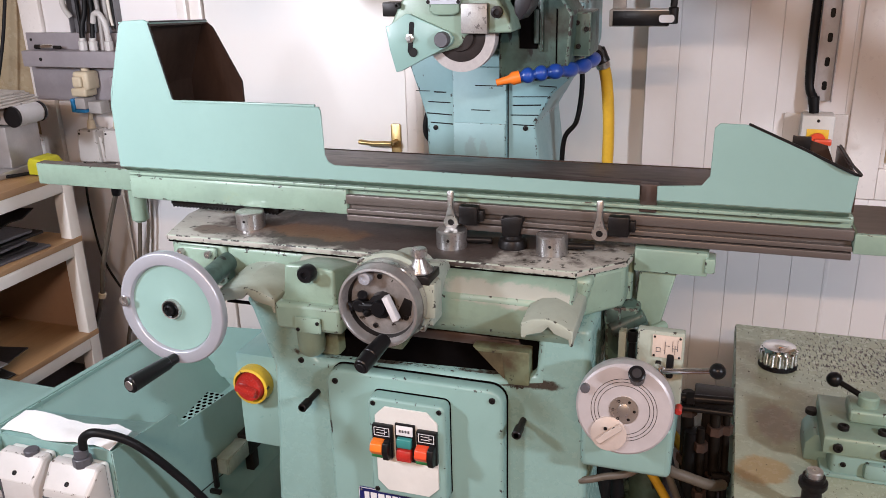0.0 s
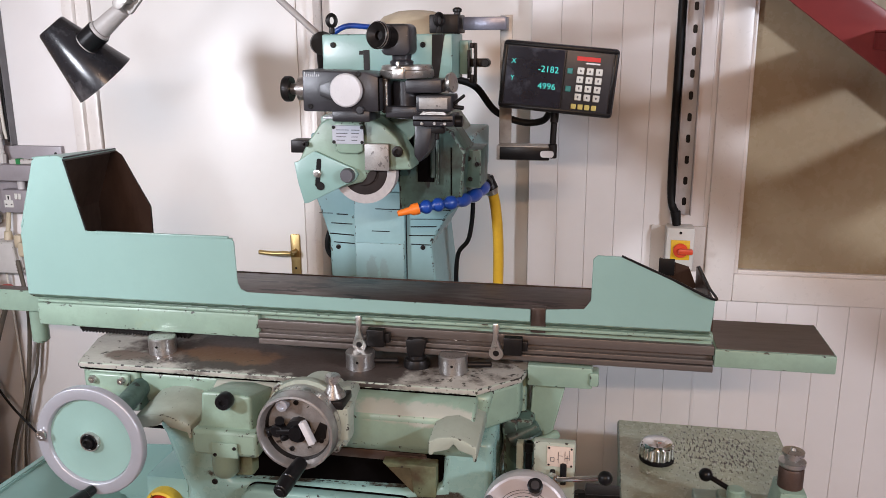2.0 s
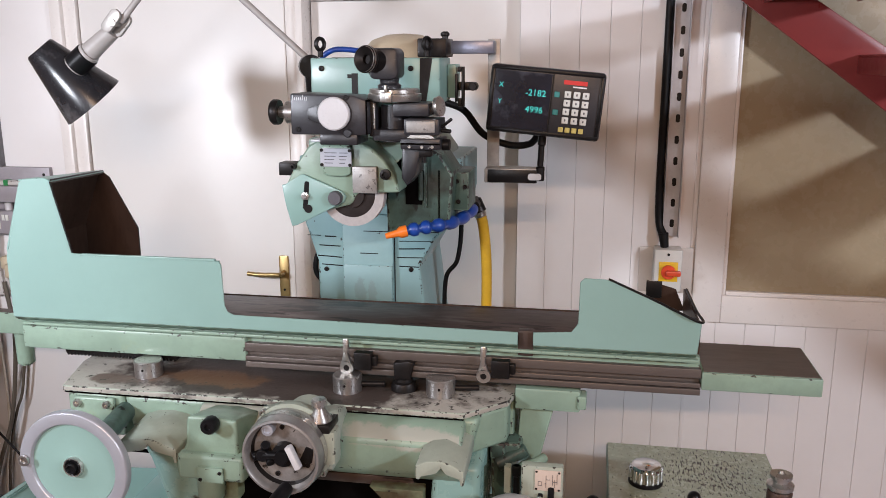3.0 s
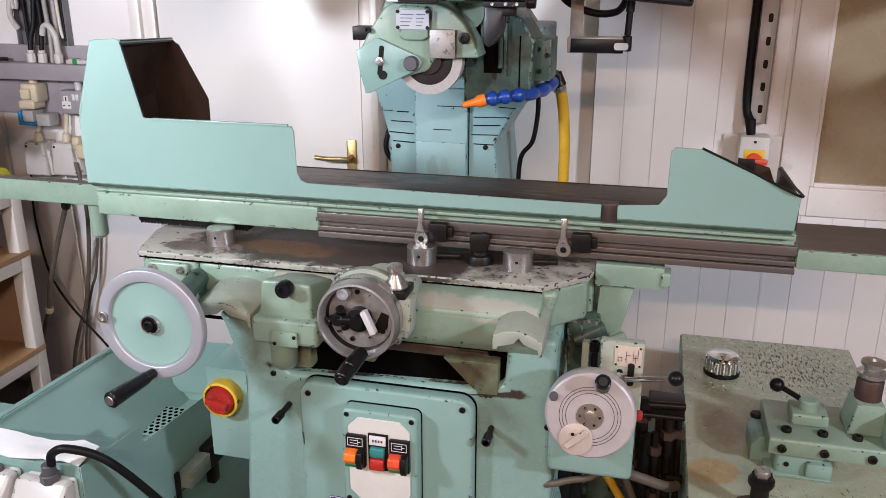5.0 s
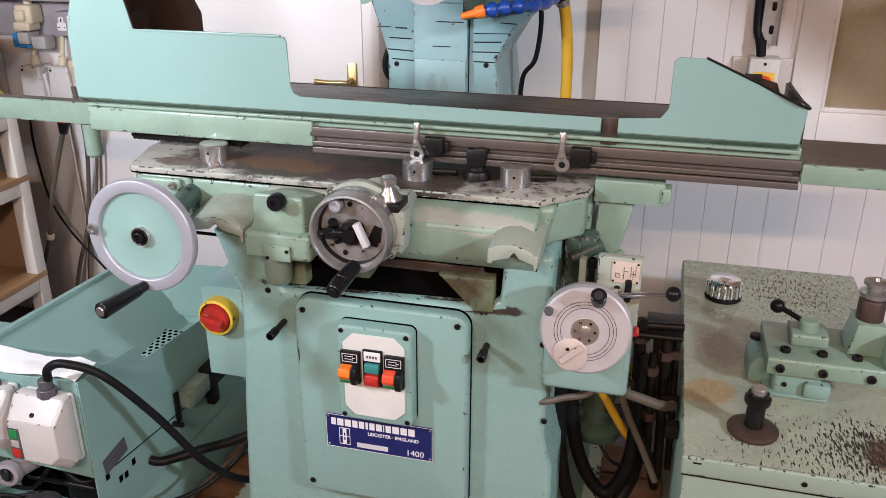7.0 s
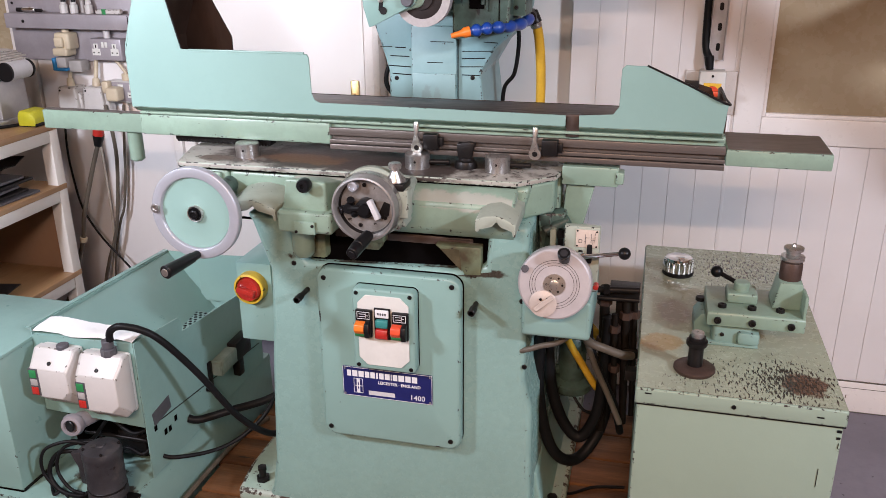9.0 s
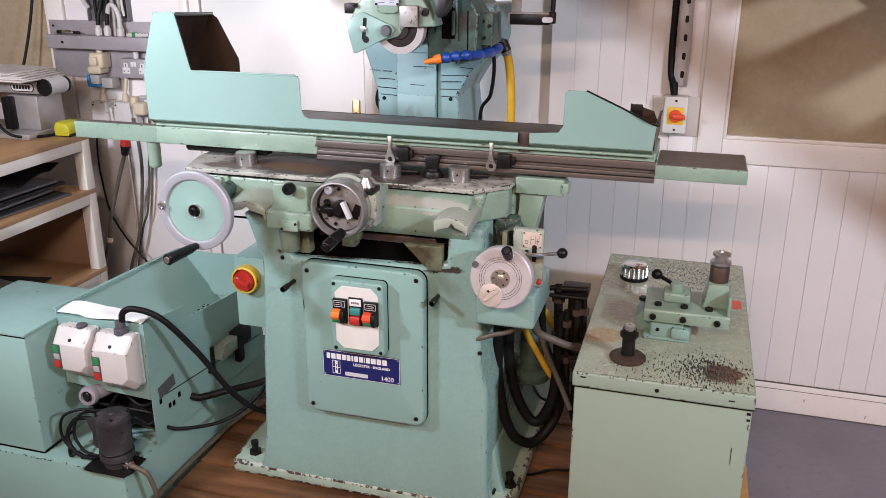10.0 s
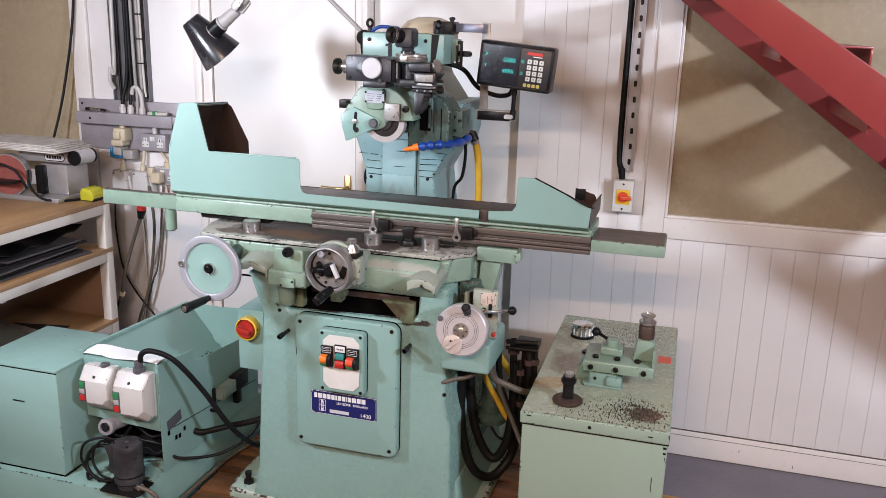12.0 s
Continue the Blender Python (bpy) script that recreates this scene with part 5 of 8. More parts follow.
    part("back_lip", box(-0.56, 0.46, 1.790, 1.794, 1.186, 1.206, 0.0005), "dark_inside", gd)
    part("shelf_edge", box(-0.70, -0.42, y0 + g, y0 + 0.012, 1.333, 1.336, 0.0005), "bright_mint", gd)
    # right hood
    part("end_panel", prism([(y0 + g, zb), (y1, zb), (y1, 1.246), (y0 + g, 1.256)], "yz", 0.516, 0.520, 0.0005, 1), "dark_inside", gr)
    part("rim", tube([(0.350, y0 + 0.002, 1.334), (0.440, y0 + 0.002, 1.295), (0.520, y0 + 0.002, 1.259), (0.521, y0 + 0.10, 1.254), (0.521, y1 - 0.01, 1.248)], 0.0025, 8), "dark_steel", gr)
    part("back_panel", prism([(0.436, zb), (0.518, zb), (0.519, 1.200), (0.500, 1.245), (0.438, 1.263)], "xz", y1 - 0.004, y1, 0.0005, 1), "dark_inside", gr)
    part("clip", box(0.437, 0.470, y1 - 0.008, y1 - 0.0045, 1.225, 1.262, 0.001), "dark_steel", gr)
    part("corner_bar", box(0.184, 0.213, y0 + 0.010, y0 + 0.030, 1.172, 1.222, 0.001), "table_steel", t)
    # stop dogs with ring spanners on the rail
    for x in (-0.152, 0.121):
        dg = part("stop_dog", join(box(x + 0.014, x + 0.050, y0 - 0.018, y0 + 0.002, 1.132, 1.168, 0.003), box(x + 0.048, x + 0.060, y0 - 0.012, y0 + 0.002, 1.140, 1.160, 0.002)), "dark_steel", t)
        part("dog_handle", join(lathe([(0.006, -0.004), (0.0135, -0.004), (0.0145, 0), (0.0135, 0.004), (0.006, 0.004)], (x, y0 - 0.016, 1.136), (0, -1, 0), 24), prism([(x - 0.011, 1.145), (x + 0.009, 1.147), (x + 0.003, 1.165), (x + 0.006, 1.190), (x + 0.004, 1.196), (x - 0.006, 1.196), (x - 0.007, 1.190), (x - 0.006, 1.165)], "xz", y0 - 0.020, y0 - 0.012, 0.002)), "steel", dg, "worn steel handle")
        part("pivot", rod((x, y0 + 0.005, 1.136), (x, y0 - 0.021, 1.136), 0.006), "dark_steel", dg)
    return t


table()


# ---- column, wheelhead, wheel and coolant nozzle ----
def column():
    pts = [(-0.363, 0.17), (-0.058, 0.17), (-0.075, 1.05), (-0.098, 1.235), (-0.060, 1.300), (-0.010, 1.345), (0.005, 1.40), (0.005, 1.50), (-0.40, 1.50), (-0.40, 1.36), (-0.378, 1.295), (-0.360, 1.235)]
    c = part("column", prism(pts, "xz", 2.02, 2.30, 0.006, 3), "column_mint", G, "pale blue-green column with scuffed face")
    strip = part("centre_strip", box(-0.289, -0.162, 2.004, 2.021, 1.0, 1.36, 0.002), "column_mint", c)
    part("lower_strip", box(-0.287, -0.164, 1.9985, 2.004, 1.0, 1.233, 0.0015), "column_mint", strip)
    for x in (-0.2895, -0.1615):
        part("joint", box(x - 0.0016, x + 0.0016, 2.0165, 2.0195, 1.0, 1.36, 0), "black", c)
    random.seed(5)
    for x0, x1, z in ((-0.355, -0.30, 1.275), (-0.36, -0.297, 1.248), (-0.35, -0.295, 1.226), (-0.385, -0.35, 1.300), (-0.34, -0.31, 1.298), (-0.150, -0.085, 1.272), (-0.155, -0.09, 1.250), (-0.150, -0.10, 1.228), (-0.15, -0.07, 1.292), (-0.09, -0.05, 1.318)):
        part("scuff", box(x0, x1, 2.0188, 2.0196, z, z + random.uniform(0.0018, 0.003), 0, turn=about((x0, 2.019, z), 0, random.uniform(-3, 3), 0)), "black", c)
    for x0, x1, z in ((-0.245, -0.20, 1.262), (-0.235, -0.17, 1.318)):
        part("scuff", box(x0, x1, 2.0028, 2.0038, z, z + 0.002, 0), "black", strip)
    for x, z in ((-0.338, 1.215), (-0.120, 1.222)):
        bolt(c, (x, 2.02, z), 0.006, 0.003)
    part("cable", tube([(-0.36, 2.16, 1.27), (-0.40, 2.15, 1.23), (-0.41, 2.15, 1.17), (-0.37, 2.16, 1.12)], 0.007), "rubber", c)
    part("cable", tube([(-0.03, 2.14, 1.40), (-0.015, 2.15, 1.32), (-0.025, 2.15, 1.22), (-0.055, 2.15, 1.17), (-0.06, 2.15, 1.05)], 0.006), "rubber", c)
    part("back_rest", box(-0.36, -0.06, 2.0, 2.28, 0.9, 1.0, 0.005), "old_green", c)
    return c


column()


def wheelhead():
    h = part("wheelhead", prism([(-0.335, 1.425), (-0.335, 1.52), (-0.290, 1.60), (-0.290, 1.735), (-0.105, 1.735), (-0.105, 1.60), (-0.035, 1.50), (-0.025, 1.43), (-0.060, 1.405), (-0.28, 1.405)], "xz", 1.93, 2.26, 0.010, 3), "mint_old", G, "green wheelhead casting")
    part("head_cover", box(-0.287, -0.006, 1.80, 1.93, 1.640, 1.734, 0.004), "mint", h)
    for x in (-0.262, -0.068):
        bolt(h, (x, 1.80, 1.712), 0.006, 0.003)
    part("stencil", join(box(-0.196, -0.183, 1.7985, 1.80, 1.655, 1.702, 0), box(-0.205, -0.1965, 1.7985, 1.80, 1.692, 1.700, 0)), "dark_steel", h)
    part("slot", prism([(-0.048, 1.733), (-0.022, 1.733), (-0.035, 1.645), (-0.050, 1.645)], "xz", 1.7985, 1.80, 0), "dark_steel", h)
    part("motor_dome", lathe([(0.0, 0.055), (0.04, 0.052), (0.075, 0.04), (0.098, 0.018), (0.103, 0.0), (0.103, -0.05)], (-0.14, 2.06, 1.735), (0, 0, 1), 40), "cream_plastic", h, "cream motor cover")
    for x, y in ((-0.283, 1.86), (-0.045, 1.86)):
        part("eye_bolt", join(moved(lathe([(0.012 + 0.0045 * math.cos(radians(a)), 0.0045 * math.sin(radians(a))) for a in range(0, 361, 45)], (0, 0, 0), (0, 0, 1), 24), Matrix.Translation((x, y, 1.763)) @ pose(0, 0, 0, 90, 0, 60)), rod((x, y, 1.735), (x, y, 1.750), 0.006)), "dark_steel", h)
    part("lead", tube([(-0.295, 1.9, 1.735), (-0.26, 1.9, 1.752), (-0.20, 1.92, 1.748)], 0.006), "blue", h)
    # right-hand casting with its dark opening
    rc = part("side_casting", prism([(-0.125, 1.350), (0.012, 1.372), (0.022, 1.490), (-0.008, 1.535), (-0.06, 1.560), (-0.125, 1.500)], "xz", 1.80, 1.93, 0.006, 3), "old_green", h)
    part("opening", prism([(-0.082, 1.425), (-0.046, 1.425), (-0.046, 1.505), (-0.055, 1.510), (-0.082, 1.500)], "xz", 1.797, 1.8, 0.0005, 1), "void", rc, "dark slot in the casting")
    part("key", rod((-0.047, 1.795, 1.50), (-0.047, 1.795, 1.435), 0.006), "old_green", rc)
    part("rib", box(-0.040, -0.034, 1.790, 1.80, 1.42, 1.535, 0.001), "old_green", rc)
    part("joint", box(-0.010, -0.0075, 1.798, 1.8005, 1.38, 1.50, 0), "void", rc)
    jb = part("junction_box", box(0.012, 0.048, 1.85, 1.96, 1.405, 1.490, 0.003), "old_green", rc)
    for x, z in ((0.022, 1.470), (0.040, 1.458), (0.025, 1.425)):
        bolt(jb, (x, 1.85, z), 0.005, 0.004)
    # slotted link on the right
    lk = part("slotted_link", join(box(0.014, 0.019, 1.87, 1.89, 1.640, 1.70, 0.001), box(0.028, 0.033, 1.87, 1.89, 1.630, 1.715, 0.001), box(0.0195, 0.0275, 1.87, 1.89, 1.630, 1.648, 0.001), box(0.0195, 0.0275, 1.87, 1.89, 1.704, 1.715, 0.001)), "dark_steel", h)
    part("link_arm", join(box(-0.005, 0.058, 1.892, 1.902, 1.664, 1.682, 0.003), rod((0.052, 1.905, 1.673), (0.052, 1.872, 1.673), 0.009)), "dark_steel", lk)
    part("bracket", box(-0.006, 0.014, 1.89, 1.94, 1.648, 1.720, 0.002), "mint", h)
    return h


head = wheelhead()


def wheel_guard():
    pts = [(-0.326, 1.468), (-0.303, 1.512), (-0.270, 1.556), (-0.252, 1.567), (-0.160, 1.567), (-0.135, 1.553), (-0.108, 1.528), (-0.088, 1.495), (-0.077, 1.462), (-0.124, 1.460), (-0.163, 1.459), (-0.172, 1.452), (-0.176, 1.440), (-0.185, 1.433), (-0.215, 1.425), (-0.300, 1.400), (-0.328, 1.44)]
    g = part("wheel_guard", prism(pts, "xz", 1.722, 1.80, 0.006, 3), "mint_old", G, "pale green cast wheel guard")
    dr = part("guard_door", prism([(-0.329, 1.474), (-0.322, 1.475), (-0.286, 1.497), (-0.280, 1.497), (-0.198, 1.463), (-0.190, 1.452), (-0.195, 1.440), (-0.300, 1.388), (-0.310, 1.386), (-0.322, 1.43)], "xz", 1.712, 1.7215, 0.002), "mint", g, "hinged mint guard door")
    part("slot", prism(rounded(-0.005, 0.005, -0.030, 0.030, 0.004, 3), "xz", 1.711, 1.7121, 0, turn=Matrix.Translation((-0.276, 0, 1.453)) @ pose(0, 0, 0, 0, 6, 0)), "black", dr)
    part("nut", lathe([(0, 0), (0.009, 0), (0.009, 0.005), (0.005, 0.006), (0.005, 0.012), (0, 0.012)], (-0.277, 1.711, 1.452), (0, -1, 0), 6), "steel", dr)
    part("slot_end", rod((-0.272, 1.711, 1.425), (-0.272, 1.7095, 1.425), 0.009), "dark_steel", dr)
    part("hinge_bolt", lathe([(0, 0), (0.015, 0), (0.015, 0.010), (0.013, 0.014), (0, 0.014)], (-0.211, 1.712, 1.450), (0, -1, 0), 28), "motor_grey", dr)
    part("data_plate", prism(rounded(-0.241, -0.174, 1.515, 1.553, 0.002, 2), "xz", 1.707, 1.710, 0.0005, 1), "alu", g, "engraved aluminium data plate")
    part("boss", prism([(-0.238, 1.56), (-0.177, 1.56), (-0.177, 1.50), (-0.190, 1.494), (-0.225, 1.494), (-0.238, 1.50)], "xz", 1.710, 1.723, 0.005, 3), "mint_old", g)
    part("rows", join(*[box(-0.232 + 0.0, -0.205 - 0.003 * i, 1.7064, 1.707, 1.543 - 0.007 * i, 1.5445 - 0.007 * i, 0) for i in range(4)], *[box(-0.20, -0.182 - 0.002 * i, 1.7064, 1.707, 1.543 - 0.007 * i, 1.5445 - 0.007 * i, 0) for i in range(4)]), "motor_grey", g)
    for x, z in ((-0.2375, 1.549), (-0.1775, 1.549), (-0.2375, 1.519), (-0.1775, 1.519)):
        bolt(g, (x, 1.707, z), 0.0035, 0.002)
    part("cap", box(-0.258, -0.160, 1.70, 1.80, 1.5665, 1.571, 0.001), "pale_disc", g)
    part("steel_plate", box(-0.174, -0.122, 1.708, 1.722, 1.461, 1.516, 0.002), "dull_plate", g, "dull scratched aluminium plate")
    part("bolt", lathe([(0, 0), (0.011, 0), (0.011, 0.008), (0.006, 0.009), (0.006, 0.004), (0, 0.004)], (-0.106, 1.722, 1.500), (0, -1, 0), 20), "dark_steel", g)
    part("side_block", box(-0.345, -0.300, 1.74, 1.78, 1.490, 1.517, 0.002), "dark_steel", g)
    bolt(g, (-0.303, 1.724, 1.512), 0.006, 0.014)
    c = (-0.183, 1.735, 1.455)
    w = part("grinding_wheel", lathe([(0, 0.02), (0.055, 0.02), (0.055, 0.0), (0.0665, 0.0), (0.069, 0.003), (0.069, 0.030), (0, 0.030)], (c[0], c[1] + 0.030, c[2]), (0, -1, 0), 72), "wheel_grit", G, "white grinding wheel with dark flange")
    part("flange", lathe([(0, -0.004), (0.050, -0.004), (0.052, 0.001), (0.046, 0.004), (0.030, 0.006), (0.028, 0.012), (0, 0.012)], (c[0], c[1] + 0.002, c[2]), (0, -1, 0), 48), "wheel_dark", w)
    part("spindle", rod((c[0], 1.764, c[2]), (c[0], 1.95, c[2]), 0.05), "dark_steel", w)
    part("guard_back", box(-0.30, -0.08, 1.80, 1.93, 1.45, 1.565, 0.01), "mint_old", g)
    return g


wheel_guard()


def profile_dresser():
    """The grey optical dresser that sits on the wheel guard."""
    d = thing("optical_dresser", (-0.14, 1.70, 1.571), "dark grey optical wheel dresser with eyepiece and knobs", "instrument")
    hb = part("slide_housing", join(prism([(-0.262, 1.590), (-0.262, 1.668), (-0.135, 1.664), (-0.110, 1.655), (-0.110, 1.590)], "xz", 1.60, 1.69, 0.004), prism([(-0.225, 1.640), (-0.225, 1.620), (-0.165, 1.595), (-0.165, 1.662)], "xz", 1.594, 1.6005, 0.001)), "grey_paint", d)
    part("knob", lathe([(0, 0), (0.024, 0), (0.025, 0.004), (0.025, 0.012), (0.022, 0.016), (0, 0.017)], (-0.298, 1.64, 1.630), (-1, 0, 0), 32), "dark_steel", hb, "black knob")
    part("thimble", lathe([(0, 0), (0.021, 0), (0.022, 0.004), (0.022, 0.020), (0.012, 0.024), (0.010, 0.042), (0, 0.042)], (-0.262, 1.64, 1.630), (-1, 0, 0), 36), "turned", hb, "turned steel thimble")
    part("dial", lathe([(0, 0), (0.0315, 0), (0.0315, 0.006), (0.029, 0.009), (0, 0.0105)], (-0.172, 1.594, 1.631), (0, -1, 0), 48), "pale_disc", hb, "pale round dial cover")
    part("split", box(-0.1125, -0.1105, 1.599, 1.69, 1.592, 1.656, 0), "void", hb)
    part("rule", join(*[box(-0.256 + 0.004 * i, -0.2554 + 0.004 * i, 1.5993, 1.60, 1.655, 1.661 if i % 5 else 1.665, 0) for i in range(8)]), "white_print", hb)
    part("foot", join(box(-0.205, -0.130, 1.60, 1.68, 1.571, 1.592, 0.003), rod((-0.148, 1.60, 1.594), (-0.148, 1.594, 1.594), 0.008)), "grey_paint", hb)
    for x, z in ((-0.150, 1.661), (-0.247, 1.600)):
        bolt(hb, (x, 1.60, z), 0.005, 0.003)
    st = part("pillar", join(lathe([(0, 0), (0.030, 0), (0.030, 0.018), (0.027, 0.020), (0.027, 0.07), (0, 0.07)], (-0.070, 1.66, 1.575), (0, 0, 1), 36), box(-0.105, -0.03, 1.62, 1.70, 1.578, 1.60, 0.004), box(-0.115, -0.100, 1.63, 1.70, 1.585, 1.66, 0.004)), "grey_paint", d)
    part("pin", rod((-0.102, 1.622, 1.648), (-0.102, 1.622, 1.600), 0.0025), "steel", st)
    part("stage", join(lathe([(0, 0), (0.050, 0), (0.052, 0.003), (0.052, 0.014), (0.049, 0.016), (0.049, 0.022), (0.046, 0.024), (0, 0.024)], (-0.070, 1.66, 1.652), (0, 0, 1), 56), box(-0.084, -0.062, 1.598, 1.612, 1.652, 1.672, 0.002), box(-0.076, -0.071, 1.599, 1.609, 1.672, 1.684, 0.001)), "steel", st, "graduated steel stage ring")
    part("shelf", box(-0.065, 0.005, 1.62, 1.70, 1.625, 1.650, 0.003), "grey_paint", st)
    mc = part("microscope", join(lathe([(0, 0), (0.022, 0), (0.023, 0.006), (0.018, 0.010), (0.020, 0.022), (0.0, 0.022)], (-0.080, 1.66, 1.676), (0, 0, 1), 36), prism(rounded(-0.112, -0.056, 1.694, 1.752, 0.012, 5), "xz", 1.625, 1.69, 0.004, 2)), "grey_paint", d, "grey microscope elbow")
    ax = Vector((-0.42, -0.9, 0.10))
    part("eyepiece", lathe([(0, 0), (0.021, 0), (0.021, 0.024), (0.0245, 0.027), (0.0255, 0.030), (0.0255, 0.037), (0.023, 0.040), (0.016, 0.036), (0.009, 0.032), (0.008, 0.026), (0, 0.026)], (-0.096, 1.632, 1.728), ax, 40), "dark_steel", mc)
    part("lens_ring", lathe([(0.0225, 0.0395), (0.0256, 0.0365), (0.0258, 0.034), (0.0235, 0.0405)], (-0.096, 1.632, 1.728), ax, 40), "steel", mc)
    bl = part("slide_block", join(box(-0.040, 0.028, 1.60, 1.67, 1.592, 1.622, 0.003), box(-0.048, 0.030, 1.605, 1.68, 1.564, 1.585, 0.003), box(-0.02, 0.015, 1.62, 1.67, 1.584, 1.593, 0.001)), "grey_paint", d)
    part("face", box(-0.034, 0.020, 1.5985, 1.6005, 1.597, 1.618, 0.0005), "dull_plate", bl)
    part("gib", box(-0.047, 0.029, 1.6035, 1.6052, 1.5735, 1.5765, 0), "void", bl)
    for x in (-0.030, -0.006, 0.014):
        bolt(bl, (x, 1.605, 1.5695), 0.0032, 0.0025, material="steel")
    part("dovetail", prism([(-0.036, 1.585), (0.020, 1.585), (0.012, 1.592), (-0.028, 1.592)], "xz", 1.606, 1.66, 0.0005, 1), "steel", bl)
    part("clamp_knob", lathe([(0, 0), (0.018, 0), (0.019, 0.003), (0.019, 0.008), (0, 0.009)], (0.018, 1.635, 1.643), (0.9, -0.3, 0.15), 32), "steel", bl)
    part("clamp_stem", rod((0.018, 1.635, 1.643), (-0.005, 1.642, 1.630), 0.006), "turned", bl)
    part("lever", join(rod((0.028, 1.62, 1.605), (0.050, 1.615, 1.622), 0.003), rod((0.028, 1.62, 1.600), (0.048, 1.618, 1.598), 0.004)), "dark_steel", bl)
    part("end_knob", rod((0.028, 1.63, 1.572), (0.044, 1.63, 1.572), 0.011), "dark_steel", bl)
    part("arm", prism([(-0.050, 1.565), (-0.012, 1.565), (-0.024, 1.512), (-0.042, 1.490), (-0.052, 1.505)], "xz", 1.63, 1.70, 0.004), "grey_paint", d)
    part("finger", join(box(-0.018, 0.008, 1.63, 1.65, 1.548, 1.563, 0.002), rod((-0.008, 1.64, 1.55), (-0.008, 1.64, 1.535), 0.004)), "dark_steel", d)
    part("post", box(-0.10, -0.03, 1.68, 1.80, 1.571, 1.64, 0.004), "grey_paint", d)
    return d


profile_dresser()


def readout():
    """Digital readout on its bracket."""
    r = thing("digital_readout", (0.09, 1.93, 1.62), "dark grey digital position readout with keypad and green digits", "readout")
    cx, cz = 0.206, 1.638
    t = about((cx, 1.92, cz), 0, 5.3, 0)
    w, hh, y = 0.124, 0.073, 1.905
    bd = part("case", box(cx - w, cx + w, y, 1.985, cz - hh, cz + hh, 0.008, 3, turn=t), "grey_paint", r)
    part("bezel", join(box(cx - w + 0.003, cx + w - 0.003, y - 0.003, y - 0.0005, cz + hh - 0.010, cz + hh - 0.003, 0.001, turn=t), box(cx - w + 0.003, cx + w - 0.003, y - 0.003, y - 0.0005, cz - hh + 0.003, cz - hh + 0.010, 0.001, turn=t), box(cx - w + 0.003, cx - w + 0.010, y - 0.003, y - 0.0005, cz - hh + 0.0105, cz + hh - 0.0105, 0.001, turn=t), box(cx + w - 0.010, cx + w - 0.003, y - 0.003, y - 0.0005, cz - hh + 0.0105, cz + hh - 0.0105, 0.001, turn=t)), "black", bd)
    sc = part("screen", box(cx - w + 0.012, cx + 0.010, y - 0.0015, y + 0.001, cz - hh + 0.012, cz + hh - 0.012, 0, turn=t), "screen", bd, "dark glass display")
    m = lambda x, z: t @ facing(x, y - 0.0022, z)
    for line, z in (("-2182", cz + 0.018), ("4996", cz - 0.018)):
        part("digits", letters(line, 0.0195, m(cx - 0.022, z), 0.0002), "digit", sc)
    for line, z in (("X", cz + 0.030), ("Y", cz - 0.006)):
        part("digits", letters(line, 0.0145, m(cx - w + 0.026, z), 0.0002), "digit", sc)
    part("divider", box(cx + 0.0115, cx + 0.014, y - 0.003, y - 0.0005, cz - hh + 0.011, cz + hh - 0.011, 0, turn=t), "black", bd)
    part("mark", box(cx + 0.036, cx + 0.086, y - 0.0012, y - 0.0002, cz + hh - 0.030, cz + hh - 0.021, 0, turn=t), "red_print", bd)
    part("mark", box(cx + 0.056, cx + 0.086, y - 0.0012, y - 0.0002, cz + hh - 0.036, cz + hh - 0.033, 0, turn=t), "white_print", bd)
    for i in range(4):
        for j in range(3):
            x, z = cx + 0.047 + j * 0.0195, cz + 0.022 - i * 0.0185
            k = part("key", box(x - 0.0072, x + 0.0072, y - 0.004, y, z - 0.0072, z + 0.0072, 0.0012, 1, turn=t), "white_plastic", bd)
    part("key_marks", join(*[box(cx + 0.0455 + j * 0.0195, cx + 0.0485 + j * 0.0195, y - 0.0046, y - 0.0041, cz + 0.020 - i * 0.0185, cz + 0.0245 - i * 0.0185, 0, turn=t) for i in range(4) for j in range(3)]), "motor_grey", bd)
    for j in range(4):
        x, z = cx + 0.040 + j * 0.0145, cz - 0.054
        part("key", box(x - 0.0055, x + 0.0055, y - 0.004, y, z - 0.0055, z + 0.0055, 0.001, 1, turn=t), "key_yellow", bd, "pale yellow key")
    for z in (cz + 0.020, cz - 0.018):
        part("key", box(cx + 0.018, cx + 0.030, y - 0.003, y, z - 0.006, z + 0.006, 0.001, 1, turn=t), "teal_btn", bd, "teal axis key")
    br = part("bracket", join(box(0.070, 0.098, 1.99, 1.998, 1.455, 1.775, 0.001), box(0.0705, 0.188, 1.94, 1.9895, 1.455, 1.488, 0.002)), "bracket_alloy", r, "worn aluminium bracket")
    part("bracket_face", box(0.078, 0.190, 1.937, 1.9395, 1.457, 1.486, 0.0005), "black", br)
    part("slot", prism(rounded(0.170, 0.200, 1.4635, 1.4785, 0.006, 4), "xz", 1.9345, 1.9368, 0), "pale_disc", br)
    part("clamp", join(rod((0.196, 1.955, 1.460), (0.196, 1.955, 1.492), 0.010), rod((0.196, 1.955, 1.492), (0.198, 1.955, 1.54), 0.007), rod((0.198, 1.955, 1.54), (0.200, 1.955, 1.575), 0.009)), "dark_steel", r)
    part("arm", join(box(-0.005, 0.090, 1.93, 1.985, 1.742, 1.770, 0.002)), "arm_steel", r, "blue-grey steel arm")
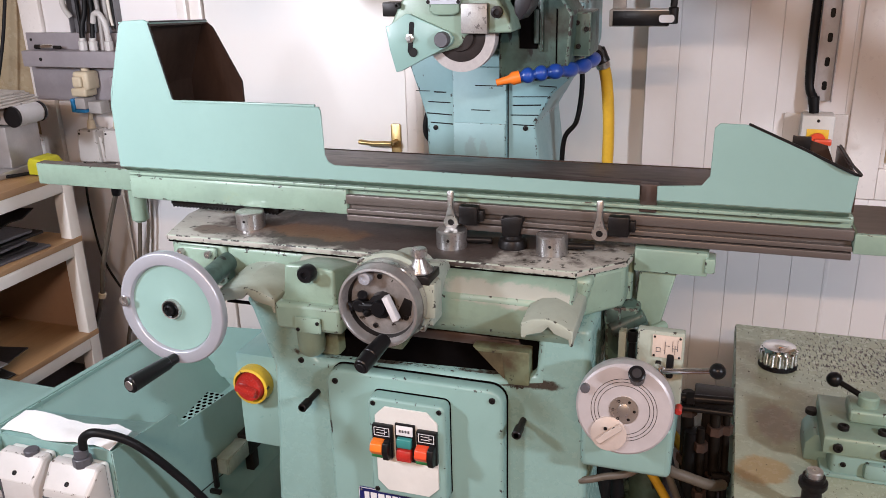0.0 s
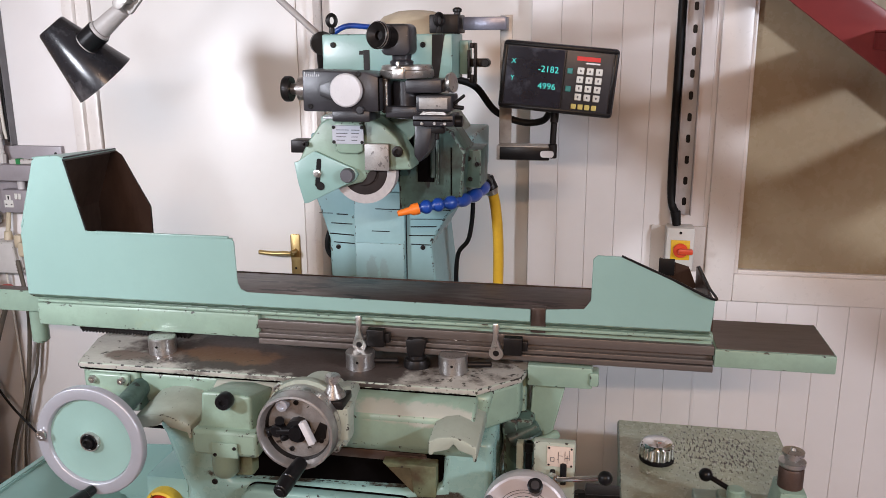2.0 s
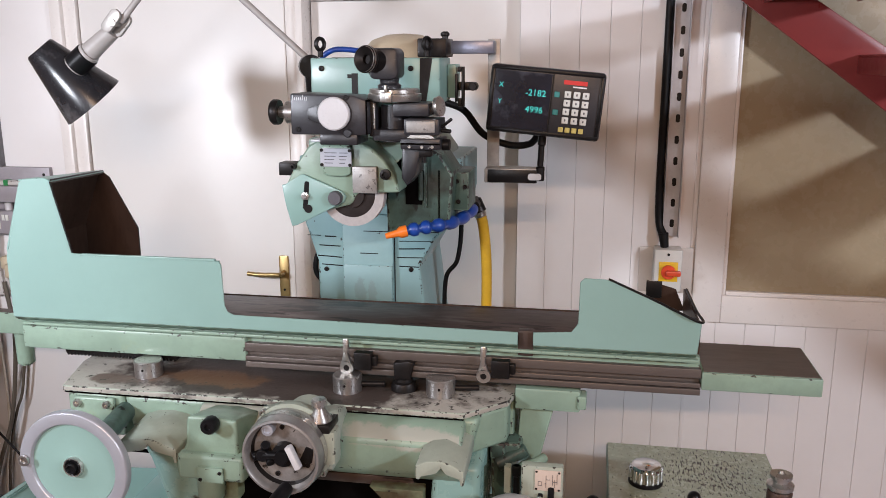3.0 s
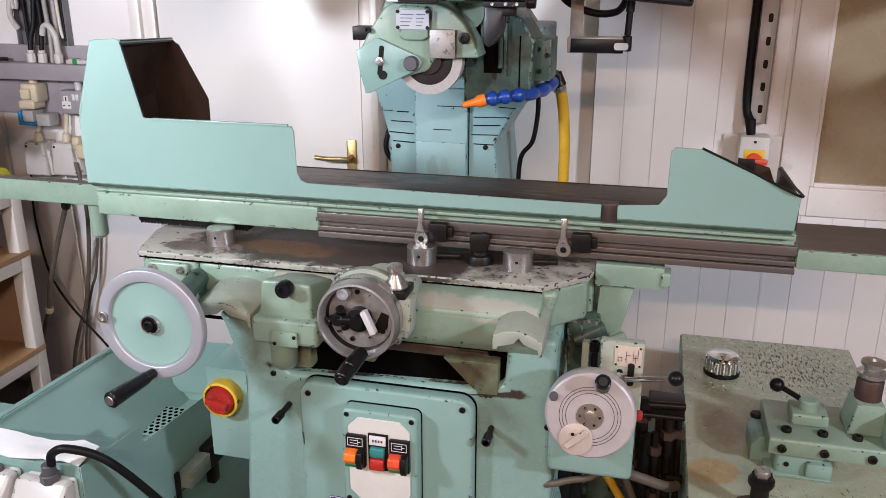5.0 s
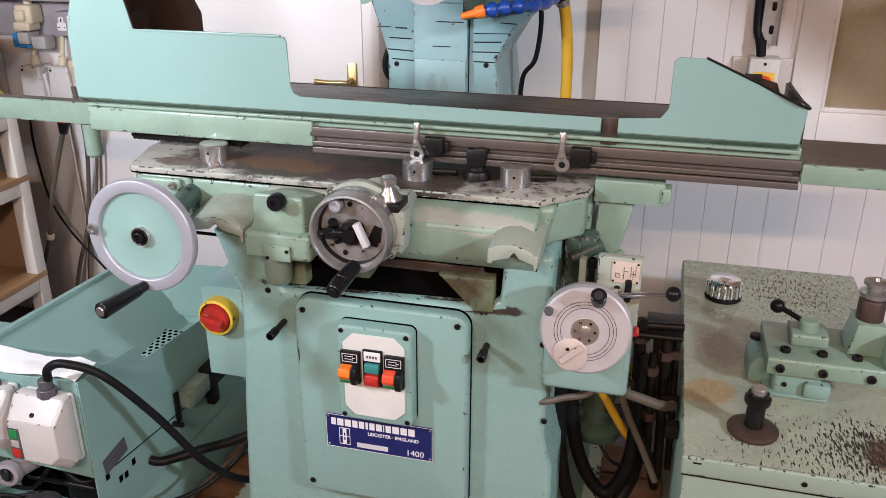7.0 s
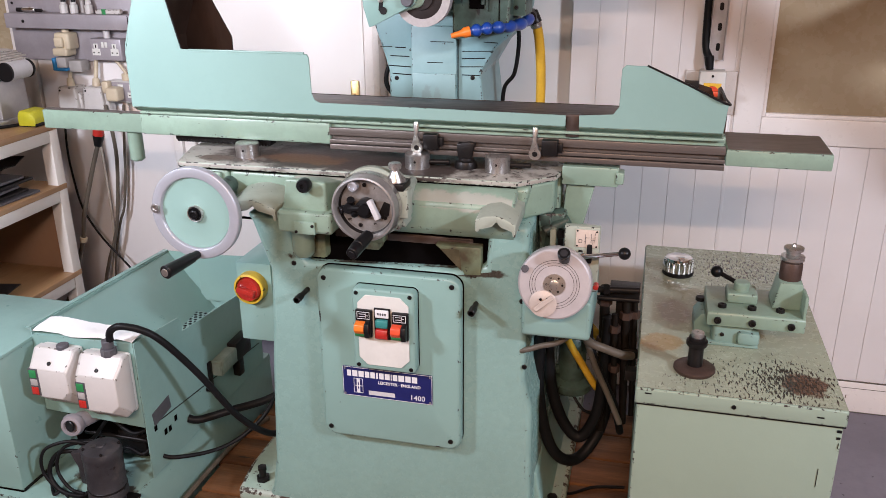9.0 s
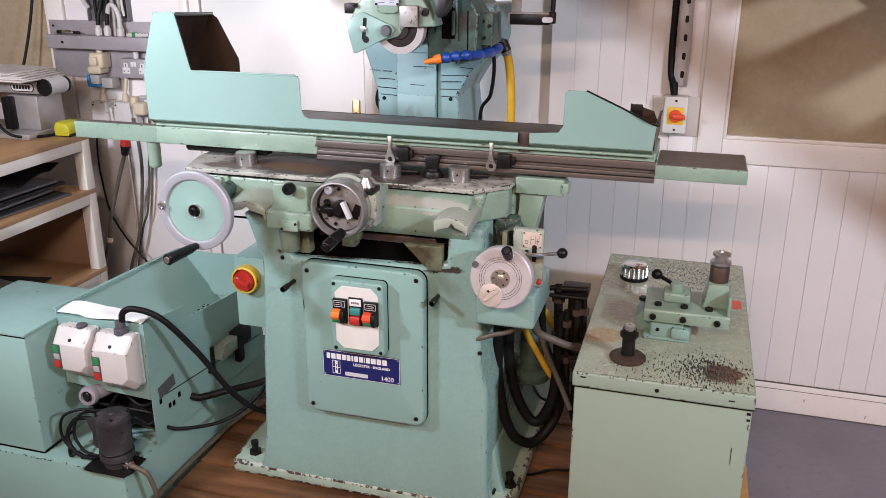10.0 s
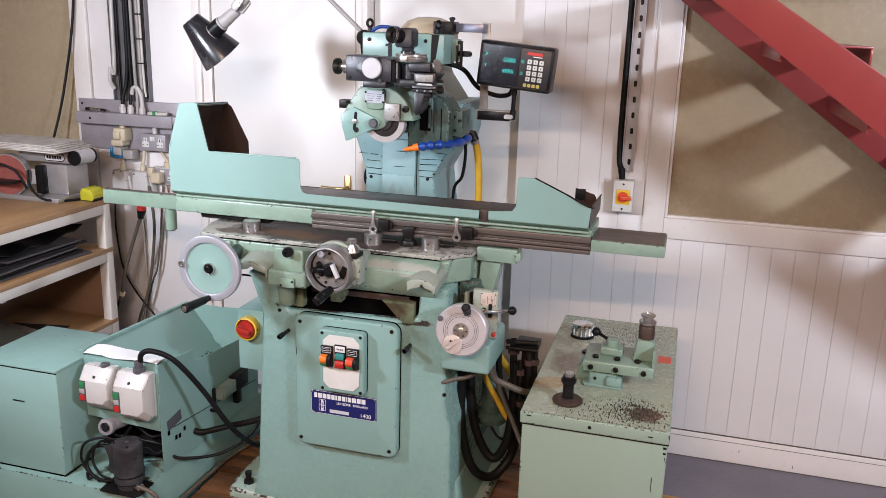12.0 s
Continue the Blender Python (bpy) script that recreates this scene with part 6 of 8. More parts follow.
    part("arm_joint", join(box(-0.075, -0.010, 1.90, 1.99, 1.735, 1.775, 0.003), rod((-0.018, 1.93, 1.725), (-0.018, 1.93, 1.790), 0.007), rod((-0.018, 1.93, 1.78), (-0.018, 1.93, 1.788), 0.010)), "dark_steel", r)
    part("lead", tube([(0.19, 1.97, 1.57), (0.17, 2.0, 1.54), (0.12, 2.01, 1.535), (0.06, 2.0, 1.56), (0.02, 1.97, 1.615), (-0.02, 1.94, 1.635), (-0.05, 1.93, 1.64)], 0.008), "rubber", r)
    return r


readout()


def coolant_nozzle():
    n = thing("coolant_nozzle", (0.035, 2.0, 1.36), "blue segmented coolant nozzle with orange tip", "nozzle")
    pts = [Vector(p) for p in ((0.04, 1.985, 1.3873), (0.0332, 1.915, 1.3811), (0.0194, 1.845, 1.3813), (0.0022, 1.79, 1.3841), (-0.0211, 1.765, 1.3844), (-0.044, 1.752, 1.3816), (-0.0679, 1.742, 1.3782))]
    for a, b2 in zip(pts, pts[1:]):
        d = (b2 - a)
        h = d.length
        part("segment", lathe([(0, 0), (0.0095, 0), (0.0135, h * 0.12), (0.0150, h * 0.3), (0.0145, h * 0.55), (0.0105, h * 0.78), (0.0088, h * 0.86), (0.0088, h * 1.05), (0, h * 1.05)], a, d, 24), "blue", n)
    tip = pts[-1]
    part("tip", join(lathe([(0, 0), (0.0125, 0), (0.0125, 0.014), (0.008, 0.020), (0.006, 0.046), (0.004, 0.046), (0.004, 0.03), (0, 0.03)], tip, (-0.042, -0.016, -0.010), 20)), "orange", n, "orange plastic tip")
    part("elbow", join(rod((0.036, 2.04, 1.392), (0.038, 1.99, 1.388), 0.016), rod((0.036, 2.03, 1.40), (0.050, 2.03, 1.37), 0.016)), "dark_steel", n)
    hs = thing("coolant_hose", (0.06, 2.05, 0.9), "yellow rubber coolant hose hanging behind the table", "hose")
    part("hose", tube([(0.044, 2.03, 1.385), (0.056, 2.045, 1.33), (0.064, 2.05, 1.23), (0.064, 2.05, 1.10), (0.060, 2.05, 0.95), (0.08, 2.05, 0.8), (0.16, 2.0, 0.62), (0.30, 1.9, 0.5)], 0.013, 14), "hose_yellow", hs)
    part("clip", rod((0.045, 2.031, 1.38), (0.050, 2.037, 1.36), 0.0155), "steel", hs)


coolant_nozzle()


def machine_lamp():
    l = thing("machine_lamp", (-0.32, 1.92, 1.735), "jointed machine lamp with a black conical shade", "lamp")
    a, b2 = Vector((-0.993, 1.90, 1.758)), Vector((-0.905, 1.965, 1.628))
    d = b2 - a
    h = d.length
    sh = part("shade", lathe([(0, 0), (0.033, 0.0), (0.037, 0.004), (0.081, h), (0.079, h), (0.035, 0.006), (0, 0.006)], a, d, 56), "shade_black", l, "scuffed black conical shade")
    part("bulb", lathe([(0.0, 0.095), (0.02, 0.09), (0.028, 0.07), (0.024, 0.045), (0.014, 0.02), (0.014, 0.0)], a, d, 24), "pale_disc", sh)
    p, q = Vector((-0.905, 1.90, 1.715)), Vector((-0.800, 1.90, 1.795))
    so = part("socket", join(rod(p, p + (q - p) * 0.42, 0.028, 0.026), rod(p + (q - p) * 0.42, q, 0.023, 0.019)), "grey_pvc", l)
    part("band", rod(p + (q - p) * 0.02, p + (q - p) * 0.36, 0.0288), "black", so)
    part("joint", join(prism(rounded(-0.030, 0.030, -0.014, 0.014, 0.013, 5), "xz", 1.872, 1.882, 0.002, turn=Matrix.Translation((-0.785, 0, 1.818)) @ pose(0, 0, 0, 0, -48, 0)), prism(rounded(-0.030, 0.030, -0.014, 0.014, 0.013, 5), "xz", 1.898, 1.908, 0.002, turn=Matrix.Translation((-0.775, 0, 1.808)) @ pose(0, 0, 0, 0, -48, 0)), rod((-0.78, 1.87, 1.813), (-0.78, 1.91, 1.813), 0.009)), "bracket_alloy", l)
    part("arm", rod((-0.770, 1.89, 1.815), (-0.610, 1.89, 1.985), 0.0075), "grey_pvc", l, "grey tubular arm")
    part("elbow", lathe([(0.016 * math.sin(radians(k)), -0.016 * math.cos(radians(k))) for k in range(0, 181, 20)], (-0.610, 1.89, 1.985), (0, 1, 0), 20), "dark_steel", l)
    part("arm", rod((-0.610, 1.89, 1.985), (-0.330, 1.90, 1.735), 0.0075), "grey_pvc", l, "grey tubular arm")
    part("base_joint", join(lathe([(0, -0.012), (0.026, -0.012), (0.026, 0.012), (0, 0.012)], (-0.320, 1.90, 1.715), (0.5, -1, 0), 28), rod((-0.320, 1.90, 1.70), (-0.325, 1.93, 1.62), 0.014)), "dark_steel", l)
    return l


machine_lamp()


# ---- hydraulic cabinet and what stands on it ----
def hydraulic_cabinet():
    c = thing("hydraulic_cabinet", (0.59, 1.8, 0.146), "sage green sheet-metal hydraulic cabinet with a scratched top", "cabinet")
    x0, x1, y0, y1, zt = 0.380, 0.806, 1.372, 2.262, 0.686
    part("body", box(x0 + 0.006, x1 - 0.004, y0 + 0.008, y1 - 0.006, 0.147, zt - 0.042, 0.004), "sage", c)
    lid = part("lid", box(x0, x1, y0, y1, zt - 0.041, zt - 0.002, 0.005, 3), "sage", c)
    part("lid_top", box(x0 + 0.003, x1 - 0.003, y0 + 0.003, y1 - 0.003, zt - 0.0015, zt, 0.0005, 1), "sage_top", lid, "scratched and rust-stained top")
    part("lid_seam", box(x0 + 0.003, x1 - 0.001, y0 + 0.0045, y0 + 0.008, zt - 0.0445, zt - 0.0412, 0), "black", lid)
    bolt(lid, ((x0 + x1) / 2 - 0.01, y0, zt - 0.022), 0.005, 0.002)
    for x, z in ((x0 + 0.020, zt - 0.014), (x1 - 0.06, zt - 0.024)):
        part("dent", box(x, x + 0.014, y0 - 0.0012, y0 - 0.0002, z, z + 0.003, 0), "black", lid)
    part("chips", join(*[box(x1 - 0.012 + random.uniform(-0.004, 0.004), x1 - 0.009 + random.uniform(0, 0.003), y0 + 0.0068, y0 + 0.0078, z, z + random.uniform(0.004, 0.016), 0) for z in (0.590, 0.612, 0.628)]), "black", c)
    part("dent", box(0.7665, 0.7678, y0 + 0.0068, y0 + 0.0078, 0.49, 0.535, 0), "black", c)
    part("label", box(0.748, 0.790, 1.885, 1.945, zt + 0.0002, zt + 0.0012, 0), "red_orange", lid, "worn red warning label")
    part("bracket", box(x0 - 0.026, x0, 1.52, 1.55, 0.615, 0.640, 0.002), "rusted_pipe", c)
    return c, zt


CAB, ZT = hydraulic_cabinet()


def filler_cap():
    f = thing("filler_cap", (0.474, 2.045, ZT), "chrome ribbed filler cap on a black seal", "cap")
    part("seal", rod((0.474, 2.045, ZT), (0.474, 2.045, ZT + 0.010), 0.043), "rubber", f)
    cap = part("cap", join(rod((0.474, 2.045, ZT + 0.010), (0.474, 2.045, ZT + 0.046), 0.038, 0.037, 40), lathe([(0.037, 0), (0.036, 0.006), (0.028, 0.009), (0, 0.010)], (0.474, 2.045, ZT + 0.044), (0, 0, 1), 40)), "chrome", f)
    for k in range(16):
        a = 2 * math.pi * k / 16
        part("rib", rod((0.474 + 0.038 * math.cos(a), 2.045 + 0.038 * math.sin(a), ZT + 0.011), (0.474 + 0.0375 * math.cos(a), 2.045 + 0.0375 * math.sin(a), ZT + 0.042), 0.0045, seg=8, b=0.001), "chrome", cap)


filler_cap()


def valve_block():
    v = thing("hydraulic_valve", (0.62, 1.66, ZT), "mint green hydraulic valve block with lever and dark knob", "valve")
    y0 = 1.598
    part("pedestal", join(box(0.545, 0.635, y0 + 0.015, y0 + 0.12, ZT, 0.742, 0.010, 3), box(0.530, 0.650, y0 + 0.01, y0 + 0.125, ZT, ZT + 0.010, 0.004), box(0.600, 0.650, y0 + 0.002, y0 + 0.05, ZT + 0.010, 0.728, 0.008)), "bright_mint", v)
    part("shoulder", prism([(0.505, ZT), (0.555, ZT), (0.555, 0.742), (0.520, 0.742), (0.505, 0.722)], "xz", y0 + 0.06, y0 + 0.15, 0.004), "bright_mint", v)
    part("knob", rod((0.520, y0 + 0.14, 0.742), (0.520, y0 + 0.14, 0.752), 0.012), "dark_steel", v)
    bolt(v, (0.567, y0 + 0.015, 0.715), 0.005, 0.003)
    bar = part("bar", prism([(y0, 0.742), (y0, 0.772), (y0 + 0.004, 0.776), (y0 + 0.16, 0.776), (y0 + 0.16, 0.742)], "yz", 0.528, 0.742, 0.003), "mint_old", v)
    for x in (0.552, 0.628, 0.712):
        bolt(bar, (x, y0, 0.757), 0.0085, 0.006)
    for x in (0.562, 0.628, 0.690):
        bolt(bar, (x, y0 + 0.035, 0.776), 0.010, 0.008, (0, 0, 1), "dark_steel")
    hub = part("lever_box", join(box(0.573, 0.642, y0 + 0.06, y0 + 0.125, 0.776, 0.801, 0.005, 3), lathe([(0, 0), (0.018, 0), (0.018, 0.018), (0.015, 0.021), (0, 0.021)], (0.606, y0 + 0.09, 0.801), (0, 0, 1), 28)), "mint_old", v)
    lv = part("lever", rod((0.606, y0 + 0.09, 0.812), (0.556, y0 + 0.128, 0.824), 0.0055), "dark_steel", hub)
    part("ball", lathe([(0.0145 * math.sin(radians(a)), -0.0145 * math.cos(radians(a))) for a in range(0, 181, 15)], (0.550, y0 + 0.130, 0.826), (0, 0, 1), 24), "black", lv)
    tw = part("tower", join(prism([(0.672, 0.776), (0.742, 0.776), (0.734, 0.842), (0.684, 0.842)], "xz", y0 + 0.05, y0 + 0.125, 0.004), box(0.734, 0.741, y0 + 0.004, y0 + 0.06, 0.776, 0.83, 0.002)), "mint_old", v)
    part("knob_stem", lathe([(0, 0), (0.0245, 0), (0.0245, 0.038), (0.022, 0.042), (0, 0.042)], (0.708, y0 + 0.085, 0.842), (0, 0, 1), 32), "rust", tw, "rusty brown collar")
    part("knob", lathe([(0, 0), (0.020, 0), (0.0265, 0.006), (0.0265, 0.014), (0.016, 0.020), (0.016, 0.026), (0.022, 0.029), (0.022, 0.035), (0.006, 0.037), (0.004, 0.043), (0, 0.043)], (0.708, y0 + 0.085, 0.884), (0, 0, 1), 36), "steel", tw, "turned steel knob")
    return v


valve_block()


def wheel_arbor():
    w = thing("wheel_arbor", (0.503, 1.475, ZT), "rusty brown grinding wheel arbor standing on the cabinet", "arbor")
    part("flange", lathe([(0, 0), (0.042, 0), (0.045, 0.004), (0.045, 0.009), (0.040, 0.013), (0.018, 0.015), (0, 0.015)], (0.503, 1.475, ZT), (0, 0, 1), 48), "rust", w)
    part("sleeve", lathe([(0, 0), (0.0165, 0), (0.0160, 0.060), (0, 0.060)], (0.503, 1.475, ZT + 0.013), (0, 0, 1), 28), "dark_steel", w)
    part("collar", lathe([(0, 0), (0.021, 0), (0.023, 0.004), (0.023, 0.012), (0.018, 0.014), (0.018, 0.022), (0, 0.022)], (0.503, 1.475, ZT + 0.062), (0, 0, 1), 28), "dark_steel", w)
    part("end", lathe([(0, 0), (0.014, 0), (0.014, 0.010), (0.012, 0.012), (0.003, 0.012), (0.003, 0.009), (0, 0.009)], (0.503, 1.475, ZT + 0.083), (0, 0, 1), 24), "steel", w, "bright steel end")


wheel_arbor()


# ---- coolant tank and magnetic separator ----
def coolant_unit():
    u = thing("coolant_unit", (-1.0, 1.5, 0.0), "mint green coolant tank with open settling trough", "coolant tank")
    part("tank", box(-1.42, -0.806, 1.165, 2.02, 0.0, 0.288, 0.004), "tank_mint", u)
    hd = part("separator_housing", box(-1.40, -1.090, 1.190, 1.50, 0.289, 0.655, 0.004), "mint", u)
    part("lid", box(-1.405, -1.087, 1.187, 1.52, 0.655, 0.664, 0.002), "mint", hd)
    part("seam", box(-1.401, -1.0885, 1.1885, 1.19, 0.6515, 0.6548, 0), "void", hd)
    part("foot_seam", box(-1.400, -1.0885, 1.188, 1.1905, 0.2885, 0.2925, 0), "void", hd)
    part("edge_grime", box(-1.0898, -1.087, 1.192, 1.315, 0.289, 0.296, 0), "rusted_pipe", hd)
    part("scratch", box(-1.27, -1.225, 1.1885, 1.1895, 0.535, 0.539, 0), "black", hd)
    # trough with sloping floor and raised left and back sheets
    sd = part("side_panel", prism([(1.315, 0.44), (1.315, 0.677), (1.510, 0.655), (1.524, 0.640), (1.524, 0.610), (1.825, 0.580), (1.96, 0.55), (1.96, 0.29), (1.315, 0.29)], "yz", -0.803, -0.800, 0.0005, 1), "tank_mint", u)
    part("front_panel", prism([(-1.088, 0.455), (-1.088, 0.668), (-0.804, 0.677), (-0.804, 0.44)], "xz", 1.315, 1.318, 0.0005, 1), "tank_mint", u)
    part("left_sheet", prism([(1.319, 0.52), (1.319, 0.685), (1.95, 0.655), (1.95, 0.40)], "yz", -1.093, -1.090, 0.0005, 1), "tank_mint", u)
    part("sheet_edge", prism([(1.319, 0.684), (1.319, 0.688), (1.95, 0.658), (1.95, 0.654)], "yz", -1.108, -1.0935, 0.0005, 1), "mint", u)
    part("back_sheet", prism([(-1.090, 0.40), (-1.090, 0.656), (-0.80, 0.650), (-0.80, 0.40)], "xz", 1.947, 1.950, 0.0005, 1), "mint", u)
    bm = bmesh.new()
    a, b2, c2, d, e, f = (-1.0895, 1.405, 0.668), (-1.0895, 1.946, 0.648), (-0.945, 1.946, 0.470), (-0.935, 1.70, 0.488), (-0.8035, 1.405, 0.655), (-0.8035, 1.70, 0.488)
    g = (-0.8035, 1.946, 0.470)
    for face in ((a, d, c2, b2), (a, e, d), (e, f, d), (d, f, g, c2)):
        lo = [bm.verts.new(p) for p in face]
        hi = [bm.verts.new((p[0], p[1], p[2] + 0.003)) for p in face]
        bm.faces.new(lo), bm.faces.new(list(reversed(hi)))
        for k in range(len(face)):
            bm.faces.new((lo[k], lo[(k + 1) % len(face)], hi[(k + 1) % len(face)], hi[k]))
    part("trough_floor", bm, "mint", u)
    part("shelf", box(-1.0895, -0.8035, 1.319, 1.404, 0.662, 0.668, 0.001), "mint", u)
    grill = part("grille", box(-0.962, -0.806, 1.715, 1.86, 0.4955, 0.4985, 0.0005), "bright_mint", u, "perforated strainer plate")
    hole = finish(rod((0, 0, 0), (0, 0, 0.0012), 0.0055, seg=12, b=0.0002), "hole", M["void"])
    for i in range(9):
        for j in range(9):
            ob = new("hole", hole)
            ob.parent = grill
            ob.location = (-0.957 + i * 0.0165 + (0.008 if j % 2 else 0), 1.725 + j * 0.0155, 0.4980)
    part("splash_sheet", prism([(-0.985, 0.50), (-0.80, 0.50), (-0.80, 0.665), (-0.985, 0.655)], "xz", 1.938, 1.941, 0.0005, 1), "bright_mint", u, "pale sheet at the back of the trough")
    part("side_seam", prism([(1.38, 0.425), (1.94, 0.365), (1.94, 0.368), (1.38, 0.428)], "yz", -0.800, -0.7990, 0), "black", u)
    part("plate", box(-0.7995, -0.798, 1.345, 1.425, 0.430, 0.468, 0, turn=about((-0.799, 1.385, 0.45), 8, 0, 0)), "motor_grey", u, "grey data plate")
    for y, z in ((1.345, 0.41), (1.385, 0.375), (1.405, 0.372), (1.435, 0.385)):
        part("hole", box(-0.7997, -0.7985, y, y + 0.012, z, z + 0.016, 0.0004), "void", u)
    # black block painted as the unlit space under the front panel, with the pump works
    part("recess", box(-1.085, -0.806, 1.40, 1.44, 0.289, 0.50, 0), "void", u)
    part("cross_bar", join(rod((-1.06, 1.375, 0.43), (-0.81, 1.375, 0.42), 0.010), rod((-1.02, 1.36, 0.37), (-0.81, 1.37, 0.36), 0.006), box(-0.93, -0.85, 1.37, 1.39, 0.31, 0.38, 0.003)), "dark_steel", u)
    part("coupling", join(lathe([(0, 0), (0.028, 0), (0.030, 0.006), (0.026, 0.018), (0.018, 0.020), (0.016, 0.010), (0, 0.010)], (-0.985, 1.285, 0.445), (0.15, -1, 0.1), 32), rod((-0.985, 1.285, 0.445), (-0.96, 1.38, 0.44), 0.022)), "socket_grey", u, "grey coupling ring")
    part("bore", rod((-0.9855, 1.272, 0.4465), (-0.987, 1.266, 0.447), 0.0155), "black", u)
    for pts in ([(-1.07, 1.36, 0.46), (-1.02, 1.34, 0.40), (-0.94, 1.35, 0.43), (-0.86, 1.34, 0.40), (-0.81, 1.36, 0.42)], [(-1.06, 1.35, 0.34), (-0.98, 1.33, 0.37), (-0.92, 1.34, 0.44), (-0.85, 1.35, 0.45)], [(-0.93, 1.34, 0.30), (-0.88, 1.33, 0.36), (-0.84, 1.34, 0.34), (-0.81, 1.36, 0.37)]):
        part("lead", tube(pts, 0.005), "rubber", u)
    part("shelf", box(-1.06, -0.82, 1.322, 1.38, 0.446, 0.454, 0.001), "dark_steel", u)
    ob = part("outlet_box", join(box(-0.799, -0.765, 1.64, 1.735, 0.412, 0.458, 0.003), box(-0.765, -0.763, 1.645, 1.730, 0.416, 0.454, 0.0005)), "box_green", u, "dull green outlet box")
    part("end_plate", box(-0.796, -0.768, 1.6375, 1.6399, 0.416, 0.454, 0.0005), "box_green", ob)
    part("clip", join(box(-0.799, -0.792, 1.62, 1.635, 0.380, 0.462, 0.001), box(-0.799, -0.770, 1.6, 1.61, 0.382, 0.392, 0.001)), "dark_steel", ob)
    part("connector", join(box(-0.799, -0.768, 1.738, 1.83, 0.405, 0.466, 0.003), box(-0.799, -0.775, 1.76, 1.79, 0.345, 0.405, 0.004)), "dark_steel", ob, "black connector")
    return u


coolant_unit()


def starter(x0, x1, z0, z1, gland):
    """A white motor starter box with a chamfered front and green and red buttons."""
    s = thing("motor_starter", ((x0 + x1) / 2, 1.315, z0), "white plastic motor starter with green and red buttons", "switch", "motor starters on the coolant unit")
    y0, y1 = 1.238, 1.314
    part("back", box(x0 + 0.004, x1 - 0.004, y1 - 0.02, y1, z0 + 0.004, z1 - 0.004, 0.008, 3), "white_plastic", s)
    bm = bmesh.new()
    rings = []
    # depth, then how far the outline is drawn in at the sides, the top and the foot
    for y, side, head_in, foot_in, cut_in in ((y1 - 0.018, 0.0, 0.0, 0.0, 0.016), (y1 - 0.040, 0.0, 0.0, 0.0, 0.016), (y0 + 0.024, 0.001, 0.016, 0.012, 0.020), (y0, 0.005, 0.042, 0.032, 0.022)):
        a, c, b2, d = x0 + side, x1 - side, z0 + foot_in, z1 - head_in
        rings.append([bm.verts.new((x, y, z)) for x, z in ((a, b2 + cut_in), (a + cut_in, b2), (c - cut_in, b2), (c, b2 + cut_in), (c, d - 0.006), (c - 0.006, d), (a + 0.006, d), (a, d - 0.006))])
    for lo, hi in zip(rings, rings[1:]):
        for i in range(8):
            bm.faces.new((lo[i], lo[(i + 1) % 8], hi[(i + 1) % 8], hi[i]))
    bm.faces.new(rings[0][::-1])
    bm.faces.new(rings[-1])
    fr = part("cover", bev(bm, 0.0025, 2, 14), "aged_white", s)
    part("joint", prism([(x0 + 0.002, z0 + 0.016), (x0 + 0.016, z0 + 0.002), (x1 - 0.016, z0 + 0.002), (x1 - 0.002, z0 + 0.016), (x1 - 0.002, z1 - 0.004), (x0 + 0.002, z1 - 0.004)], "xz", y1 - 0.022, y1 - 0.017, 0), "rusted_pipe", s, "grimy joint of the cover")
    xb = x0 + 0.016
    part("button_strip", box(xb - 0.012, xb + 0.014, y0 - 0.0012, y0 + 0.006, z0 + 0.036, z0 + 0.108, 0.0005), "motor_grey", fr)
    part("button", box(xb - 0.009, xb + 0.010, y0 - 0.0035, y0 - 0.001, z0 + 0.084, z0 + 0.105, 0.001), "green_btn", fr, "green start button")
    part("button", box(xb - 0.009, xb + 0.010, y0 - 0.0025, y0 - 0.001, z0 + 0.063, z0 + 0.080, 0.0005), "grey_pvc", fr)
    part("button", box(xb - 0.009, xb + 0.010, y0 - 0.0035, y0 - 0.001, z0 + 0.039, z0 + 0.059, 0.001), "red", fr, "red stop button")
    bolt(fr, ((x0 + x1) / 2, y0 + 0.012, z1 - 0.030), 0.005, 0.003, (0, -0.78, 0.62), "dark_steel")
    bolt(fr, ((x0 + x1) / 2, y0 + 0.012, z0 + 0.026), 0.004, 0.003, (0, -0.76, -0.65), "dark_steel")
    if gland:
        part("gland", join(rod((x1 - 0.045, 1.285, z1 - 0.004), (x1 - 0.045, 1.285, z1 + 0.016), 0.019, seg=8), rod((x1 - 0.045, 1.285, z1 + 0.016), (x1 - 0.045, 1.285, z1 + 0.036), 0.014)), "motor_grey", s)
    else:
        part("plug", rod((x1 - 0.04, 1.285, z1 - 0.004), (x1 - 0.04, 1.285, z1 + 0.008), 0.015), "motor_grey", s)
    return s


starter(-1.052, -0.937, 0.512, 0.662, False)
starter(-0.924, -0.804, 0.492, 0.660, True)

tw = thing("paper_towel", (-0.95, 1.34, 0.670), "white paper towel lying on the coolant tank edge", "towel")
random.seed(11)
bm = bmesh.new()
grid = [[bm.verts.new((-1.085 + 0.0235 * i, 1.318 + 0.0170 * j + random.uniform(-0.004, 0.004) + 0.006 * math.sin(i * 0.8), 0.6805 + random.uniform(0, 0.003) + 0.002 * math.sin(i * 1.3) - 0.004 * (j == 0))) for j in range(5)] for i in range(13)]
for i in range(12):
    for j in range(4):
        bm.faces.new((grid[i][j], grid[i + 1][j], grid[i + 1][j + 1], grid[i][j + 1]))
ex = bmesh.ops.extrude_face_region(bm, geom=bm.faces[:])
bmesh.ops.translate(bm, verts=[v for v in ex["geom"] if isinstance(v, bmesh.types.BMVert)], vec=(0, 0, 0.002))
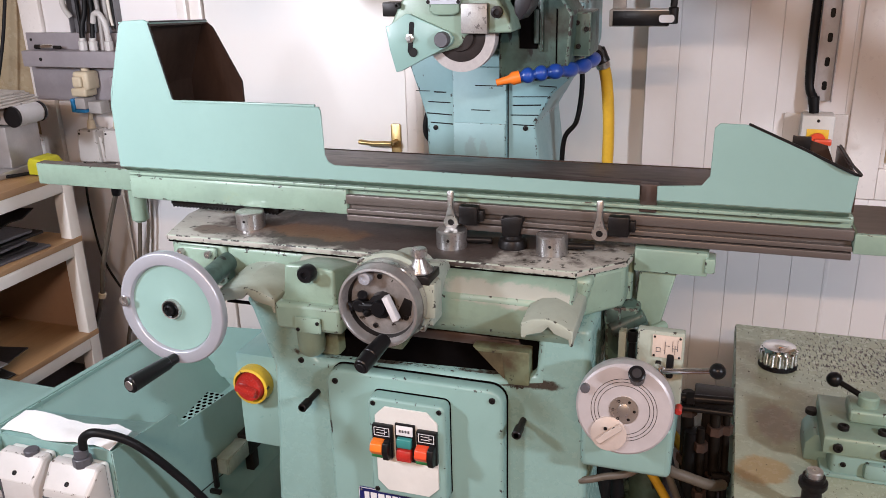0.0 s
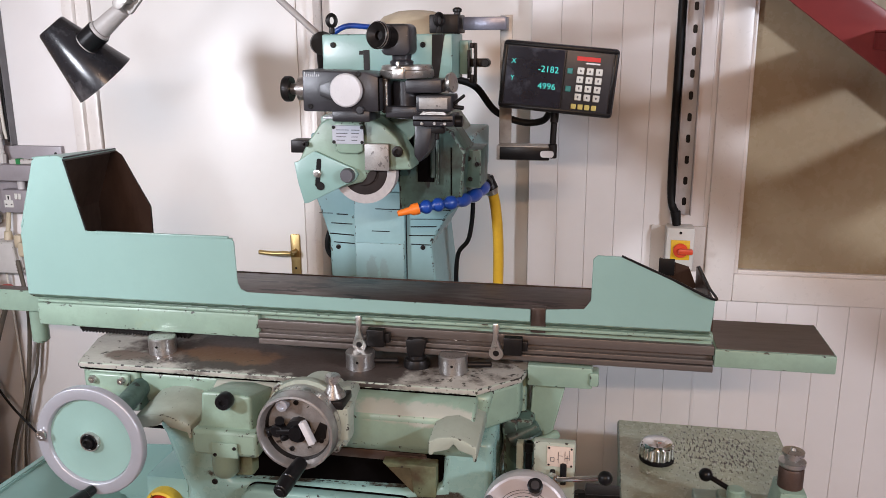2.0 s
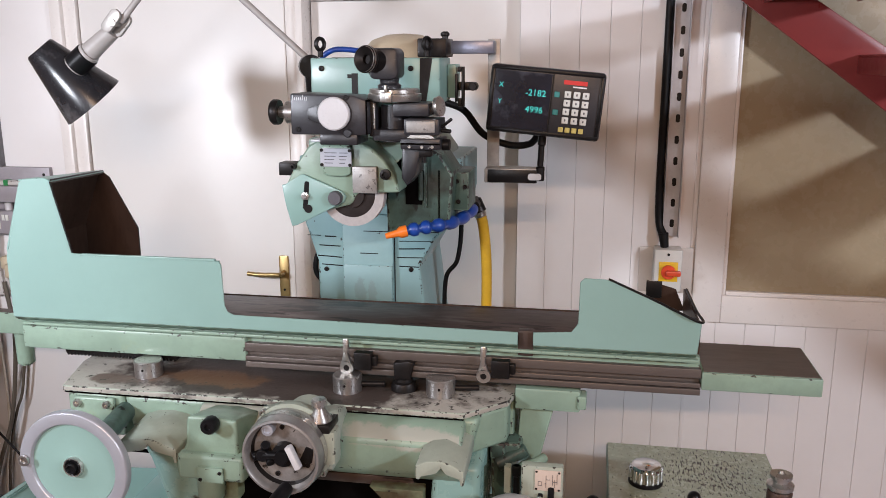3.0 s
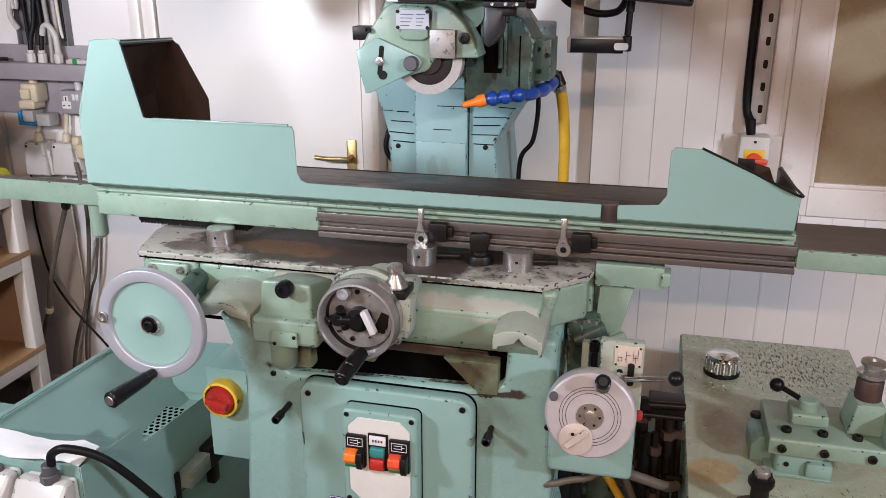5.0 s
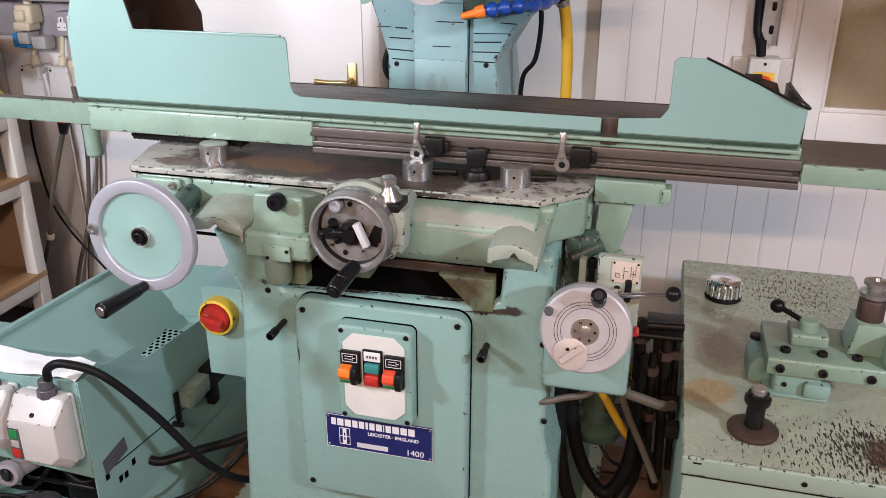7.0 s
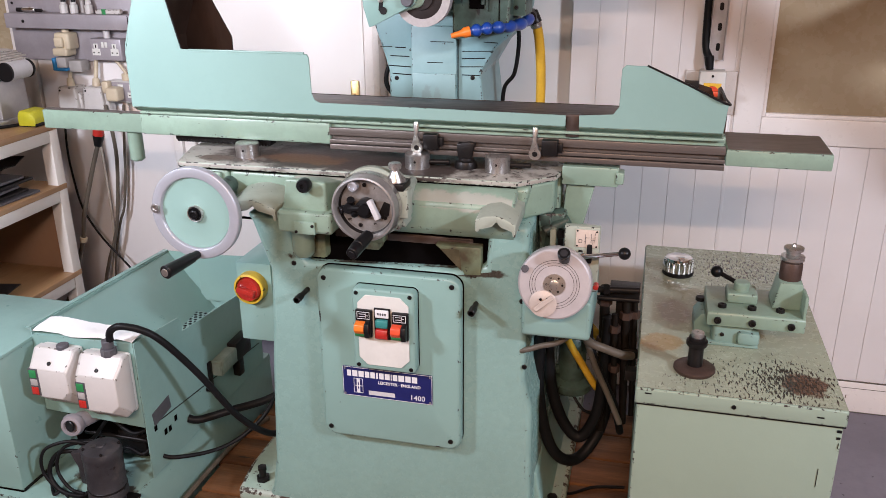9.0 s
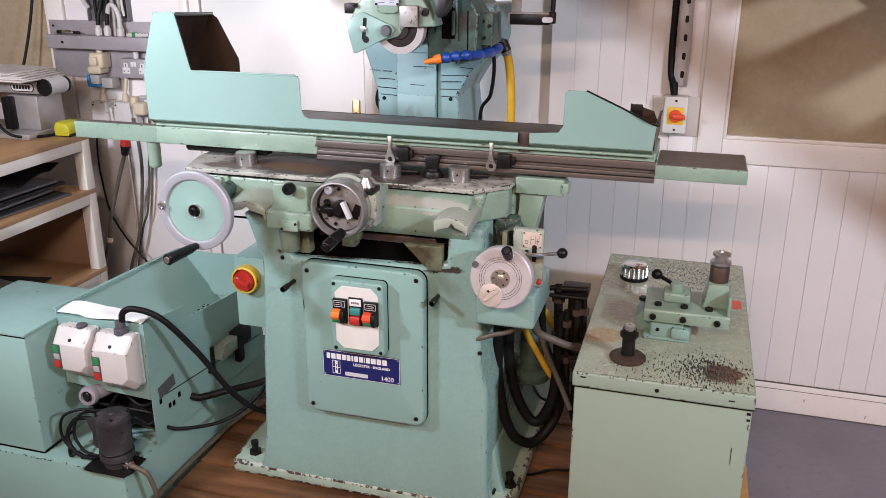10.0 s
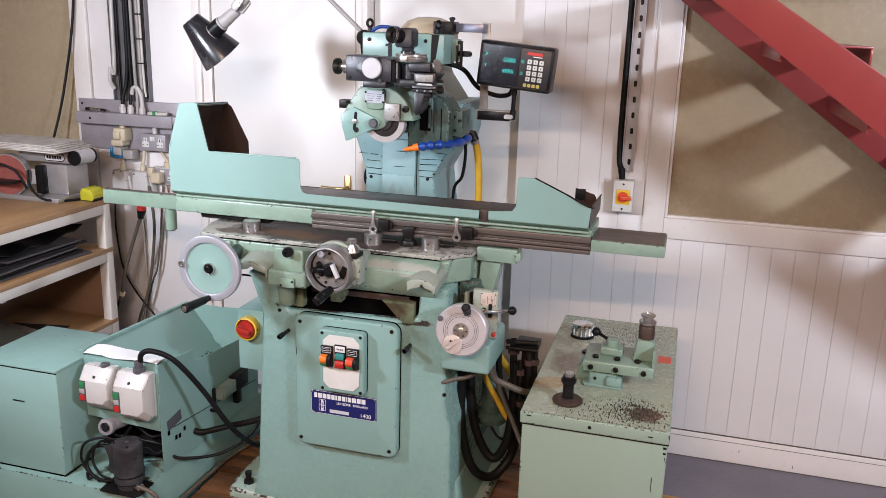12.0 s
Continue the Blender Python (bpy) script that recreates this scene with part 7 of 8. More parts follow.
part("sheet", bm, "white_cloth", tw)

fx = thing("flexible_conduit", (-0.84, 1.285, 0.69), "black flexible conduit looping from the starter to the machine", "conduit")
part("conduit", tube([(-0.841, 1.285, 0.695), (-0.835, 1.285, 0.722), (-0.80, 1.29, 0.735), (-0.74, 1.32, 0.70), (-0.68, 1.38, 0.58), (-0.62, 1.45, 0.42), (-0.57, 1.52, 0.33), (-0.54, 1.60, 0.30)], 0.0088, 14), "rubber", fx)
fx = thing("flexible_conduit", (-0.78, 1.56, 0.33), "black flexible conduit leaving the tank side", "conduit")
part("conduit", tube([(-0.80, 1.50, 0.355), (-0.77, 1.51, 0.350), (-0.70, 1.56, 0.36), (-0.62, 1.62, 0.37), (-0.55, 1.68, 0.40)], 0.0110, 14), "rubber", fx)
fx = thing("cable", (-0.78, 1.40, 0.29), "thin black cable running round the tank", "cable")
part("sheath", tube([(-0.83, 1.37, 0.33), (-0.77, 1.38, 0.315), (-0.68, 1.48, 0.30), (-0.60, 1.56, 0.36), (-0.555, 1.60, 0.48), (-0.53, 1.64, 0.60)], 0.0055), "rubber", fx)


fx = thing("cable", (0.25, 1.70, 0.152), "thin black cable lying on the boards beside the foot", "cable")
part("sheath", tube([(0.160, 1.50, 0.197), (0.172, 1.60, 0.196), (0.236, 1.69, 0.151), (0.290, 1.73, 0.151), (0.345, 1.745, 0.151), (0.376, 1.75, 0.151)], 0.0045), "rubber", fx)


def coolant_pump():
    p = thing("coolant_pump", (-0.852, 1.205, 0.288), "grey cylindrical coolant pump motor on a flange", "pump")
    c = (-0.852, 1.205, 0.288)
    part("flange", join(prism([(c[0] - 0.075, 1.150), (c[0] + 0.055, 1.150), (c[0] + 0.066, 1.175), (c[0] + 0.060, 1.245), (c[0] - 0.06, 1.25), (c[0] - 0.08, 1.20)], "xy", 0.2885, 0.295, 0.001)), "dark_steel", p, "oily black base plate")
    part("body", lathe([(0, 0.006), (0.038, 0.006), (0.038, 0.022), (0.047, 0.030), (0.047, 0.046), (0.0455, 0.048), (0.0455, 0.136), (0.0470, 0.142), (0.0470, 0.152), (0.044, 0.160), (0.030, 0.165), (0.012, 0.166), (0.010, 0.169), (0, 0.169)], c, (0, 0, 1), 48), "pump_grey", p)
    for k in range(4):
        bolt(p, (c[0] + 0.040 * math.cos(k * 1.57 + 0.6), c[1] + 0.040 * math.sin(k * 1.57 + 0.6), 0.448), 0.0035, 0.006, (0, 0, 1))
    part("band", lathe([(0.0456, 0.050), (0.0468, 0.051), (0.0468, 0.055), (0.0456, 0.056)], c, (0, 0, 1), 48), "dark_steel", p)
    part("terminal_box", join(box(-0.935, -0.895, 1.21, 1.27, 0.34, 0.42, 0.006), prism([(-0.94, 0.42), (-0.89, 0.43), (-0.885, 0.36), (-0.91, 0.35)], "xz", 1.20, 1.212, 0.002)), "pump_grey", p)
    part("cable", tube([(-0.93, 1.24, 0.40), (-0.99, 1.22, 0.40), (-1.02, 1.21, 0.345), (-0.99, 1.20, 0.305), (-0.93, 1.195, 0.300), (-0.90, 1.205, 0.315)], 0.006), "rubber", p)
    part("base_lump", box(-0.97, -0.91, 1.25, 1.31, 0.289, 0.33, 0.008), "pump_grey", p)
    part("hose_clip", rod((-0.815, 1.19, 0.305), (-0.795, 1.185, 0.305), 0.014, seg=12), "chrome", p)
    part("hose", tube([(-0.80, 1.186, 0.305), (-0.775, 1.185, 0.303), (-0.750, 1.190, 0.285), (-0.738, 1.195, 0.245), (-0.740, 1.205, 0.205), (-0.755, 1.22, 0.175), (-0.778, 1.25, 0.158), (-0.785, 1.30, 0.156), (-0.787, 1.37, 0.1555), (-0.787, 1.48, 0.1555), (-0.784, 1.60, 0.1555), (-0.772, 1.74, 0.1555), (-0.74, 1.84, 0.1555)], 0.0072), "braided_hose", p, "grey-brown braided hose")
    for pts in ([(-0.91, 1.24, 0.42), (-0.95, 1.22, 0.44), (-1.01, 1.20, 0.42), (-1.03, 1.20, 0.36), (-1.00, 1.20, 0.31), (-0.95, 1.20, 0.297)], [(-0.90, 1.25, 0.43), (-0.97, 1.22, 0.42), (-0.995, 1.21, 0.36), (-0.96, 1.20, 0.315), (-0.915, 1.195, 0.31)], [(-1.03, 1.22, 0.297), (-1.00, 1.19, 0.297), (-0.985, 1.20, 0.303), (-0.96, 1.19, 0.297)]):
        part("lead", tube(pts, 0.0042), "rubber", p)


coolant_pump()


# ---- shelf unit along the side with its contents ----
SX, SY1, SY0 = -1.72, 2.31, 0.75
def shelf_unit():
    s = thing("shelf_unit", (-2.05, 1.6, 0.0), "white painted timber shelf unit with plywood shelves", "shelf")
    for z, t in ((0.962, 0.022), (0.736, 0.020), (0.392, 0.020)):
        bd = part("shelf_board", box(-2.40, SX + 0.002, SY0, SY1, z - t, z, 0.002), "bench_wood", s, "worn plywood shelf")
        part("front_rail", box(SX - 0.020, SX - 0.0005, SY0, SY1 - 0.046, z - t - 0.042, z - t - 0.0005, 0.002), "shelf_white", s)
    for y in (SY1 - 0.045, SY0):
        part("post", box(SX - 0.045, SX, y, y + 0.045, 0.0, 0.939, 0.003), "shelf_white", s)
        part("post", box(-2.40, -2.355, y, y + 0.045, 0.0, 0.939, 0.003), "shelf_white", s)
    part("side_board", box(-2.355, SX - 0.046, SY1 - 0.012, SY1 - 0.002, 0.36, 0.715, 0.001), "mdf", s, "brown hardboard end")
    part("back_board", box(-2.412, -2.401, SY0, SY1, 0.1, 0.939, 0.001), "shelf_white", s)
    return s


shelf_unit()


def belt_sander():
    """A bench belt and disc sander; its maker's mark is a plain panel."""
    b = thing("bench_sander", (-1.92, 2.22, 0.962), "grey bench belt and disc sander with a red-brown disc", "sander")
    part("base", box(-2.20, -1.835, 2.12, 2.36, 0.962, 0.985, 0.006), "silver", b)
    part("motor_housing", box(-1.985, -1.845, 2.20, 2.34, 0.985, 1.120, 0.006), "silver", b)
    part("vent_panel", box(-1.985, -1.950, 2.165, 2.205, 0.990, 1.115, 0.004), "black", b)
    arm = part("belt_arm", join(box(-2.08, -1.79, 2.18, 2.27, 1.130, 1.180, 0.010), rod((-1.785, 2.18, 1.158), (-1.785, 2.30, 1.158), 0.030)), "silver", b)
    part("belt_roll", rod((-1.785, 2.182, 1.158), (-1.785, 2.285, 1.158), 0.0315, b=0.004), "pale_disc", arm)
    for y in (2.178, 2.285):
        part("belt_edge", rod((-1.785, y, 1.158), (-1.785, y + 0.010, 1.158), 0.033), "black", arm)
    part("belt", box(-2.30, -1.80, 2.19, 2.265, 1.1805, 1.187, 0.001), "mdf", arm)
    part("badge", prism(rounded(-1.935, -1.835, 1.142, 1.171, 0.013, 5), "xz", 2.1775, 2.1795, 0), "pale_disc", arm, "pale oval badge")
    part("badge_edge", join(prism(rounded(-1.938, -1.832, 1.139, 1.174, 0.015, 5), "xz", 2.1785, 2.1798, 0)), "black", arm)
    part("mark", join(*[box(-1.925 + 0.0135 * i, -1.915 + 0.0135 * i, 2.1766, 2.1774, 1.149, 1.164, 0) for i in range(6)]), "black", arm)
    ds = part("disc", lathe([(0, 0), (0.085, 0), (0.087, 0.004), (0, 0.005)], (-2.10, 2.13, 1.07), (0.25, -1, 0), 48), "sander_red", b, "red-brown sanding disc")
    part("disc_guard", lathe([(0.090, -0.03), (0.094, -0.03), (0.094, 0.006), (0.090, 0.006)], (-2.10, 2.13, 1.07), (0.25, -1, 0), 48), "silver", ds)
    part("table", box(-2.20, -2.02, 2.05, 2.12, 1.045, 1.055, 0.002), "dark_steel", b)
    part("lead", tube([(-1.98, 2.12, 1.10), (-1.96, 2.10, 1.04), (-1.90, 2.10, 0.985), (-1.84, 2.16, 0.970), (-1.80, 2.22, 0.969)], 0.0055), "rubber", b)
    part("lead", tube([(-2.18, 2.09, 1.10), (-2.10, 2.07, 1.13), (-2.02, 2.09, 1.10), (-1.985, 2.11, 1.02)], 0.0055), "rubber", b)
    return b


belt_sander()
random.seed(21)
for i in range(5):
    z = 1.1875 + i * 0.0065
    np_ = thing("newspaper", (-2.02, 2.23, z), "folded old newspapers stacked on the sander", "newspaper", "newspapers on the sander")
    part("sheet", box(-2.27, -1.79 - 0.015 * i, 2.10, 2.32, z, z + 0.006, 0.002, 1, turn=about((-2.0, 2.2, z), 0, 0, random.uniform(-7, 7))), "paper", np_)

tp = thing("tape_measure", (-1.76, 2.29, 0.962), "bright yellow and black tape measure on the shelf", "tape")
part("case", prism([(-1.80, 0.963), (-1.728, 0.963), (-1.728, 0.995), (-1.745, 1.016), (-1.79, 1.020), (-1.80, 1.0)], "xz", 2.215, 2.30, 0.006), "hi_vis", tp)
part("grip", box(-1.798, -1.726, 2.216, 2.306, 0.9625, 0.976, 0.004), "black", tp)

# folders and dark boxes on the middle shelf, sheets on the lowest one
random.seed(31)
for i in range(7):
    z = 0.737 + i * 0.011
    fd = thing("folder", (-2.02, 1.95, z), "black card folder lying flat on the middle shelf", "folder", "folders on the middle shelf")
    y0 = 1.55 + 0.03 * i
    part("cover", box(-2.30, SX - 0.03 - 0.02 * (i % 3), y0, 2.20 - 0.03 * (i % 4), z, z + 0.009, 0.002, 1, turn=about((-2, 1.9, z), 0, 0, random.uniform(-4, 4))), "card" if i % 3 else "motor_grey", fd)
for i, x in enumerate((-1.80, -1.86)):
    cl = thing("cloth_bundle", (x, 1.62 + 0.1 * i, 0.737), "crumpled dark blue cloth bundle on the shelf", "cloth", "cloth bundles")
    bm = lathe([(0.055 * math.sin(radians(a)), -0.04 * math.cos(radians(a))) for a in range(0, 181, 15)], (x, 1.60 + 0.13 * i, 0.778), (0, 0, 1), 24)
    for v in bm.verts:
        k = noise.noise(v.co * 28.0) * 0.012
        v.co += Vector((k, noise.noise(v.co * 25.0 + Vector((3, 1, 2))) * 0.012, 0))
        v.co.z = max(v.co.z + k, 0.737)
    part("bundle", bm, "navy", cl)
for i in range(8):
    z = 0.393 + i * 0.006
    sh = thing("sheet", (-1.95, 1.85, z), "grey-green card sheets piled on the lowest shelf", "sheet", "sheets on the lowest shelf")
    y0 = 1.35 + random.uniform(0, 0.25)
    part("sheet", box(-2.2 + random.uniform(0, 0.2), SX - 0.01 - random.uniform(0, 0.05), y0, y0 + random.uniform(0.35, 0.5), z, z + 0.004, 0.0008, 1, turn=about((-1.95, 1.8, z), 0, 0, random.uniform(-16, 16))), ("slate", "card", "silver", "slate")[i % 4], sh)
rb = thing("rubber_sheet", (-2.0, 1.95, 0.815), "curled black rubber sheet over the folders", "rubber sheet")
bm = bmesh.new()
rows = [[bm.verts.new((-2.28 + 0.52 * i / 10, 1.55 + 0.62 * j / 12, 0.823 + 0.020 * math.sin(j * 0.9 + i * 0.25) ** 2 + 0.012 * (j > 9) * (j - 9))) for j in range(13)] for i in range(11)]
for i in range(10):
    for j in range(12):
        bm.faces.new((rows[i][j], rows[i + 1][j], rows[i + 1][j + 1], rows[i][j + 1]))
ex = bmesh.ops.extrude_face_region(bm, geom=bm.faces[:])
bmesh.ops.translate(bm, verts=[v for v in ex["geom"] if isinstance(v, bmesh.types.BMVert)], vec=(0, 0, 0.003))
part("sheet", bm, "rubber", rb)


# ---- socket board on the wall ----
def socket_board():
    b = thing("socket_board", (-1.78, WALL, 1.14), "grey painted board with conduit box, switched sockets and plugs", "socket board")
    part("board", box(-2.066, -1.484, WALL - 0.020, WALL - 0.001, 1.140, 1.376, 0.002), "socket_grey", b)
    for x, z in ((-1.505, 1.352), (-1.500, 1.158), (-2.045, 1.352)):
        bolt(b, (x, WALL - 0.020, z), 0.005, 0.002)
    tr = part("trunking", box(-2.036, -1.464, WALL - 0.085, WALL - 0.020, 1.266, 1.320, 0.003), "socket_grey", b, "grey steel trunking")
    part("trunking_end", box(-1.510, -1.507, WALL - 0.0862, WALL - 0.085, 1.267, 1.319, 0), "dark_steel", tr)
    bolt(tr, (-1.955, WALL - 0.085, 1.292), 0.006, 0.002)
    part("name_tag", box(-1.650, -1.545, WALL - 0.07, WALL - 0.05, 1.3205, 1.338, 0.004), "aged_white", tr, "white tag with a green band")
    part("tag_band", box(-1.622, -1.606, WALL - 0.0712, WALL - 0.049, 1.3203, 1.3388, 0), "green_btn", tr)
    ds = part("double_socket", box(-1.698, -1.566, WALL - 0.065, WALL - 0.020, 1.152, 1.232, 0.006), "socket_grey", b, "grey metal-clad double socket")
    y = WALL - 0.0655
    for x in (-1.672, -1.594):
        part("insert", join(prism(rounded(x - 0.009, x + 0.009, 1.196, 1.214, 0.002, 2), "xz", y - 0.0008, y, 0), prism(rounded(x - 0.017, x + 0.017, 1.171, 1.1955, 0.002, 2), "xz", y - 0.0008, y, 0)), "white_plastic", ds)
        part("pin_holes", join(box(x - 0.0022, x + 0.0022, y - 0.0014, y - 0.0008, 1.198, 1.210, 0), box(x - 0.013, x - 0.007, y - 0.0014, y - 0.0008, 1.179, 1.1835, 0), box(x + 0.007, x + 0.013, y - 0.0014, y - 0.0008, 1.179, 1.1835, 0)), "black", ds)
    for x in (-1.641, -1.627):
        part("rocker", box(x - 0.0055, x + 0.0055, y - 0.003, y, 1.200, 1.220, 0.001), "white_plastic", ds)
    part("stub", rod((-1.632, WALL - 0.045, 1.232), (-1.632, WALL - 0.045, 1.267), 0.012), "conduit", ds)
    ad = part("adaptor", join(box(-1.836, -1.772, WALL - 0.085, WALL - 0.022, 1.188, 1.252, 0.010, 3), box(-1.846, -1.782, WALL - 0.092, WALL - 0.03, 1.166, 1.196, 0.008, 3), box(-1.828, -1.792, WALL - 0.098, WALL - 0.08, 1.200, 1.236, 0.006, 3), rod((-1.804, WALL - 0.05, 1.25), (-1.804, WALL - 0.05, 1.267), 0.014)), "cream_plastic", b, "aged cream adaptor")
    part("blue_plug", join(box(-1.852, -1.838, WALL - 0.095, WALL - 0.035, 1.112, 1.160, 0.004), box(-1.838, -1.792, WALL - 0.095, WALL - 0.035, 1.112, 1.122, 0.003)), "plug_blue", ad, "bright blue plug shroud")
    part("plug_cover", join(box(-1.837, -1.794, WALL - 0.09, WALL - 0.03, 1.123, 1.162, 0.004), box(-1.792, -1.738, WALL - 0.08, WALL - 0.03, 1.108, 1.150, 0.004)), "grey_pvc", ad)
    return b


socket_board()


def plug_box(x, z0, w, h, material, label):
    p = thing("wall_socket", (x, WALL, z0), label, "socket", "sockets below the board")
    bd = part("body", prism([(x - w / 2, z0), (x + w / 2, z0), (x + w / 2 * 0.78, z0 + h), (x - w / 2 * 0.78, z0 + h)], "xz", WALL - 0.075, WALL - 0.001, 0.007, 3), material, p)
    part("flap", prism([(x + w * 0.30, z0), (x + w / 2 + 0.012, z0), (x + w / 2 + 0.004, z0 + h * 0.72), (x + w * 0.30, z0 + h * 0.9)], "xz", WALL - 0.06, WALL - 0.02, 0.004), material, bd)
    part("gland", join(rod((x, WALL - 0.04, z0 + h), (x, WALL - 0.04, z0 + h + 0.03), 0.016, 0.012), tube([(x, WALL - 0.04, z0 + h + 0.03), (x + 0.004, WALL - 0.035, z0 + h + 0.06), (x + 0.01, WALL - 0.03, z0 + h + 0.12)], 0.008)), "cream_plastic", p)
    bolt(p, (x - w * 0.28, WALL - 0.075, z0 + h - 0.014), 0.004, 0.002)
    return p


plug_box(-1.826, 0.930, 0.098, 0.118, "aged_white", "off-white plastic industrial socket on the wall")
plug_box(-1.712, 0.936, 0.100, 0.115, "aged_white", "off-white plastic industrial socket with cream gland")
ss = thing("wall_socket", (-1.575, WALL, 0.99), "grey-faced single socket with a cream plug in it", "socket", "sockets below the board")
part("body", box(-1.660, -1.496, WALL - 0.045, WALL - 0.001, 0.992, 1.074, 0.004), "aged_white", ss)
part("face", box(-1.640, -1.512, WALL - 0.0475, WALL - 0.045, 0.997, 1.069, 0.001), "socket_grey", ss, "grey face plate")
part("insert", join(box(-1.566, -1.544, WALL - 0.0490, WALL - 0.0475, 1.040, 1.062, 0), box(-1.576, -1.534, WALL - 0.0490, WALL - 0.0475, 1.012, 1.032, 0), box(-1.614, -1.592, WALL - 0.0505, WALL - 0.0475, 1.036, 1.062, 0.001)), "white_plastic", ss)
part("holes", join(box(-1.558, -1.552, WALL - 0.0496, WALL - 0.0491, 1.044, 1.056, 0), box(-1.571, -1.564, WALL - 0.0496, WALL - 0.0491, 1.019, 1.023, 0), box(-1.546, -1.539, WALL - 0.0496, WALL - 0.0491, 1.019, 1.023, 0)), "black", ss)
part("plug", join(box(-1.640, -1.588, WALL - 0.100, WALL - 0.048, 1.004, 1.056, 0.010, 3), box(-1.668, -1.640, WALL - 0.075, WALL - 0.046, 1.03, 1.075, 0.006)), "cream_plastic", ss, "cream three-pin plug")
part("gland", join(rod((-1.585, WALL - 0.025, 1.074), (-1.585, WALL - 0.025, 1.100), 0.019, seg=12), tube([(-1.585, WALL - 0.025, 1.098), (-1.600, WALL - 0.028, 1.122), (-1.625, WALL - 0.03, 1.155)], 0.006)), "cream_plastic", ss)
tags = thing("paper_tag", (-1.57, WALL - 0.03, 0.93), "brown creased paper tags hung below the socket", "tag")
for x, w in ((-1.600, 0.034), (-1.556, 0.040)):
    part("tag", prism([(x - w * 0.3, 0.99), (x + w * 0.25, 0.99), (x + w * 0.6, 0.93), (x - w * 0.5, 0.925)], "xz", WALL - 0.040, WALL - 0.037, 0.0005, 1), "cream_label", tags)

# cables up the wall in their tray
tr = thing("cable_tray", (-1.76, WALL, 1.38), "dark galvanised tray with black, grey and white cables", "cable tray")
part("tray", box(-1.852, -1.664, WALL - 0.010, WALL - 0.001, 1.377, TOP, 0.001), "tray_grey", tr)
for x in (-1.857, -1.664):
    part("tray_lip", box(x, x + 0.005, WALL - 0.03, WALL - 0.001, 1.377, TOP, 0.0005), "tray_grey", tr)
for x in (-1.795, -1.752, -1.688):
    part("gland", join(rod((x, WALL - 0.05, 1.3205), (x, WALL - 0.05, 1.352), 0.015, seg=8), rod((x, WALL - 0.05, 1.352), (x, WALL - 0.05, 1.362), 0.011)), "aged_white", tr)
for pts, rr, mt in (
        ([(-1.795, WALL - 0.05, 1.355), (-1.792, WALL - 0.045, 1.40), (-1.778, WALL - 0.03, 1.48), (-1.770, WALL - 0.025, 1.70), (-1.772, WALL - 0.025, TOP)], 0.009, "rubber"),
        ([(-1.752, WALL - 0.05, 1.355), (-1.752, WALL - 0.04, 1.42), (-1.756, WALL - 0.028, 1.55), (-1.752, WALL - 0.025, TOP)], 0.008, "rubber"),
        ([(-1.688, WALL - 0.05, 1.355), (-1.692, WALL - 0.05, 1.41), (-1.712, WALL - 0.05, 1.442), (-1.735, WALL - 0.045, 1.438), (-1.748, WALL - 0.04, 1.412)], 0.010, "aged_white"),
        ([(-1.722, WALL - 0.04, 1.32), (-1.726, WALL - 0.03, 1.42), (-1.735, WALL - 0.026, 1.60), (-1.735, WALL - 0.026, TOP)], 0.008, "grey_pvc"),
        ([(-1.700, WALL - 0.026, 1.40), (-1.704, WALL - 0.024, 1.60), (-1.715, WALL - 0.024, TOP)], 0.0075, "grey_pvc"),
        ([(-1.682, WALL - 0.024, 1.40), (-1.690, WALL - 0.024, 1.60), (-1.694, WALL - 0.024, TOP)], 0.006, "cable_white"),
        ([(-1.672, WALL - 0.024, 1.39), (-1.674, WALL - 0.024, TOP)], 0.0045, "rubber"),
        ([(-1.815, WALL - 0.026, 1.38), (-1.818, WALL - 0.024, 1.60), (-1.806, WALL - 0.024, TOP)], 0.006, "rubber"),
        ([(-1.848, WALL - 0.03, 1.43), (-1.858, WALL - 0.045, 1.47), (-1.850, WALL - 0.045, 1.53), (-1.838, WALL - 0.03, 1.60), (-1.836, WALL - 0.024, TOP)], 0.010, "aged_white")):
    part("cable", tube(pts, rr), mt, tr)
for z in (1.55, 1.66, 1.77, 1.90, 2.05):
    part("clip", box(-1.710, -1.678, WALL - 0.036, WALL - 0.032, z, z + 0.006, 0), "black", tr)
sw = thing("pocket_torch", (-2.0, WALL - 0.06, 1.322), "small silver and black torch lying on the trunking", "torch")
part("body", lathe([(0, 0), (0.006, 0), (0.010, 0.012), (0.010, 0.05), (0.006, 0.058), (0, 0.058)], (-1.975, WALL - 0.055, 1.331), (1, 0, 0), 20), "chrome", sw)
part("tail", rod((-1.917, WALL - 0.055, 1.330), (-1.888, WALL - 0.055, 1.330), 0.006), "dark_steel", sw)
part("cap", rod((-1.998, WALL - 0.055, 1.331), (-1.975, WALL - 0.055, 1.331), 0.008), "dark_steel", sw)

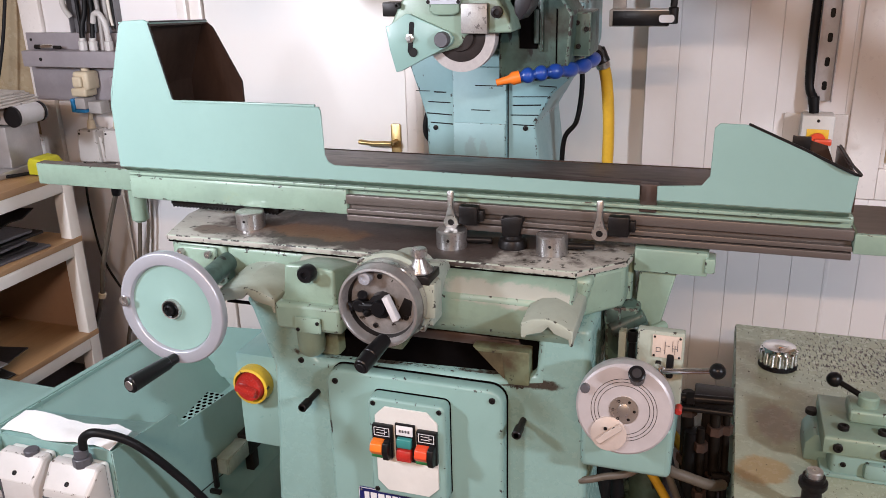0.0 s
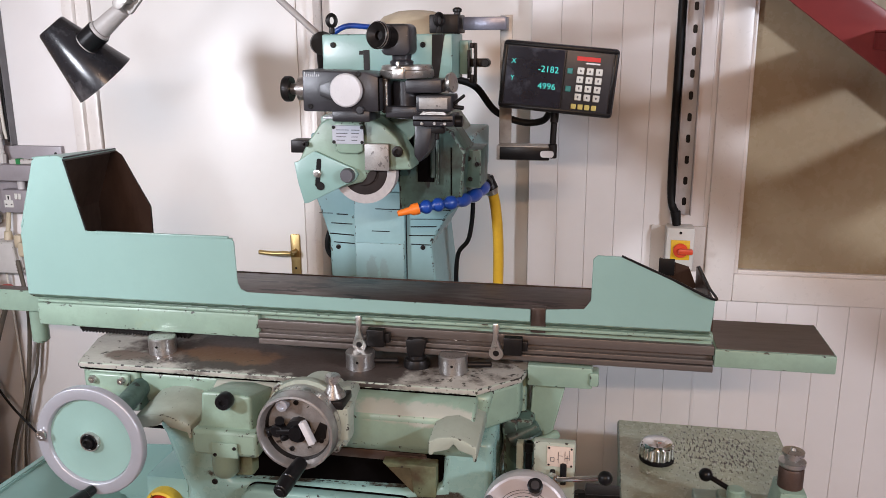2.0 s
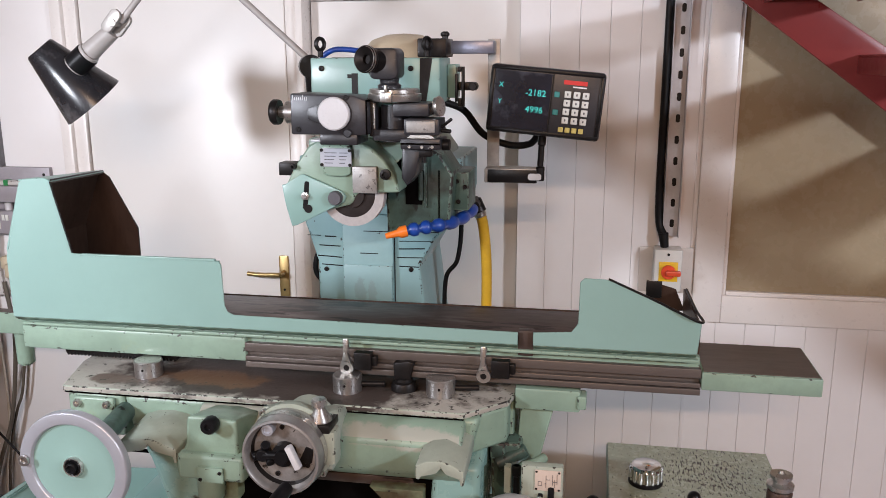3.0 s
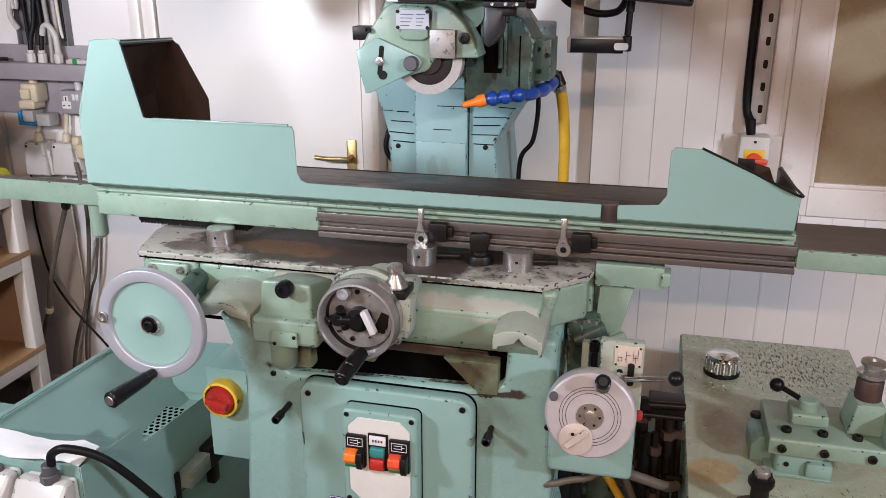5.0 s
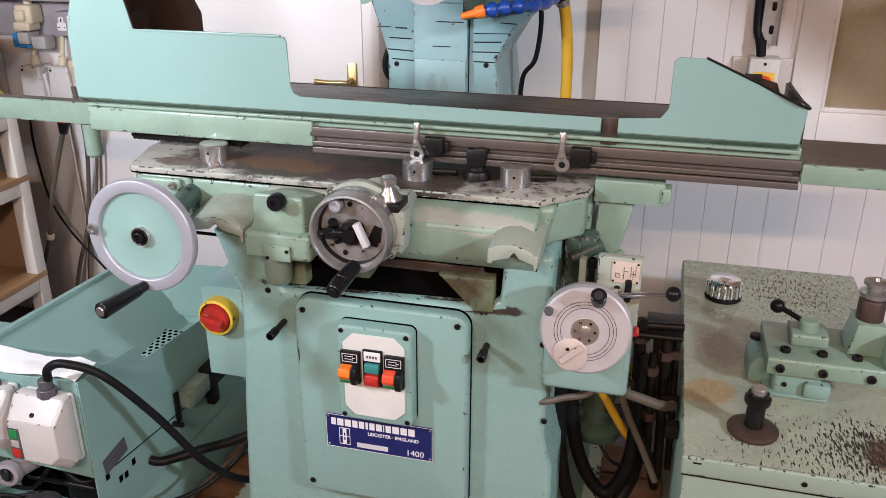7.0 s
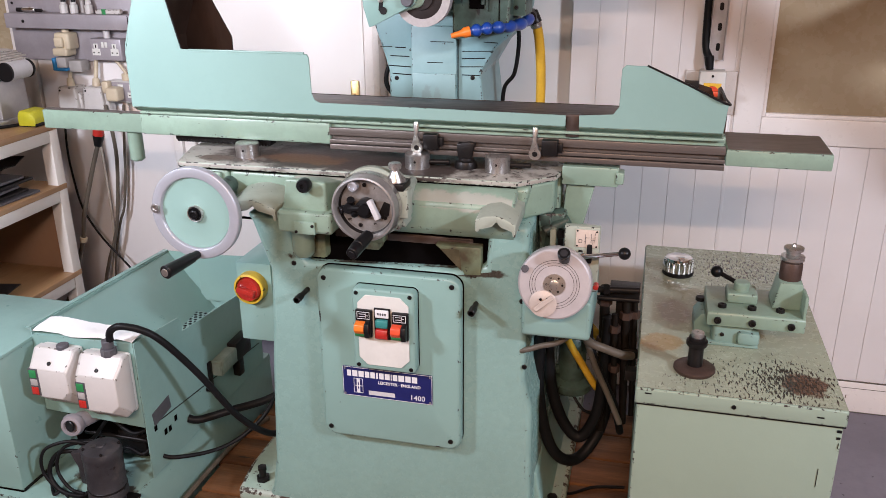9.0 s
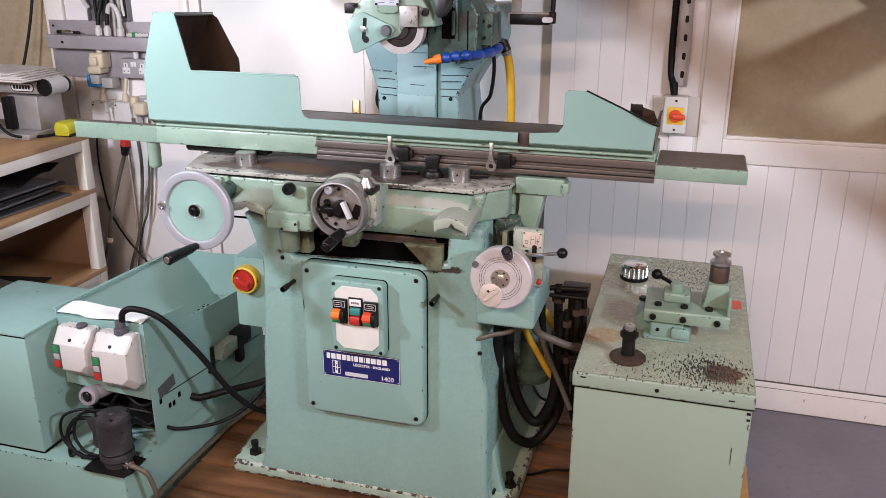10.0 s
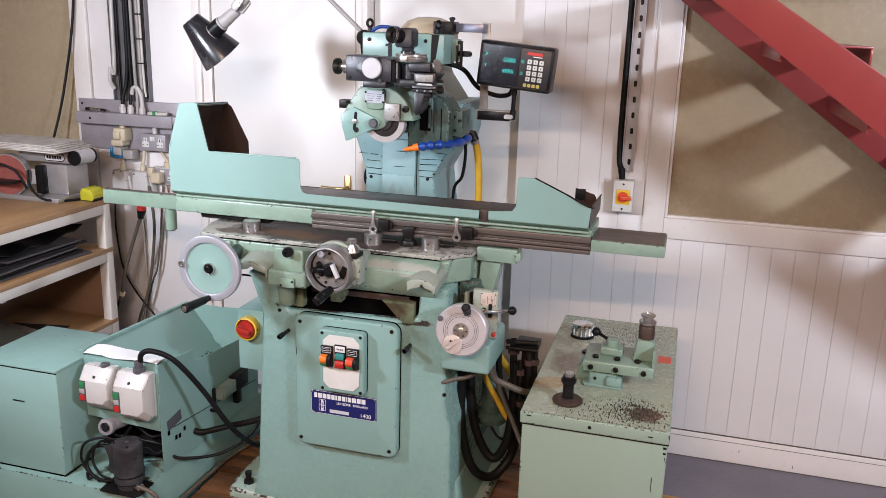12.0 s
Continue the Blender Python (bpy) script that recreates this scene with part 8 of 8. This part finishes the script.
for pts, r, mt, label in (
        ([(-1.99, WALL - 0.02, TOP), (-2.03, WALL - 0.03, 1.9), (-2.10, WALL - 0.06, 1.45), (-2.16, WALL - 0.12, 1.15), (-2.19, WALL - 0.20, 0.98)], 0.006, "rubber", "black cable hanging from the ceiling to the shelf"),
        ([(-1.86, 2.54, 0.96), (-1.859, 2.52, 0.825), (-1.857, 2.52, 0.717), (-1.835, 2.52, 0.565), (-1.771, 2.52, 0.448), (-1.691, 2.52, 0.358), (-1.62, 2.52, 0.28)], 0.0042, "rubber", "thin black cable drooping across the wall"),
        ([(-1.665, 2.53, 0.985), (-1.649, 2.53, 0.812), (-1.667, 2.53, 0.645), (-1.703, 2.53, 0.469), (-1.763, 2.53, 0.318), (-1.80, 2.53, 0.19), (-1.82, 2.54, 0.03)], 0.0075, "lead_brown", "brown-grey cable hanging down the wall"),
        ([(-1.60, 2.55, 0.985), (-1.625, 2.55, 0.80), (-1.637, 2.55, 0.70), (-1.663, 2.55, 0.57), (-1.690, 2.55, 0.506), (-1.725, 2.555, 0.404), (-1.76, 2.56, 0.25), (-1.78, 2.57, 0.06)], 0.005, "lead_brown", "thin brown-grey cable hanging down the wall"),
        ([(-1.745, 2.565, 0.955), (-1.745, 2.575, 0.70), (-1.752, 2.58, 0.45), (-1.79, 2.58, 0.22), (-1.81, 2.58, 0.05)], 0.0045, "cable_white", "white cable running down the wall")):
    cb = thing("cable", pts[-1], label, "cable")
    part("sheath", tube(pts, r), mt, cb)
cb = thing("trailing_lead", (-1.93, 2.40, 0.02), "brown-grey lead with a red industrial plug hanging beside the shelf", "cable")
part("plug", join(rod((-1.614, 2.40, 0.935), (-1.619, 2.40, 0.898), 0.019, 0.021)), "red", cb, "red industrial plug")
part("plug_end", rod((-1.619, 2.40, 0.898), (-1.628, 2.40, 0.858), 0.021, 0.014), "black", cb)
part("sheath", tube([(-1.628, 2.40, 0.862), (-1.650, 2.40, 0.81), (-1.683, 2.40, 0.727), (-1.739, 2.40, 0.574), (-1.763, 2.40, 0.47), (-1.843, 2.40, 0.277), (-1.915, 2.40, 0.13), (-1.96, 2.40, 0.012)], 0.0085), "lead_brown", cb)
part("tie", rod((-1.757, 2.40, 0.485), (-1.762, 2.40, 0.466), 0.014), "cream_plastic", cb)
